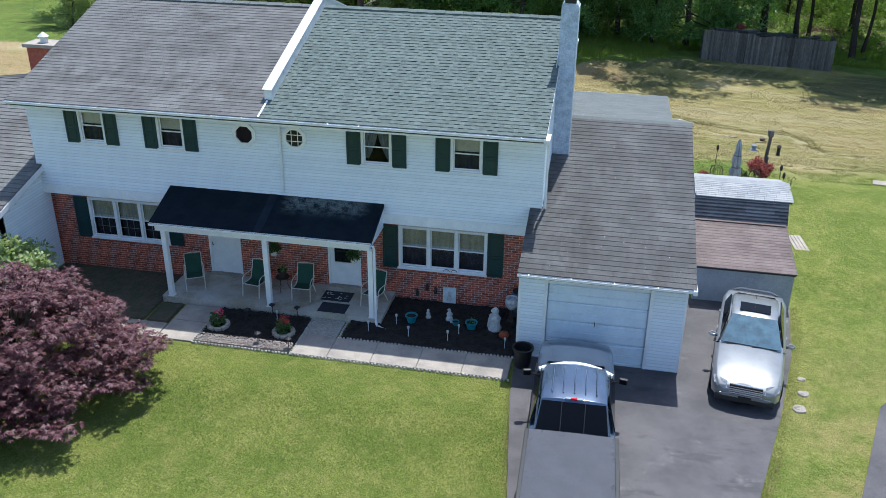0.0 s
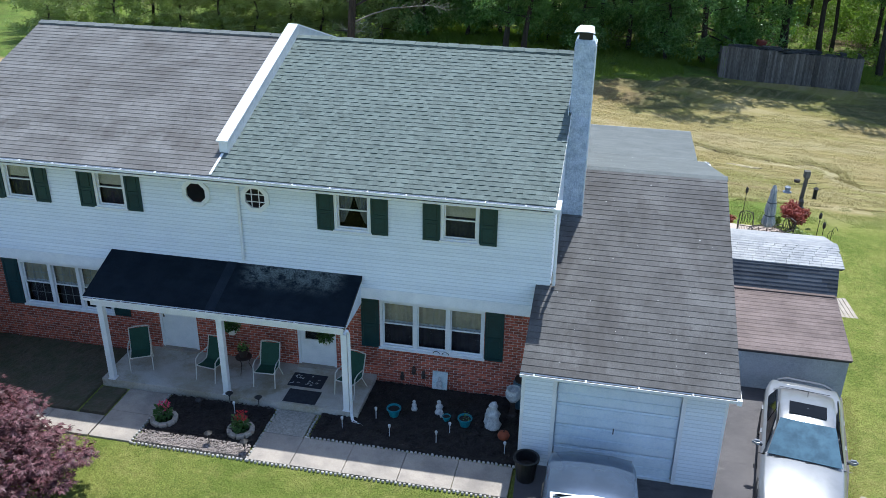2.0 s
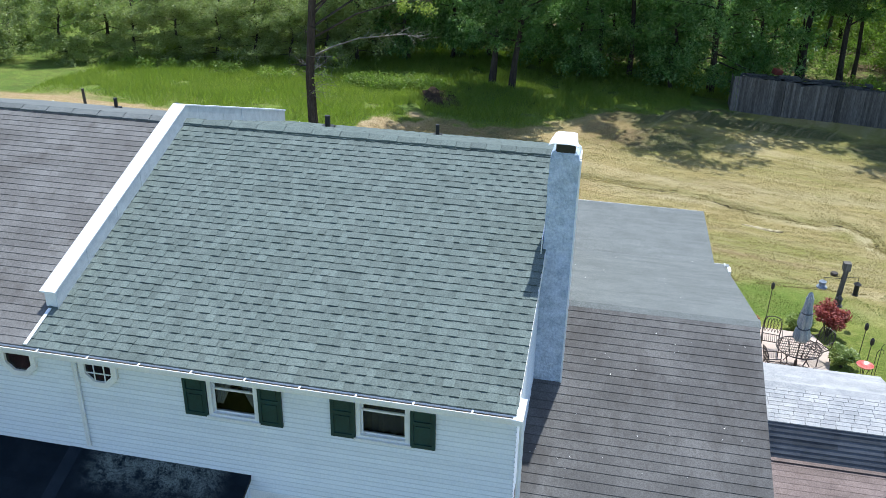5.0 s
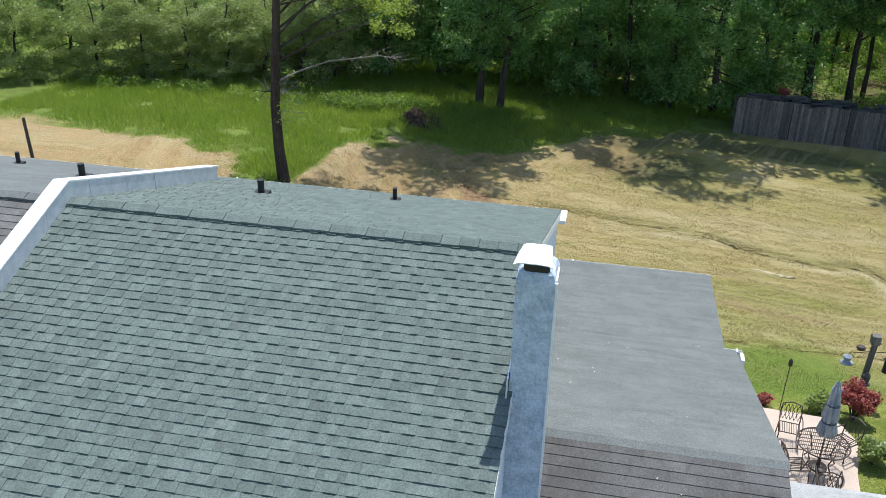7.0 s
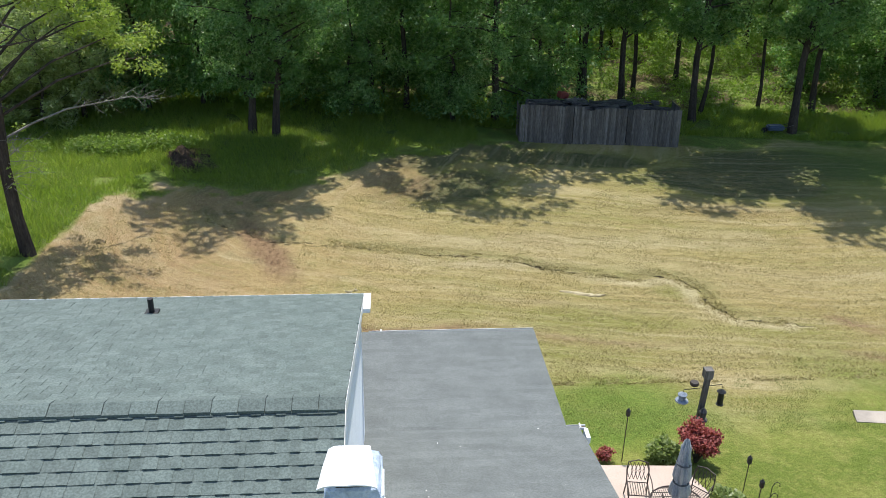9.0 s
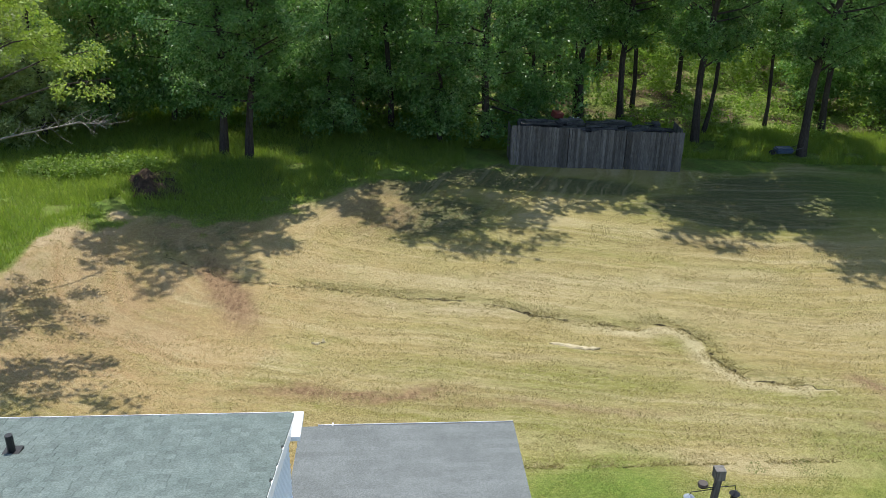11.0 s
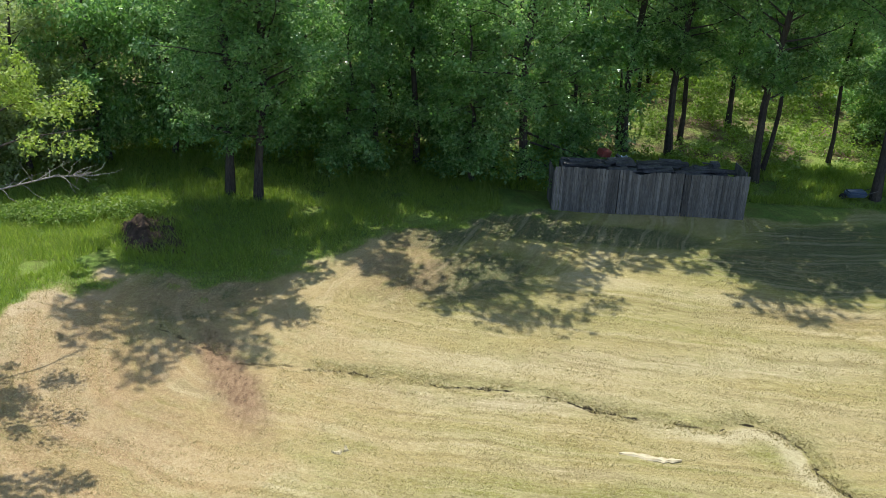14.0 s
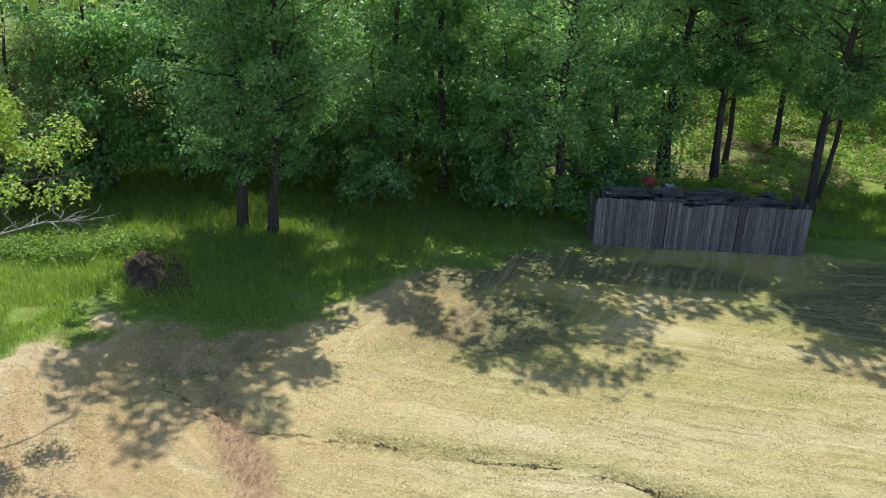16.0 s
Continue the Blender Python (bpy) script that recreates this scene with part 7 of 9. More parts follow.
for k in range(26):
    a = -0.6 + k * 0.048
    h = math.sqrt(max(0.0, 0.36 - a * a))
    if h > 0.03:
        tube(b, [(a, -h, 0.72), (a, h, 0.72)], 0.008, 4)
for k in range(9):
    a = -0.56 + k * 0.14
    h = math.sqrt(max(0.0, 0.36 - a * a))
    tube(b, [(-h, a, 0.712), (h, a, 0.712)], 0.01, 4)
part("mesh_top", b, IRON, table)
b = bmesh.new()
tube(b, [(0.61 * math.cos(k * math.tau / 28), 0.61 * math.sin(k * math.tau / 28), 0.72) for k in range(29)], 0.018, 6)
part("rim", b, IRON, table)
for k in range(4):
    a = k * math.pi / 2 + 0.5
    b = bmesh.new()
    tube(b, [(0.5 * math.cos(a), 0.5 * math.sin(a), 0), (0.3 * math.cos(a), 0.3 * math.sin(a), 0.3), (0.45 * math.cos(a), 0.45 * math.sin(a), 0.71)], 0.018, 6)
    part("leg", b, IRON, table)
umbrella = empty("patio_umbrella", Matrix.Translation((5.08, 33.05, PZ)), "closed blue-grey striped patio umbrella on a dark pole", "umbrella")
DARK_TIE = varied("dark_canvas_strap", (0.06, 0.075, 0.09), (0.1, 0.11, 0.12), 6, 60, 0.9)
UMB = varied("faded_blue_grey_canvas", (0.17, 0.22, 0.27), (0.46, 0.47, 0.46), 6.5, 60, 0.9, 1.0, stretch=(1, 1, 0.25))
b = bmesh.new()
tube(b, [(0, 0, 0), (0, 0, 2.45)], 0.02, 8)
part("pole", b, IRON, umbrella)
b = bmesh.new()
rings = []
for z, r in ((0.95, 0.12), (1.02, 0.18), (1.12, 0.2), (1.3, 0.165), (1.38, 0.13), (1.5, 0.16), (1.75, 0.14), (2.0, 0.11), (2.2, 0.09), (2.3, 0.095), (2.32, 0.075), (2.45, 0.05), (2.5, 0.015)):
    rings.append([b.verts.new((r * (1 + 0.28 * math.cos(k * 8 * math.tau / 32 + z * 2)) * math.cos(k * math.tau / 32), r * (1 + 0.28 * math.cos(k * 8 * math.tau / 32 + z * 2)) * math.sin(k * math.tau / 32), z)) for k in range(32)])
for p, q in zip(rings, rings[1:]):
    for k in range(32):
        b.faces.new((p[k], p[(k + 1) % 32], q[(k + 1) % 32], q[k]))
part("canopy", b, UMB, umbrella, "folded faded canvas canopy", smooth=True)
for z, r in ((1.37, 0.16), (1.86, 0.15)):
    b = bmesh.new()
    tube(b, [(r * math.cos(k * math.tau / 14), r * math.sin(k * math.tau / 14), z) for k in range(15)], 0.02, 5)
    part("tie_strap", b, DARK_TIE, umbrella, "dark tie strap")
b = bmesh.new()
lathe(b, [(0.22, 0), (0.22, 0.05), (0.05, 0.1), (0.04, 0.3)], 16)
part("base", b, IRON, umbrella)


def torch(x, y, h):
    z = ground_z(x, y)
    t = empty("garden_torch", Matrix.Translation((x, y, z)), "black garden torch on a thin pole", "torch", "garden torches")
    b = bmesh.new()
    tube(b, [(0, 0, -0.05), (0.02, 0, h - 0.2)], 0.011, 6)
    part("pole", b, IRON, t)
    b = bmesh.new()
    lathe(b, [(0.03, h - 0.24), (0.055, h - 0.2), (0.055, h - 0.06), (0.03, h - 0.03), (0.015, h)], 12, Matrix.Translation((0.02, 0, 0)))
    part("canister", b, BLACK, t)


torch(4.6, 35.75, 1.6)
torch(6.95, 33.95, 1.35)
torch(6.95, 33.2, 1.3)
bath = empty("bird_bath", Matrix.Translation((6.8, 32.75, ground_z(6.8, 32.75))), "shallow red bird bath on a thin iron stand", "bird bath")
b = bmesh.new()
lathe(b, [(0.05, 0.6), (0.2, 0.64), (0.23, 0.68), (0.2, 0.68), (0.08, 0.64)], 20)
part("bowl", b, varied("red_glazed_dish", (0.5, 0.06, 0.04), (0.55, 0.2, 0.18), 8, 40, 0.35), bath, "red glazed bowl")
for k in range(3):
    a = k * math.tau / 3
    b = bmesh.new()
    tube(b, [(0.2 * math.cos(a), 0.2 * math.sin(a), 0), (0.06 * math.cos(a), 0.06 * math.sin(a), 0.3), (0.16 * math.cos(a), 0.16 * math.sin(a), 0.62)], 0.009, 5)
    part("leg", b, IRON, bath)
for x, y in ((7.1, 33.0), (7.3, 33.35)):
    hk = empty("shepherd_hook", Matrix.Translation((x, y, ground_z(x, y))), "thin black iron garden hook", "garden hook", "garden hooks")
    b = bmesh.new()
    tube(b, [(0, 0, -0.05), (0, 0, 0.95), (0.04, 0, 1.05), (0.1, 0, 1.08), (0.16, 0, 1.03), (0.17, 0, 0.95)], 0.009, 6)
    part("rod", b, BLACK, hk)

feeder_post = empty("bird_feeder_post", Matrix.Translation((6.72, 36.6, ground_z(6.72, 36.6))), "weathered wooden post with hanging bird feeders", "bird feeder")
fz = ground_z(6.72, 36.6)
part("post", boxed(-0.06, 0.06, -0.06, 0.06, -0.1, 1.5 - fz), OLD_WOOD, feeder_post, at=Matrix.Rotation(radians(3), 4, "Y"))
part("bird_box", boxed(-0.02, 0.2, -0.11, 0.11, 1.28 - fz, 1.54 - fz, bevel=0.01), OLD_WOOD, feeder_post)
b = bmesh.new()
tube(b, [(-0.3, 0, 1.05 - fz), (0.05, 0, 1.02 - fz), (0.5, 0, 1.06 - fz), (0.52, 0, 0.95 - fz)], 0.01, 6)
tube(b, [(0.05, 0, 0.98 - fz), (-0.5, -0.1, 1.0 - fz), (-0.52, -0.1, 0.9 - fz)], 0.01, 6)
part("arm", b, BLACK, feeder_post)
b = bmesh.new()
lathe(b, [(0.1, 0.45), (0.1, 0.47), (0.075, 0.48), (0.075, 0.83), (0.12, 0.84), (0.02, 0.92)], 14, Matrix.Translation((0.52, 0, -fz)))
part("tube_feeder", b, BLACK, feeder_post, "black tube feeder")
b = bmesh.new()
lathe(b, [(0.17, 0.66), (0.16, 0.69), (0.08, 0.7), (0.1, 0.8), (0.12, 0.86), (0.02, 0.92)], 14, Matrix.Translation((-0.52, -0.1, -fz)))
part("dish_feeder", b, varied("blue_grey_enamel", (0.15, 0.2, 0.28), (0.3, 0.33, 0.38), 9, 40, 0.4), feeder_post, "blue-grey dish feeder")
b = bmesh.new()
lathe(b, [(0.14, 0.1), (0.13, 0.13), (0.07, 0.14), (0.09, 0.3), (0.1, 0.36), (0.03, 0.46)], 12, Matrix.Translation((0.06, -0.16, -fz)))
part("lantern_feeder", b, OLD_WOOD, feeder_post, "small wooden lantern feeder")
b = bmesh.new()
lathe(b, [(0.1, 1.06), (0.12, 1.12), (0.1, 1.16)], 12, Matrix.Translation((-0.22, 0, -fz)))
part("suet_holder", b, IRON, feeder_post)

slab_z = ground_z(12, 37.6)
tagged(part("stone_slab", prism(((11.5, 37.35), (12.55, 37.2), (12.7, 37.75), (11.65, 37.88)), "z", slab_z - 0.02, slab_z + 0.06), CONCRETE, None, "flat pale concrete slab lying on the grass"), category="slab")

pole = empty("wooden_pole", Matrix.Translation((-24.9, 46, ground_z(-24.9, 46))), "grey weathered wooden pole standing in the yard", "pole")
b = bmesh.new()
tube(b, [(0, 0, -0.1), (-0.05, 0, 1.3), (-0.12, 0, 2.9)], [0.08, 0.075, 0.065], 8)
part("shaft", b, OLD_WOOD, pole)


# ---- the fenced heap by the woods ----
fence = empty("board_fence", Matrix.Translation((11, 67, -2.7)), "grey weathered vertical board fence with three sections", "fence")
FX0, FY0, FX1, FY1 = 6.2, 65.93, 15.3, 65.55
n = 66
for k in range(n):
    u0, u1 = k / n, (k + rng.uniform(0.86, 0.97) - (0.3 if k in (21, 43) else 0)) / n
    x0, x1 = FX0 + (FX1 - FX0) * u0, FX0 + (FX1 - FX0) * u1
    y = FY0 + (FY1 - FY0) * u0
    base = ground_z(x0, y) - 0.05
    sec = int(u0 * 3)
    top = line_y(((0, -0.13), (0.32, -0.25), (0.38, -0.27), (0.42, -0.48), (0.47, -0.43), (0.5, -0.34), (0.64, -0.36), (0.68, -0.4), (1, -0.45)), u0) + rng.uniform(-0.035, 0.02)
    face = y - 0.012 + rng.uniform(-0.012, 0.008)
    slip = rng.gauss(0, 0.006)
    b = prism(((x0, base), (x1, base), (x1 + slip, top), ((x0 + x1) / 2 + slip, top + rng.uniform(0, 0.02)), (x0 + slip, top)), "y", face, y + 0.012)
    wpart("board", b, OLD_WOOD, fence)
for u in (0.0, 0.34, 0.665, 0.997):
    x, y = FX0 + (FX1 - FX0) * u, FY0 + 0.08
    wpart("post", boxed(x - 0.05, x + 0.05, y, y + 0.1, ground_z(x, y) - 0.1, -0.4), OLD_WOOD, fence)
for x in (FX0, FX1):
    for k in range(10):
        y = FY0 + 0.1 + k * 0.155
        wpart("board", boxed(x - 0.012, x + 0.012, y, y + 0.14, ground_z(x, y) - 0.05, -0.38 - 0.06 * (x > 10)), OLD_WOOD, fence)
for z in (-0.75, -1.75):
    wpart("rail", prism(((FX0, FY0 + 0.02), (FX1, FY1 + 0.02), (FX1, FY1 + 0.07), (FX0, FY0 + 0.07)), "z", z - 0.05, z + 0.05), OLD_WOOD, fence)
heap = empty("scrap_heap", Matrix.Translation((10.7, 67.85, -2.22)), "heap of dark scrap and brush behind the fence", "heap")
DARK_SCRAP = varied("dark_scrap", (0.04, 0.038, 0.038), (0.1, 0.095, 0.09), 5, 30, 0.8, 1.0, each=0.5)
for k in range(60):
    w, d, h = rng.uniform(0.15, 0.9), rng.uniform(0.04, 0.25), rng.uniform(0.015, 0.07)
    turn = rng.uniform(-0.35, 0.35)
    x, y = rng.uniform(7.4, 14.9), rng.uniform(67.2 + d + w * abs(math.sin(turn)), 69.2)
    part("scrap_piece", boxed(-w, w, -d, d, -h, h), DARK_SCRAP, heap, at=Matrix.Translation((x - 11, y - 69, 1.66 - 0.045 * (x - 7) + (y - 67) * 0.1 + rng.uniform(-0.15, 0.1))) @ Euler((rng.uniform(-0.2, 0.2), rng.uniform(-0.12, 0.12), turn)).to_matrix().to_4x4())
verts = [(6.75 + i * 0.28, 66.05 + j * 0.22, -0.77 - i * 0.0126 + j * 0.03 + 0.18 * noise.noise((i * 0.7, j * 0.7, 5))) for j in range(10) for i in range(30)]
verts += [(x, y, -2.6) for x, y, _ in verts]
faces = [(j * 30 + i, j * 30 + i + 1, j * 30 + i + 31, j * 30 + i + 30) for j in range(9) for i in range(29)]
rim = list(range(30)) + [j * 30 + 29 for j in range(1, 10)] + [270 + i for i in range(28, -1, -1)] + [j * 30 for j in range(8, 0, -1)]
faces += [(a, b, b + 300, a + 300) for a, b in zip(rim, rim[1:] + rim[:1])]
core = new("heap_core", flat_mesh("heap_core", verts, faces, DARK_SCRAP))
core.parent = heap
core.matrix_parent_inverse = world_of(heap).inverted()
wreck = empty("scrap_pile", pose(10.1, 69.3, ground_z(10.1, 69.3)), "pile of grey scrap metal beside a tree trunk", "scrap pile")
for k in range(26):
    a, q = rng.uniform(0, 6.28), rng.random()
    w, d, h = rng.uniform(0.1, 0.45), rng.uniform(0.03, 0.16), rng.uniform(0.02, 0.1)
    part("scrap_piece", boxed(-w, w, -d, d, -h, h), DARK_SCRAP if k % 3 else ALU, wreck, at=Matrix.Translation((0.75 * q * math.cos(a), 0.5 * q * math.sin(a), 0.15 + 1.7 * (1 - q) * rng.uniform(0.6, 1))) @ Euler((rng.uniform(-0.8, 0.8), rng.uniform(-0.8, 0.8), a)).to_matrix().to_4x4())
b = bmesh.new()
lathe(b, [(0.8, -0.1), (0.6, 0.5), (0.35, 1.0), (0.1, 1.5)], 9)
part("pile_core", b, DARK_SCRAP, wreck)
part("red_cowling", boxed(-0.3, 0.3, -0.22, 0.22, 0, 0.36, bevel=0.06), varied("faded_red_paint", (0.2, 0.025, 0.018), (0.11, 0.03, 0.022), 5, 40, 0.6), heap, "faded red machine cowling", at=pose(-1.75, 0.55, 1.75, 10, 12, 30))
barrow = empty("wheelbarrow", Matrix.Translation((22.3, 68.8, ground_z(22.3, 68.8))), "blue wheelbarrow tipped beside a tree", "wheelbarrow")
b = bmesh.new()
box(b, -0.5, 0.5, -0.32, 0.32, 0.2, 0.5)
bmesh.ops.bevel(b, geom=b.edges[:], offset=0.08, segments=2, affect="EDGES")
part("tray", b, varied("dull_blue_paint", (0.03, 0.06, 0.12), (0.045, 0.07, 0.11), 4, 40, 0.6), barrow)
for s in (-0.25, 0.25):
    b = bmesh.new()
    tube(b, [(-0.6, s * 0.4, 0.15), (0.2, s, 0.3), (1.0, s, 0.55)], 0.02, 6)
    part("handle", b, OLD_WOOD, barrow)
b = bmesh.new()
lathe(b, [(0.08, -0.05), (0.17, -0.05), (0.18, 0), (0.17, 0.05), (0.08, 0.05)], 14, Matrix.Translation((-0.65, 0, 0.18)) @ Matrix.Rotation(radians(90), 4, "X"))
part("tyre", b, TYRE, barrow)

rng = random.Random(88)
dv, df = [], []
for _ in range(95):
    if rng.random() < 0.7:
        x, y = rng.uniform(-1.5, 2.4), rng.uniform(19.2, 25.8)
        z = G_EAVE_Z + (y - G_EAVE_Y) * G_RISE / G_RUN + 0.032
    else:
        x, y = rng.uniform(-1.4, 2.2), rng.uniform(27, 36.9)
        z = G_RIDGE_Z - (y - G_RIDGE_Y) * GB_RISE / GB_RUN + 0.025
    a, s = rng.random() * 6.3, rng.uniform(0.008, 0.022)
    c, d = math.cos(a) * s, math.sin(a) * s
    n = len(dv)
    dv += [(x - c, y - d, z), (x + d * 0.5, y - c * 0.5, z), (x + c, y + d, z + 0.012), (x - d * 0.5, y + c * 0.5, z + 0.006)]
    df.append((n, n + 1, n + 2, n + 3))
for _ in range(70):
    x, y = rng.gauss(-1.0, 0.5), rng.gauss(35.2, 0.9)
    if x < -1.5 or y > 37:
        continue
    z = G_RIDGE_Z - (y - G_RIDGE_Y) * GB_RISE / GB_RUN + 0.025
    s = rng.uniform(0.008, 0.018)
    n = len(dv)
    dv += [(x - s, y, z), (x, y - s, z), (x + s, y, z + 0.01), (x, y + s, z)]
    df.append((n, n + 1, n + 2, n + 3))
tagged(new("roof_litter", flat_mesh("roof_litter", dv, df, POT_WHITE)), "pale petals and droppings scattered on the garage roof", "litter", kind="stuff")

# dry scraps lying on the mown yard
def straw_scrap(x, y, long, wide, turn, seed):
    r = random.Random(seed)
    v, n = [], 14
    for k in range(n):
        u = k / (n - 1)
        w = wide * (0.35 + 0.65 * math.sin(math.pi * (0.08 + 0.84 * u))) * r.uniform(0.6, 1.2)
        o = 0.35 * wide * math.sin(5 * u + seed)
        v += [((u - 0.5) * long, o - w / 2, 0.0), ((u - 0.5) * long, o - w * 0.2, 0.035 * r.random() + 0.02), ((u - 0.5) * long, o + w / 2, 0.0)]
    v += [(p, q, -0.06) for p, q, _ in v]
    m, f = n * 3, []
    for k in range(n - 1):
        for j in (0, 1):
            f.append((k * 3 + j, k * 3 + 3 + j, k * 3 + 4 + j, k * 3 + 1 + j))
        f += [(k * 3, k * 3 + m, k * 3 + 3 + m, k * 3 + 3), (k * 3 + 2, k * 3 + 5, k * 3 + 5 + m, k * 3 + 2 + m)]
    f += [(0, 1, 2, 2 + m, m), (m - 3, 2 * m - 3, 2 * m - 1, m - 1, m - 2)]
    ob = new("straw_scrap", flat_mesh("straw_scrap", v, f, STRAW))
    ob.matrix_basis = pose(x, y, ground_z(x, y) + 0.03, 0, 0, turn)
    return tagged(ob, "pale dry straw lying on the mown yard", "straw", "straw on the yard")


STRAW = varied("pale_dry_straw", (0.46, 0.4, 0.26), (0.36, 0.3, 0.17), 6, 60, 0.95, 1.0, 0.01)
straw_scrap(6.15, 47.75, 1.75, 0.26, -7, 1)
straw_scrap(-2.72, 47.85, 0.3, 0.16, 20, 2)
straw_scrap(-2.5, 47.98, 0.24, 0.12, 70, 3)

# the dug bank before the trees
bank_at = (-11.35, 62.1)
verts, faces = [], []
for j in range(15):
    for i in range(11):
        u, v = i / 5 - 1, j / 7 - 1
        q = max(0, 1 - u * u) * max(0, 1 - v * v)
        x, y = bank_at[0] + u * 1.35 - v * 0.7, bank_at[1] + v * 1.9
        verts.append((x, y, ground_z(x, y) - 0.04 + q ** 0.6 * (0.42 + 0.4 * noise.noise((x * 2.2, y * 2.2, 3))) * (1.1 if u < 0 else 0.6)))
faces = [(j * 11 + i, j * 11 + i + 1, j * 11 + i + 12, j * 11 + i + 11) for j in range(14) for i in range(10)]
SOIL = varied("dark_dug_soil", (0.028, 0.021, 0.015), (0.075, 0.052, 0.036), 3, 20, 0.95, 1.0, 0.03, spec=0.1)
mound = tagged(new("dirt_mound", flat_mesh("dirt_mound", verts, faces, SOIL)), "dark dug earth bank in the shade of trees", "dirt mound")

# ---- plants ----
def leaf_mesh(name, centres, radii, counts, size, mat, seed, squash=0.75, hollow=0.35, droop=0.0, fold=0.12, wide=0.32):
    """Many separate folded leaves, scattered in clumps."""
    g = np.random.RandomState(seed)
    idx = np.repeat(np.arange(len(centres)), counts)
    n = len(idx)
    d = g.normal(size=(n, 3))
    d /= np.linalg.norm(d, axis=1)[:, None]
    r = np.asarray(radii)[idx] * (hollow + (1 - hollow) * g.rand(n) ** 0.6)
    p = np.asarray(centres)[idx] + d * r[:, None] * np.array((1, 1, squash))
    a = g.normal(size=(n, 3)) * (1, 1, 0.5) + d * 0.7
    a[:, 2] -= droop
    a /= np.linalg.norm(a, axis=1)[:, None]
    up = g.normal(size=(n, 3)) * 0.55 + (0, 0, 1)
    b = np.cross(a, up)
    b /= np.linalg.norm(b, axis=1)[:, None] + 1e-6
    c = np.cross(b, a)
    s = (size * g.uniform(0.6, 1.35, n))[:, None]
    v = np.stack([p, p + a * s * 0.5 + b * s * wide + c * s * fold, p + a * s, p + a * s * 0.5 - b * s * wide + c * s * fold], 1).reshape(-1, 3)
    return quads(name, v, mat)


def quads(name, v, mat):
    n = len(v) // 4
    me = bpy.data.meshes.new(name)
    me.vertices.add(n * 4)
    me.vertices.foreach_set("co", v.astype(np.float32).ravel())
    me.loops.add(n * 4)
    me.loops.foreach_set("vertex_index", np.arange(n * 4, dtype=np.int32))
    me.polygons.add(n)
    me.polygons.foreach_set("loop_start", np.arange(0, n * 4, 4, dtype=np.int32))
    me.materials.append(mat)
    me.update(calc_edges=True)
    return me


def limb_path(rng, base, way, length, steps, bend=0.18):
    pts, p, d = [Vector(base)], Vector(base), Vector(way).normalized()
    for _ in range(steps):
        d = (d + Vector((rng.gauss(0, bend), rng.gauss(0, bend), rng.gauss(0, bend * 0.5)))).normalized()
        p = p + d * length / steps
        pts.append(p.copy())
    return pts


def tris(name, v, mat):
    """A mesh of loose triangles."""
    n = len(v) // 3
    me = bpy.data.meshes.new(name)
    me.vertices.add(n * 3)
    me.vertices.foreach_set("co", v.astype(np.float32).ravel())
    me.loops.add(n * 3)
    me.loops.foreach_set("vertex_index", np.arange(n * 3, dtype=np.int32))
    me.polygons.add(n)
    me.polygons.foreach_set("loop_start", np.arange(0, n * 3, 3, dtype=np.int32))
    me.materials.append(mat)
    me.update(calc_edges=True)
    return me


def spray_mesh(name, sprays, mat, seed, flat=0.8, wide=0.36):
    """Pointed leaves in loose sprays; a spray is (centre, radius, leaves, leaf length)."""
    g = np.random.RandomState(seed)
    counts = [q[2] for q in sprays]
    idx = np.repeat(np.arange(len(sprays)), counts)
    n = len(idx)
    centre, radius, length = (np.array([q[k] for q in sprays])[idx] for k in (0, 1, 3))
    d = g.normal(size=(n, 3))
    d /= np.linalg.norm(d, axis=1)[:, None]
    out = d * (1, 1, flat)
    p = centre + out * (radius * (0.15 + 0.85 * g.rand(n) ** 0.6))[:, None]
    a = g.normal(size=(n, 3)) * (0.8, 0.8, 0.6) + d * (0.8, 0.8, 0.4) - (0, 0, 0.45)
    a /= np.linalg.norm(a, axis=1)[:, None]
    b = np.cross(a, g.normal(size=(n, 3)) * 0.75 + (0, -0.25, 0.85))
    b /= np.linalg.norm(b, axis=1)[:, None] + 1e-6
    s = (length * g.uniform(0.6, 1.35, n))[:, None]
    return tris(name, np.stack([p - b * s * wide, p + b * s * wide, p + a * s], 1).reshape(-1, 3), mat)


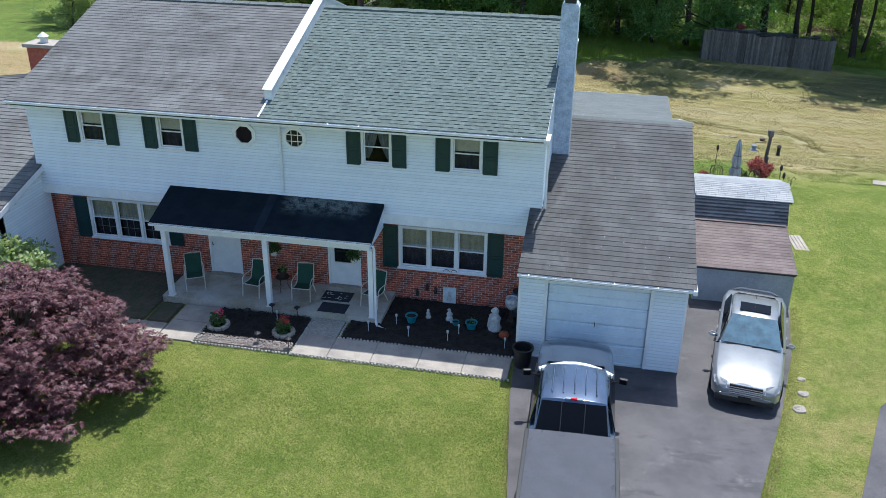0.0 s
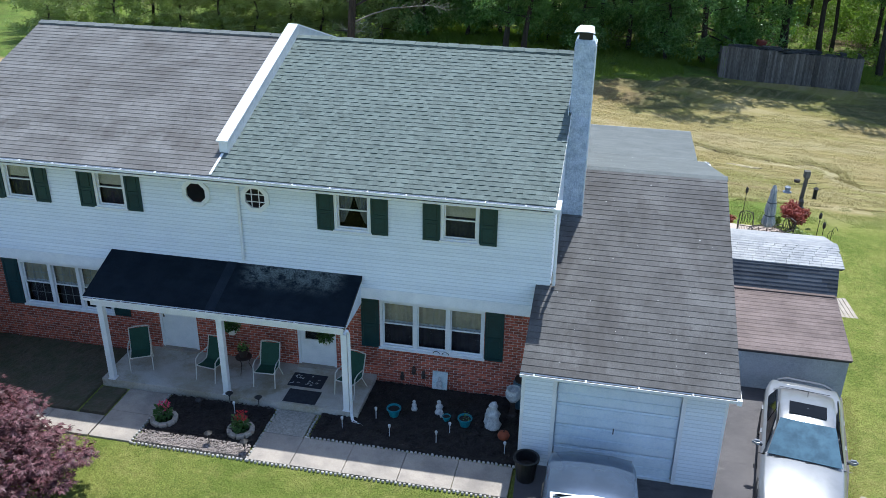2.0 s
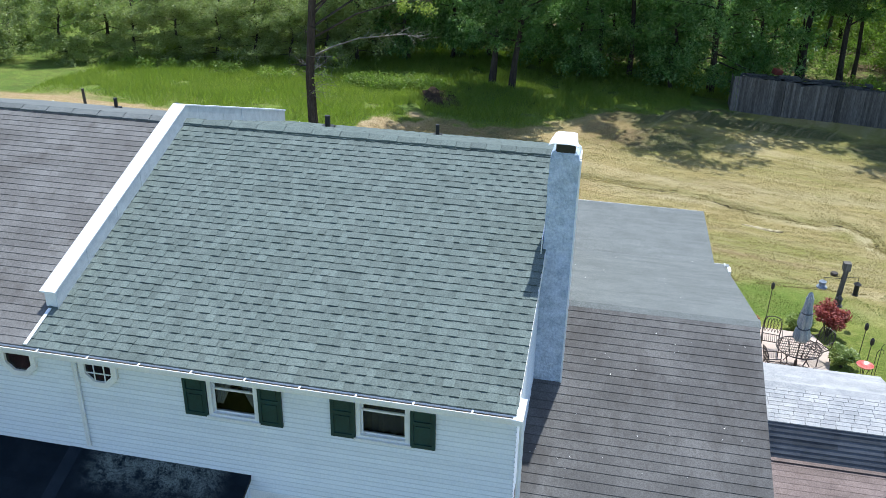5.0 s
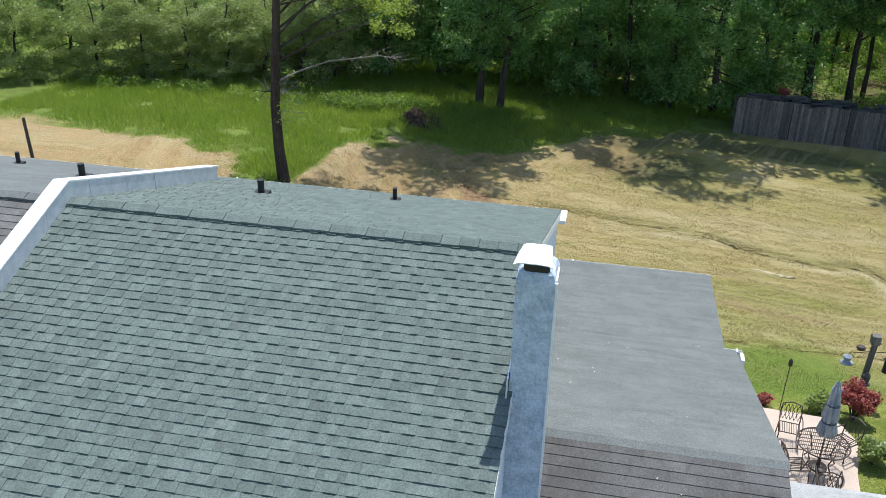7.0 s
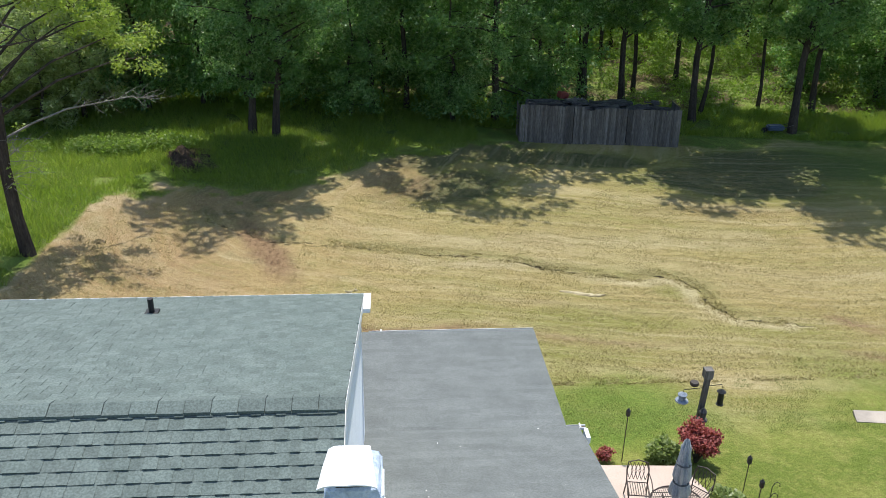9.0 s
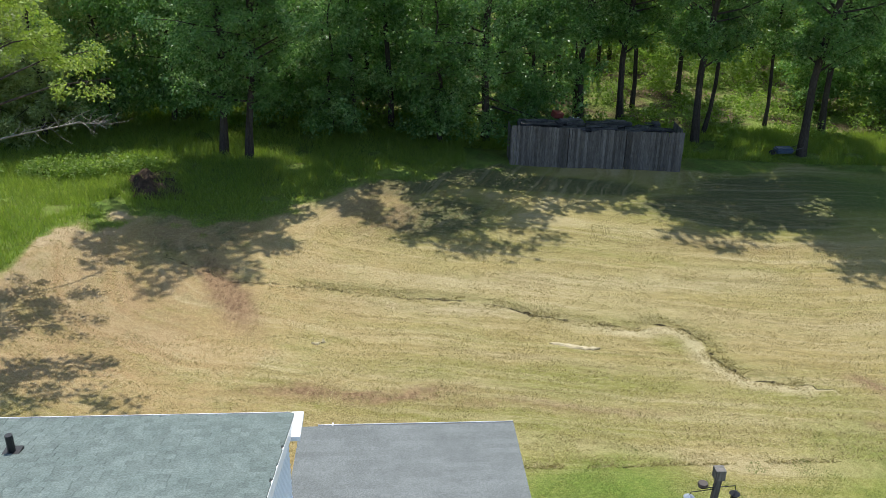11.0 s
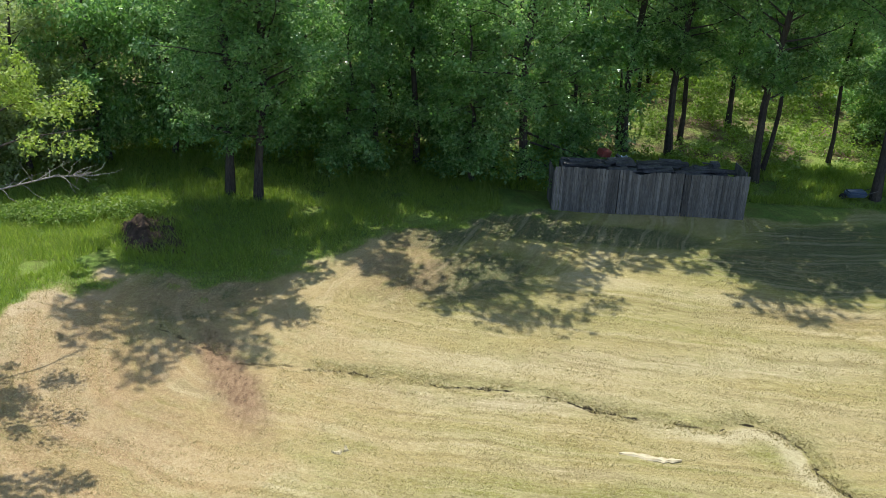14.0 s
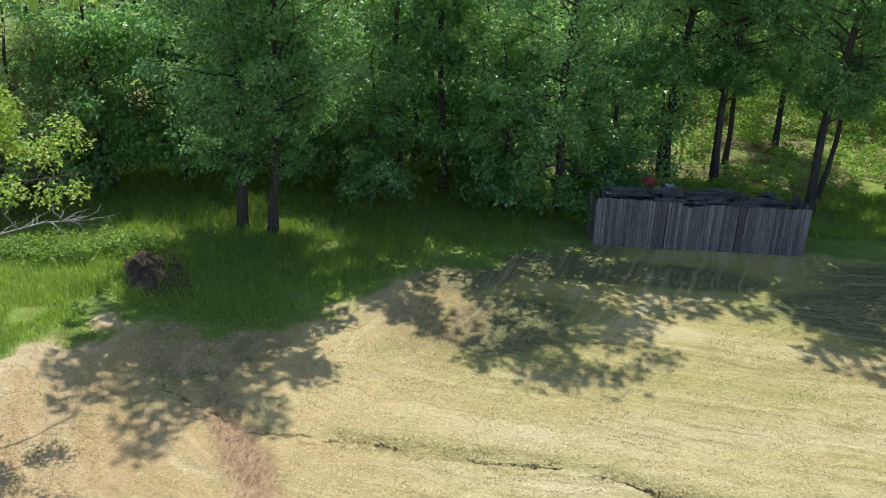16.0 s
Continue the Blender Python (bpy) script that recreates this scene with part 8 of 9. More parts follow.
def make_tree(name, at, label, height, crown_from, spread, mat, seed, limbs=24, tops=14, per=40, leaf=0.17, trunk_r=0.2, group="", lean=(0, 0), low_reach=1.0):
    """A tapered trunk; limbs that fork into twigs, each with a flat spray of leaves. The lower limbs are finely leaved, the tops are broad."""
    rng = random.Random(seed)
    t = empty(name, at, label, "tree", group)
    bm = bmesh.new()
    n = 12
    trunk = [Vector((lean[0] * (k / n) ** 1.3 + 0.14 * math.sin(k * 1.1 + seed), lean[1] * (k / n) ** 1.3 + 0.12 * math.cos(k * 1.4 + seed), height * 0.95 * k / n - 0.15)) for k in range(n + 1)]
    tube(bm, trunk, [trunk_r * (1.4 if k == 0 else 1.0) * (1 - 0.85 * k / n) + 0.015 for k in range(n + 1)], 9)
    part("trunk", bm, BARK, t)
    sprays = []
    knee = min(11.0, crown_from + (height - crown_from) * 0.62)
    for k in range(limbs + tops):
        low = k < limbs
        if low:
            z = crown_from + (knee - crown_from) * ((k + rng.random()) / limbs) ** 0.95
        else:
            top_from = max(knee, height * 0.45)
            z = top_from + (height * 0.94 - top_from) * (k - limbs + rng.random()) / max(1, tops)
        f = z / (height * 0.95) * n
        i = min(int(f), n - 1)
        base = trunk[i].lerp(trunk[i + 1], min(1.0, f - i))
        ang = k * 2.4 + rng.uniform(-0.6, 0.6)
        u = (z - crown_from) / (height - crown_from)
        full = math.sin(math.pi * min(0.96, 0.3 + 0.5 * u)) ** 0.7 * (1.0 if low else 0.92)
        reach = spread * full * rng.uniform(0.45, 1.12) * (low_reach if z < crown_from + 2.5 else 1.0)
        rise = rng.uniform(-0.4, 0.1) if low_reach >= 0.9 and z < crown_from + 2.5 else rng.uniform(0.05, 0.75) if low else rng.uniform(0.15, 0.6)
        path = limb_path(rng, base, (math.cos(ang), math.sin(ang), rise), reach, 5, 0.16)
        r0 = max(0.018, trunk_r * 0.36 * (1 - u * 0.75))
        bm = bmesh.new()
        tube(bm, path, [r0, r0 * 0.8, r0 * 0.6, r0 * 0.42, r0 * 0.28, 0.006], 5)
        for j in range(6 if low else 4):
            q = path[1 + j % 4].lerp(path[2 + j % 4], rng.random())
            side = ang + rng.choice((-1, 1)) * rng.uniform(0.4, 1.3)
            twig = limb_path(rng, q, (math.cos(side), math.sin(side), rng.uniform(-0.7, 0.8)), reach * rng.uniform(0.18, 0.42), 2, 0.2)
            tube(bm, twig, [r0 * 0.32, r0 * 0.2, 0.004], 3, False)
            if low:
                for c in (twig[1], twig[2]):
                    sprays.append((tuple(c), rng.uniform(0.34, 0.74), int(per * rng.uniform(0.3, 1.3)), leaf))
            else:
                sprays.append((tuple(twig[2]), rng.uniform(0.6, 1.15), int(per * (0.5 if z > 12 else 0.9) * rng.uniform(0.5, 1.3)), leaf * (2.6 if z > 12 else 1.0)))
        sprays.append((tuple(path[-1]), rng.uniform(0.4, 0.7), int(per * (0.9 if low or z < 12 else 0.4)), leaf if low or z < 12 else leaf * 2.6))
        part("limb", bm, BARK, t)
    ob = new("crown", spray_mesh("crown", sprays, mat, seed))
    ob.parent = t
    return t


# each kind of tree: height, crown from, spread, leaves, limbs, tops, leaves a spray, trunk, reach of the lowest limbs
KINDS = {
    "tall": (26, 3.0, 4.2, LEAF, 28, 30, 72, 0.19, 0.8),
    "dense": (27, 1.2, 4.6, LEAF, 36, 24, 72, 0.2, 1.05),
    "bare": (26.5, 4.4, 4.7, LEAF, 22, 38, 74, 0.2, 0.7),
    "slim": (24, 6.0, 2.6, LEAF, 12, 8, 60, 0.13, 0.7),
    "small": (8.2, 1.0, 2.7, LEAF, 26, 6, 54, 0.1, 0.9),
    "pale": (10.5, 0.7, 3.2, LEAF_PALE, 30, 6, 60, 0.12, 1.0),
}
EDGE_TREES = (
    (-8.78, 66.6, "tall", 1.0), (-7.41, 66.2, "tall", 0.96), (-3.57, 70.0, "small", 1.0), (-2.35, 70.85, "slim", 0.8), (-0.23, 71.6, "slim", 1.1), (-6.2, 72.4, "small", 1.35), (1.8, 72.6, "small", 1.5), (-1.6, 74.6, "small", 1.4),
    (5.1, 69.9, "dense", 1.0), (8.2, 72.8, "small", 1.35), (2.6, 69.4, "small", 1.1), (11.68, 75.3, "bare", 1.0), (14.06, 74.5, "bare", 0.95), (15.5, 77.2, "slim", 1.0), (19.5, 80.3, "bare", 0.8), (17.75, 71.0, "bare", 1.0), (18.9, 72.6, "slim", 0.9),
    (23.3, 74.3, "slim", 0.8), (23.35, 69.0, "bare", 1.08), (26.7, 73.6, "bare", 0.9), (30.5, 69.5, "bare", 1.05), (35, 71.5, "tall", 1.0), (40, 69, "tall", 0.95), (28.8, 79, "small", 1.1), (33, 77, "small", 1.2),
    (-12.6, 72.0, "small", 1.5), (-15.6, 70.4, "small", 1.4), (-10.2, 73.5, "small", 1.6), (-18.6, 68.6, "pale", 0.55), (-20.6, 67.6, "pale", 0.62), (-23.0, 67.2, "pale", 0.5), (-25.2, 66.4, "pale", 0.6), (-27.6, 65.6, "pale", 0.52), (-30.0, 64.8, "pale", 0.6), (-32.6, 63.6, "pale", 0.55), (-36.5, 61.6, "pale", 0.62), (-40.5, 59.2, "pale", 0.6),
    (-17.4, 73.0, "pale", 0.85), (-21.8, 72.4, "pale", 0.9), (-26.4, 71.6, "pale", 0.85), (-31.4, 70.2, "pale", 0.95), (-37, 67.5, "pale", 0.9), (-43, 65, "pale", 1.0),
)
LEAN = {11.68: (2.0, 0.6, 10), 17.75: (0, -0.6, -5), 23.35: (0, 0.2, 5), 14.06: (0, -0.8, 0)}
models = {}
rng = random.Random(77)
for x, y, kind, s in EDGE_TREES:
    z = ground_z(x, y)
    if kind not in models:
        h, cf, sp, mat, limbs, tops, per, tr, low = KINDS[kind]
        label = {"pale": "low yellow-green tree leafy to the ground", "small": "small round green tree before the woods", "slim": "slender dark bare-stemmed tree in the woods"}.get(kind, "tall green broadleaf tree at the edge of the woods")
        models[kind] = make_tree("tree", pose(x, y, z), label, h, cf, sp, mat, 30 + len(models), limbs, tops, per, 0.155, tr, "trees at the woods' edge", (1.2 if kind == "tall" else 0.3, -2.6 if h > 20 else -0.3), low)
        continue
    rx, ry, turn = LEAN.get(x, (0, 0, rng.uniform(-40, 40) if kind in ("tall", "dense", "bare", "slim") else rng.uniform(0, 360)))
    copy_thing(models[kind], pose(x, y, z, -rx * 0.3, ry, turn) @ Matrix.Diagonal((max(0.75, min(1.2, s)), max(0.75, min(1.2, s)), s, 1)))

# the leaning yard tree, leafy above and with one bare limb
ytree = empty("tree", pose(-15.05, 49.5, ground_z(-15.05, 49.5)), "leaning half-bare tree with sparse yellow-green leaves", "tree")
rng = random.Random(5)
bm = bmesh.new()
tp = [Vector(p) for p in ((0.1, 0, -0.2), (-0.05, 0, 1.5), (-0.1, 0, 3.5), (0.05, 0, 5.5), (0.25, 0, 8), (0.6, -0.1, 10.5), (1.0, -0.2, 13))]
tube(bm, tp, [0.3, 0.24, 0.21, 0.19, 0.16, 0.11, 0.04], 10)
part("trunk", bm, BARK, ytree)
GREY_TWIG = varied("bare_grey_twig", (0.24, 0.22, 0.2), (0.16, 0.145, 0.13), 4, 40, 0.9)
bm = bmesh.new()
bare = [Vector(p) for p in ((-0.05, 0, 4.5), (0.8, 1.0, 4.85), (1.7, 2.1, 5.05), (3.45, 4.3, 4.9), (4.3, 5.7, 4.4))]
tube(bm, bare, [0.05, 0.042, 0.034, 0.022, 0.006], 6)
for k in range(34):
    b0 = bare[2 + k % 2].lerp(bare[3 + k % 2], rng.random())
    tube(bm, limb_path(rng, b0, (rng.uniform(0.1, 0.9), rng.gauss(0.7, 0.5), rng.gauss(0.1, 0.35)), rng.uniform(0.3, 1.2), 4, 0.3), [0.014, 0.011, 0.008, 0.006, 0.003], 4)
part("bare_limb", bm, GREY_TWIG, ytree, "bare grey dead limb")
cs, rs = [], []
for k in range(30):
    z = rng.uniform(3.6, 12.5)
    if z < 7.4 and k % 4:
        continue
    bm = bmesh.new()
    i = max(j for j in range(6) if tp[j].z <= z)
    base = tp[i].lerp(tp[i + 1], (z - tp[i].z) / (tp[i + 1].z - tp[i].z))
    ang = rng.uniform(0, math.tau) if z < 7 else rng.gauss(0.1, 1.0)
    reach = rng.uniform(0.8, 2.0) if z < 7 else rng.uniform(2.0, 5.2)
    path = limb_path(rng, base, (math.cos(ang), math.sin(ang), rng.uniform(-0.15, 0.3)), reach, 5, 0.22)
    tube(bm, path, [0.05, 0.04, 0.03, 0.02, 0.012, 0.005], 5)
    for j in range(6):
        tube(bm, limb_path(rng, path[2 + j % 4], (rng.gauss(0, 1), rng.gauss(0, 1), rng.gauss(0, 0.6)), rng.uniform(0.4, 1.0), 3, 0.3), [0.012, 0.009, 0.006, 0.003], 4)
    if z > 7.6:
        cs += [tuple(path[-1]), tuple(path[-2]), tuple(path[-3])]
        rs += [rng.uniform(0.6, 1.0), rng.uniform(0.5, 0.9), 0.6]
    elif rng.random() < 0.3:
        cs.append(tuple(path[-1]))
        rs.append(0.45)
    part("limb", bm, BARK, ytree)
sprays = [(c, r, 150, 0.17) for c, r in zip(cs, rs) if c[2] > 8.6 and r > 0.5]
# limbs that reach out towards the woods, hung with pale leaves
for tip, count in (((5.5, 2.6, 7.0), 6), ((4.4, 4.6, 7.5), 10), ((3.6, 3.3, 8.3), 10), ((2.6, 3.5, 8.8), 9), ((1.6, 4.0, 9.4), 8), ((2.2, 4.6, 8.0), 8)):
    bm = bmesh.new()
    base = Vector((0.1, 0, tip[2] - 1.6))
    path = [base, base.lerp(Vector(tip), 0.35) + Vector((0, 0, 0.5)), base.lerp(Vector(tip), 0.7) + Vector((0, 0, 0.45)), Vector(tip)]
    tube(bm, path, [0.06, 0.045, 0.025, 0.006], 5)
    for k in range(count):
        q = path[2].lerp(path[3], rng.uniform(-0.2, 1))
        twig = limb_path(rng, q, (rng.gauss(0.5, 0.6), rng.gauss(0.3, 0.6), rng.gauss(-0.1, 0.4)), rng.uniform(0.3, 1.0), 2, 0.2)
        tube(bm, twig, [0.012, 0.008, 0.003], 3, False)
        sprays.append((tuple(twig[-1]), rng.uniform(0.25, 0.5), 105, 0.11))
    part("limb", bm, BARK, ytree)
for tip in ((3.2, -1.0, 13.2), (5.2, 0.2, 12.8), (6.8, -0.6, 12.6), (6.2, 1.4, 12.0), (4.4, -2.2, 12.4), (7.4, 0.8, 12.0)):
    bm = bmesh.new()
    base = tp[5].lerp(tp[6], rng.uniform(0.1, 0.7))
    path = [base, base.lerp(Vector(tip), 0.5) + Vector((0, 0, 0.4)), Vector(tip)]
    tube(bm, path, [0.06, 0.04, 0.01], 5)
    part("limb", bm, BARK, ytree)
    for k in range(7):
        q = path[1].lerp(path[2], rng.uniform(0, 1.1)) + Vector((rng.gauss(0, 0.5), rng.gauss(0, 0.5), rng.gauss(0, 0.3)))
        sprays.append((tuple(q), rng.uniform(0.4, 0.8), 60, 0.22))
# twigs with a few leaves that hang low round the stem
for k in range(22):
    bm = bmesh.new()
    ang = rng.uniform(-0.6, 3.4)
    path = limb_path(rng, (0, 0, rng.uniform(2.6, 4.4)), (math.cos(ang), math.sin(ang), rng.uniform(-0.5, 0.3)), rng.uniform(0.6, 2.0), 4, 0.25)
    tube(bm, path, [0.016, 0.012, 0.009, 0.006, 0.003], 4)
    for j in range(4):
        tube(bm, limb_path(rng, path[1 + j % 3], (rng.gauss(0, 1), rng.gauss(0, 1), rng.gauss(-0.2, 0.5)), rng.uniform(0.3, 0.7), 2, 0.3), [0.008, 0.006, 0.003], 3, False)
    if k % 2:
        sprays.append((tuple(path[-1]), 0.35, 16, 0.13))
    part("dead_twig", bm, GREY_TWIG, ytree)
ob = new("crown", spray_mesh("crown", sprays, LEAF_LIGHT, 8))
ob.parent = ytree

# woods behind the first row: joined, nobody could count them
trunks, sprays = bmesh.new(), []
rng = random.Random(31)
spots = []
for _ in range(2600):
    x, y = rng.uniform(-70, 75), rng.uniform(75, 130)
    if 13 < x < 34 and y < 93 and rng.random() < 0.9:
        continue
    if all((x - a) ** 2 + (y - b) ** 2 > (3.2 if y < 84 else 2.7) ** 2 for a, b in spots):
        spots.append((x, y))
for x, y in spots:
    z = ground_z(x, y)
    h = rng.uniform(5, 9) if y < 79 or (x < -14 and y < 84) else rng.uniform(9, 14) if y < 84 else rng.uniform(17, 25)
    tube(trunks, [(x, y, z - 0.2), (x + rng.gauss(0, 0.2), y, z + h * 0.5), (x + rng.gauss(0, 0.5), y, z + h * 0.9)], [rng.uniform(0.11, 0.22), 0.12, 0.03], 6, False)
    near = y < 92
    for k in range(22 if near else 10):
        u = rng.uniform(0.1, 1)
        w = 3.4 * math.sin(math.pi * min(0.97, 0.25 + u * 0.7))
        sprays.append(((x + rng.gauss(0, w * 0.5), y + rng.gauss(0, w * 0.5), z + h * u), rng.uniform(0.6, 1.2), 30 if near else 26, 0.28 if near else 0.45))
part_mesh = mesh_of("woods_trunks", trunks, BARK)
tagged(new("woods_trunks", part_mesh), "dark tree trunks standing in the woods", "woods", kind="stuff")
tagged(new("woods_foliage", spray_mesh("woods_foliage", sprays, LEAF, 12)), "dense green foliage of the woods", "woods", kind="stuff")

# low growth: round bushes along the grass, weeds between the trunks, and a sunny thicket in the clearing
sprays = []
for _ in range(420):
    x, y = rng.uniform(-60, 60), rng.uniform(69, 100)
    if y < 70.5 + 2.5 * noise.noise((x * 0.2, 0, 0)) and -14 < x < 24:
        continue
    s = rng.uniform(0.4, 1.2)
    for _ in range(2):
        sprays.append(((x + rng.gauss(0, 0.5), y + rng.gauss(0, 0.5), ground_z(x, y) + s * rng.uniform(0.4, 1.0)), s, int(100 * s), 0.17))
for k in range(70):
    x = rng.uniform(-17.5, -11.8) if k < 52 else rng.uniform(-34, -17)
    y = line_y(((-34, 60.5), (-20, 62.3), (-15, 63), (-11.8, 63.6)), x) + rng.uniform(-0.4, 1.0)
    s = rng.uniform(0.35, 0.75)
    sprays.append(((x, y, ground_z(x, y) + s * 0.6), s, int(260 * s), 0.12))
for _ in range(420):
    x, y = rng.uniform(12, 40), rng.uniform(72, 97)
    s = rng.uniform(0.25, 0.75)
    sprays.append(((x, y, ground_z(x, y) + s * 0.5), s, int(140 * s), 0.16))
for _ in range(70):
    x, y = rng.uniform(12, 40), rng.uniform(80, 98)
    h = rng.uniform(1.5, 5.0)
    for k in range(10):
        sprays.append(((x + rng.gauss(0, 0.6), y + rng.gauss(0, 0.6), ground_z(x, y) + h * rng.uniform(0.25, 1)), rng.uniform(0.4, 0.8), 42, 0.18))
for _ in range(60):
    x, y = rng.uniform(12, 42), rng.uniform(84, 98)
    h = rng.uniform(4.0, 9.5)
    for k in range(16):
        sprays.append(((x + rng.gauss(0, 0.8), y + rng.gauss(0, 0.8), ground_z(x, y) + h * rng.uniform(0.15, 1)), rng.uniform(0.4, 0.9), 34, 0.2))
for _ in range(46):
    x, y = rng.uniform(-16, 8), rng.uniform(70.5, 75)
    h = rng.uniform(1.0, 3.0)
    for k in range(5):
        sprays.append(((x + rng.gauss(0, 0.5), y + rng.gauss(0, 0.5), ground_z(x, y) + h * rng.uniform(0.2, 1)), rng.uniform(0.35, 0.7), 50, 0.17))
tagged(new("undergrowth", spray_mesh("undergrowth", sprays, leafy("undergrowth_leaves", (0.16, 0.25, 0.04), (0.22, 0.31, 0.06), (0.27, 0.34, 0.09), 0.55), 14, 0.7)), "bright green undergrowth at the foot of the woods", "undergrowth", kind="stuff")


def grass_blades(name, count, place, height, width, mat, label, seed, flat=0.35):
    """Single blades; place gives x, y or nothing."""
    r = random.Random(seed)
    pts = []
    while len(pts) < count:
        q = place(r)
        if q:
            pts.append((q[0], q[1], ground_z(q[0], q[1]) - 0.02, q[2] if len(q) > 2 else 1.0))
    p = np.array(pts)
    tallness, p = p[:, 3], p[:, :3]
    gg = np.random.RandomState(seed)
    n = len(p)
    lean = gg.normal(size=(n, 3)) * (flat, flat, 0) + (0, 0, 1)
    lean /= np.linalg.norm(lean, axis=1)[:, None]
    side = np.cross(lean, gg.normal(size=(n, 3)))
    side /= np.linalg.norm(side, axis=1)[:, None] + 1e-6
    h = (height * tallness * gg.uniform(0.5, 1.3, n))[:, None]
    bend = gg.normal(size=(n, 3)) * (0.25, 0.25, 0)
    v = np.stack([p - side * width, p + side * width, p + lean * h + bend * h], 1).reshape(-1, 3)
    return tagged(new(name, tris(name, v, mat)), label, "grass", kind="stuff")


def tall_place(r):
    x, y = r.uniform(-34, 34), r.uniform(47, 76)
    e = y + ragged(x, y) - line_y(TALL_EDGE, x)
    if e < -0.3 or (x > 4 and y < 69.5) or noise.noise((x * 0.5, y * 0.5, 7)) < -0.4:
        return None
    return *yard(x, y), min(1.0, 0.25 + max(0, e) * 0.4) * (0.7 + 0.5 * noise.noise((x * 0.4, y * 0.4, 3)))


grass_blades("tall_grass", 210000, tall_place, 0.5, 0.017, TALL_GRASS, "tall unmown green grass before the woods", 51)
LAWN_BLADE = leafy("lawn_blades", (0.115, 0.168, 0.036), (0.185, 0.228, 0.058), (0.25, 0.262, 0.085), 0.3)


def lawn_place(r):
    if r.random() < 0.68:
        return (r.uniform(-13.5, -1.6), r.uniform(8.5, 18.1))
    if r.random() < 0.4:
        x, y = r.uniform(2.5, 12), r.uniform(36.9, 42)
        return (x, y, 1.5) if noise.noise((x * 0.9, y * 0.9, 2)) > (y - 39) * 0.2 else None
    x, y = r.uniform(5.2, 13), r.uniform(14, 36)
    return (x, y) if x > line_y(((14, 4.3), (18, 5.1), (21, 5.8), (24, 6.1), (36, 6.3)), y) and not (y < 20.5 and x > 6.0 + (y - 14) * 0.33) else None


grass_blades("lawn_grass", 170000, lawn_place, 0.055, 0.008, LAWN_BLADE, "short mown green lawn grass", 52, 0.6)

def edge_place(r):
    """Dry grass that grows over the edges of the drive."""
    if r.random() < 0.75:
        y = r.uniform(9, 24)
        return line_y(((4, 2.2), (14.87, 4.08), (18, 4.94), (20.9, 5.6), (23.9, 6.0)), y) + r.gauss(0.1, 0.13), y
    y = r.uniform(8, 18)
    return line_y(((4, -0.9), (13.7, -1.44), (17.5, -1.87), (19.6, -1.98)), y) + r.gauss(-0.04, 0.05), y


grass_blades("edge_grass", 11000, edge_place, 0.07, 0.01, leafy("dry_edge_blades", (0.3, 0.26, 0.1), (0.5, 0.43, 0.22), (0.4, 0.36, 0.16), 0.3), "dry tan grass along the asphalt's edge", 57, 0.8)
HAY_BLADE = leafy("straw_blades", (0.25, 0.2, 0.08), (0.6, 0.51, 0.3), (0.42, 0.37, 0.17), 0.2)


def hay_place(r):
    x, y = r.uniform(-20, 22), 40 + 27 * r.random() ** 1.2
    return yard(x, y) if y < line_y(TALL_EDGE, x) + 0.3 and noise.noise((x * 0.8, y * 2.4, 4)) > -0.12 and not (-10 < x < -5 and 48.5 < y < 56.5) and y < 62.6 + 0.8 * noise.noise((x * 0.5, 3, 3)) and (y < 58.5 or noise.noise((x * 0.3, y * 0.3, 8)) > 0) else None


grass_blades("mown_hay", 230000, hay_place, 0.1, 0.013, HAY_BLADE, "cut straw-coloured hay lying on the back yard", 53, 1.6)

# maple by the front walk
maple = empty("japanese_maple", pose(-14.5, 15.05, -0.28), "spreading purple-leaved Japanese maple on the lawn", "tree")
rng = random.Random(9)
bm = bmesh.new()
tube(bm, [(0, 0, -0.1), (0.05, 0, 0.4), (0.0, 0.1, 0.8)], [0.18, 0.14, 0.11], 9)
part("trunk", bm, BARK, maple)
cs, rs = [], []
for k in range(150):
    ang = k * 2.399
    u = math.sqrt((k + 0.5) / 150)
    lobe = 1 + 0.1 * math.sin(3 * ang + 0.8) + 0.08 * math.sin(7 * ang)
    rr = 3.25 * lobe * u * rng.uniform(0.85, 1.06)
    top = 3.3 * math.sqrt(max(0.03, 1 - (u * 0.95) ** 2)) * rng.uniform(0.74, 1.06)
    for z in ((top,) if u < 0.45 else (top, top * 0.62 + 0.3, 0.75 + 0.3 * rng.random())):
        if z > top:
            continue
        cs.append((rr * math.cos(ang) + rng.gauss(0, 0.15), rr * math.sin(ang) + rng.gauss(0, 0.15), max(0.55, z - 0.1)))
        rs.append(rng.uniform(0.22, 0.5))
    if k % 3 == 0:
        end = Vector(cs[-1])
        bm = bmesh.new()
        tube(bm, [(0, 0.05, 0.6), tuple(end * 0.45 + Vector((0, 0, 0.45))), tuple(end * 0.8 + Vector((0, 0, 0.2))), tuple(end)], [0.06, 0.04, 0.02, 0.008], 5)
        part("limb", bm, BARK, maple)
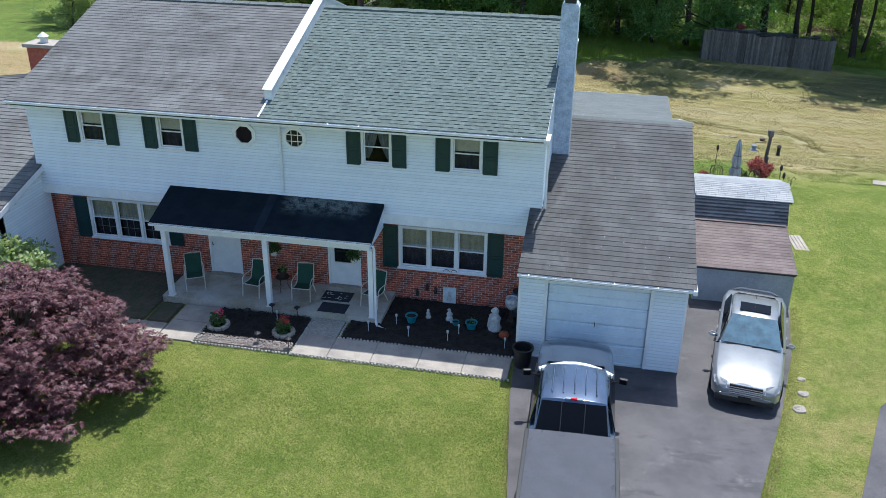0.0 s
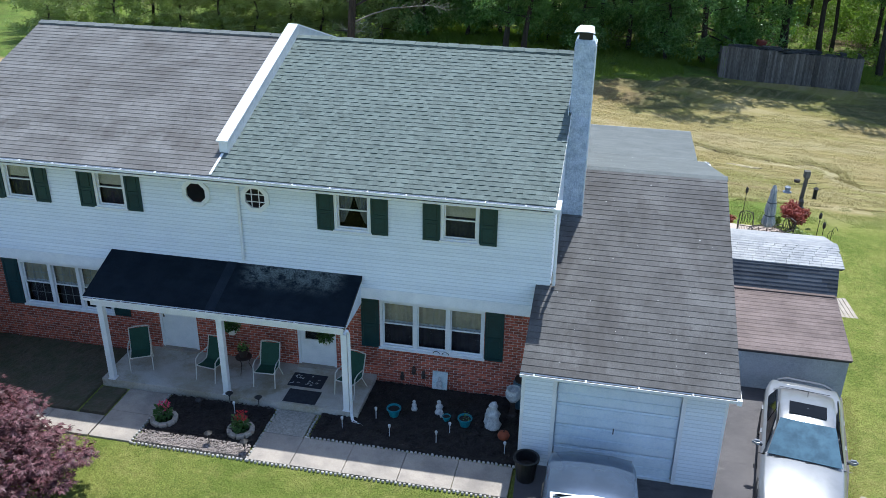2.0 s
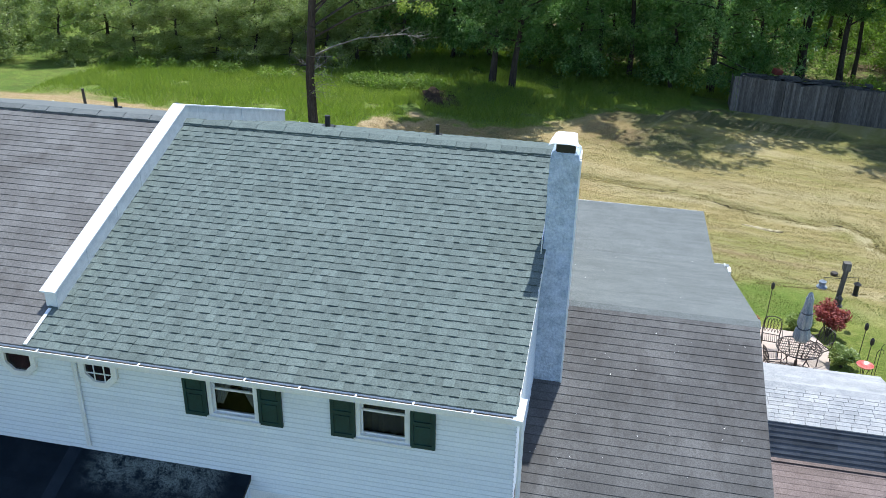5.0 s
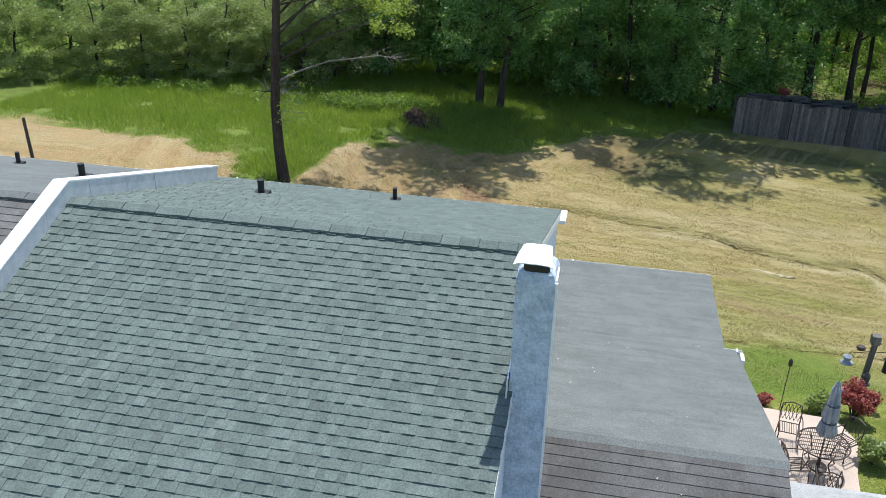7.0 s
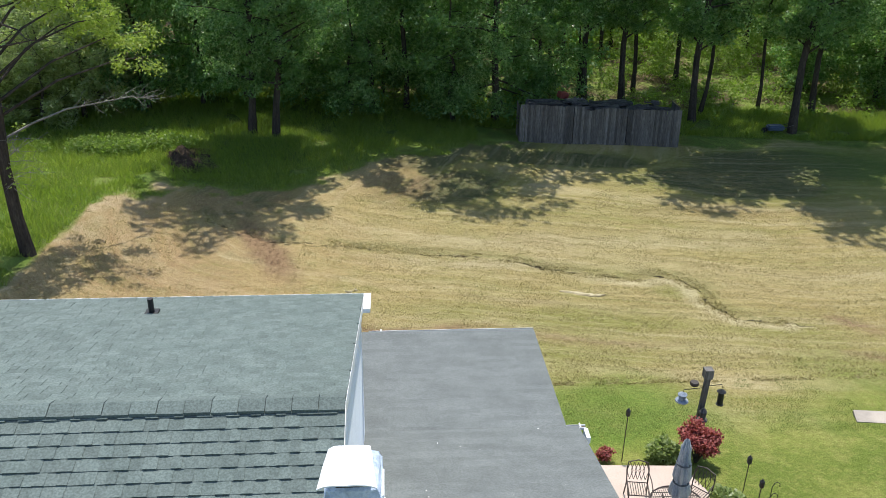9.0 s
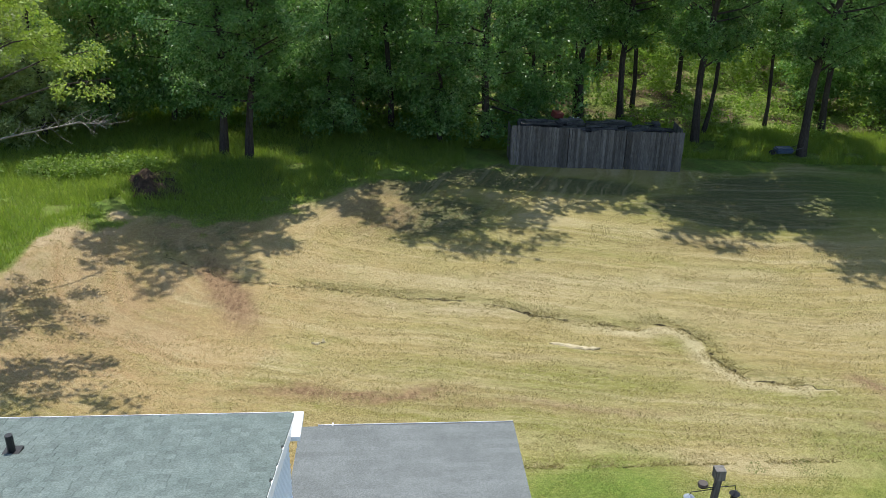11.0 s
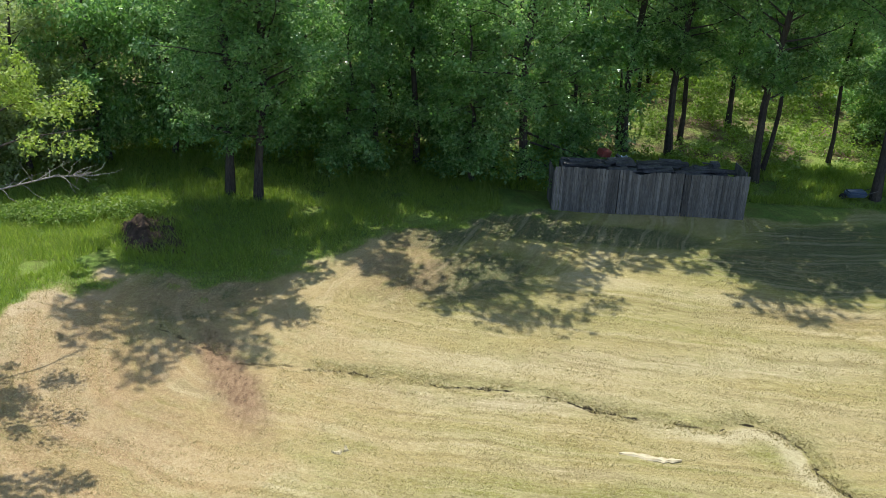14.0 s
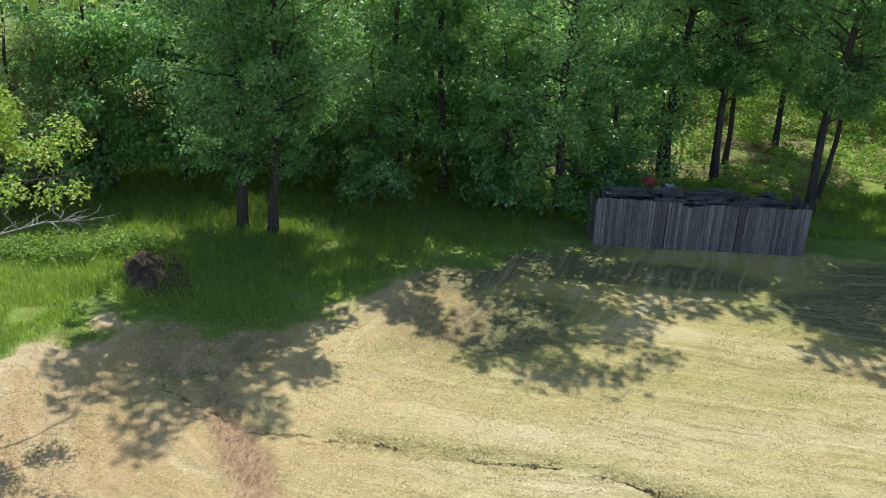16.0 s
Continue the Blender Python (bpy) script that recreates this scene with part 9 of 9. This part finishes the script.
# each leaf has five narrow fingers
g = np.random.RandomState(19)
idx = np.repeat(np.arange(len(cs)), 62)
n = len(idx)
d = g.normal(size=(n, 3))
d /= np.linalg.norm(d, axis=1)[:, None]
p = np.asarray(cs)[idx] + d * (np.asarray(rs)[idx] * (0.25 + 0.75 * g.rand(n) ** 0.6))[:, None] * (1, 1, 0.38)
up = g.normal(size=(n, 3)) * 0.35 + (0, 0, 1)
up /= np.linalg.norm(up, axis=1)[:, None]
way = g.normal(size=(n, 3)) * (1, 1, 0.2) + d * (1, 1, 0)
way -= up * np.sum(way * up, axis=1)[:, None]
way /= np.linalg.norm(way, axis=1)[:, None]
side = np.cross(up, way)
size = (0.13 * g.uniform(0.7, 1.3, n))[:, None]
fingers = []
for a, long in ((-1.5, 0.6), (-0.75, 0.85), (0, 1.0), (0.75, 0.85), (1.5, 0.6)):
    f = way * math.cos(a) + side * math.sin(a)
    s = np.cross(up, f)
    drop = -up * 0.25
    fingers.append(np.stack([p, p + (f * 0.45 + s * 0.13) * size * long, p + (f + drop) * size * long, p + (f * 0.45 - s * 0.13) * size * long], 1))
ob = new("crown", quads("crown", np.concatenate(fingers).reshape(-1, 3), LEAF_RED))
ob.parent = maple


def shrub(x, y, r, h, mat, label, leaf, count, seed, group=""):
    s = empty("shrub", pose(x, y, ground_z(x, y)), label, "shrub", group)
    rg = random.Random(seed)
    bm = bmesh.new()
    cs, rs = [], []
    for k in range(14):
        a = k * 2.4
        q = (r * 0.7 * math.sqrt((k + 0.5) / 14) * math.cos(a), r * 0.7 * math.sqrt((k + 0.5) / 14) * math.sin(a), h * rg.uniform(0.4, 0.8))
        tube(bm, [(0, 0, -0.05), (q[0] * 0.6, q[1] * 0.6, q[2] * 0.6), q], [0.02, 0.014, 0.006], 4)
        cs.append(q)
        rs.append(r * rg.uniform(0.3, 0.45))
    part("stem_cluster", bm, BARK, s)
    ob = new("foliage", leaf_mesh("foliage", cs, rs, [count // 14] * 14, leaf, mat, seed, 0.9, 0.25))
    ob.parent = s
    return s


shrub(6.42, 35.6, 0.56, 1.25, LEAF_BARBERRY, "crimson barberry shrub beside the patio", 0.075, 4200, 61)
shrub(5.6, 35.75, 0.42, 0.6, LEAF_PALE, "low green shrub beside the patio", 0.1, 1500, 62, "green patio shrubs")
shrub(6.45, 33.6, 0.4, 0.7, LEAF_PALE, "low green shrub beside the patio", 0.09, 1800, 63, "green patio shrubs")
shrub(4.15, 35.8, 0.25, 0.4, LEAF_BARBERRY, "small crimson shrub beside the patio", 0.07, 500, 64)
shrub(-16.85, 19.0, 1.15, 2.5, leafy("pale_green_leaves", (0.24, 0.31, 0.12), (0.38, 0.44, 0.22), (0.42, 0.46, 0.26), 0.4), "light green leafy shrub before the garage wing", 0.15, 2200, 65)
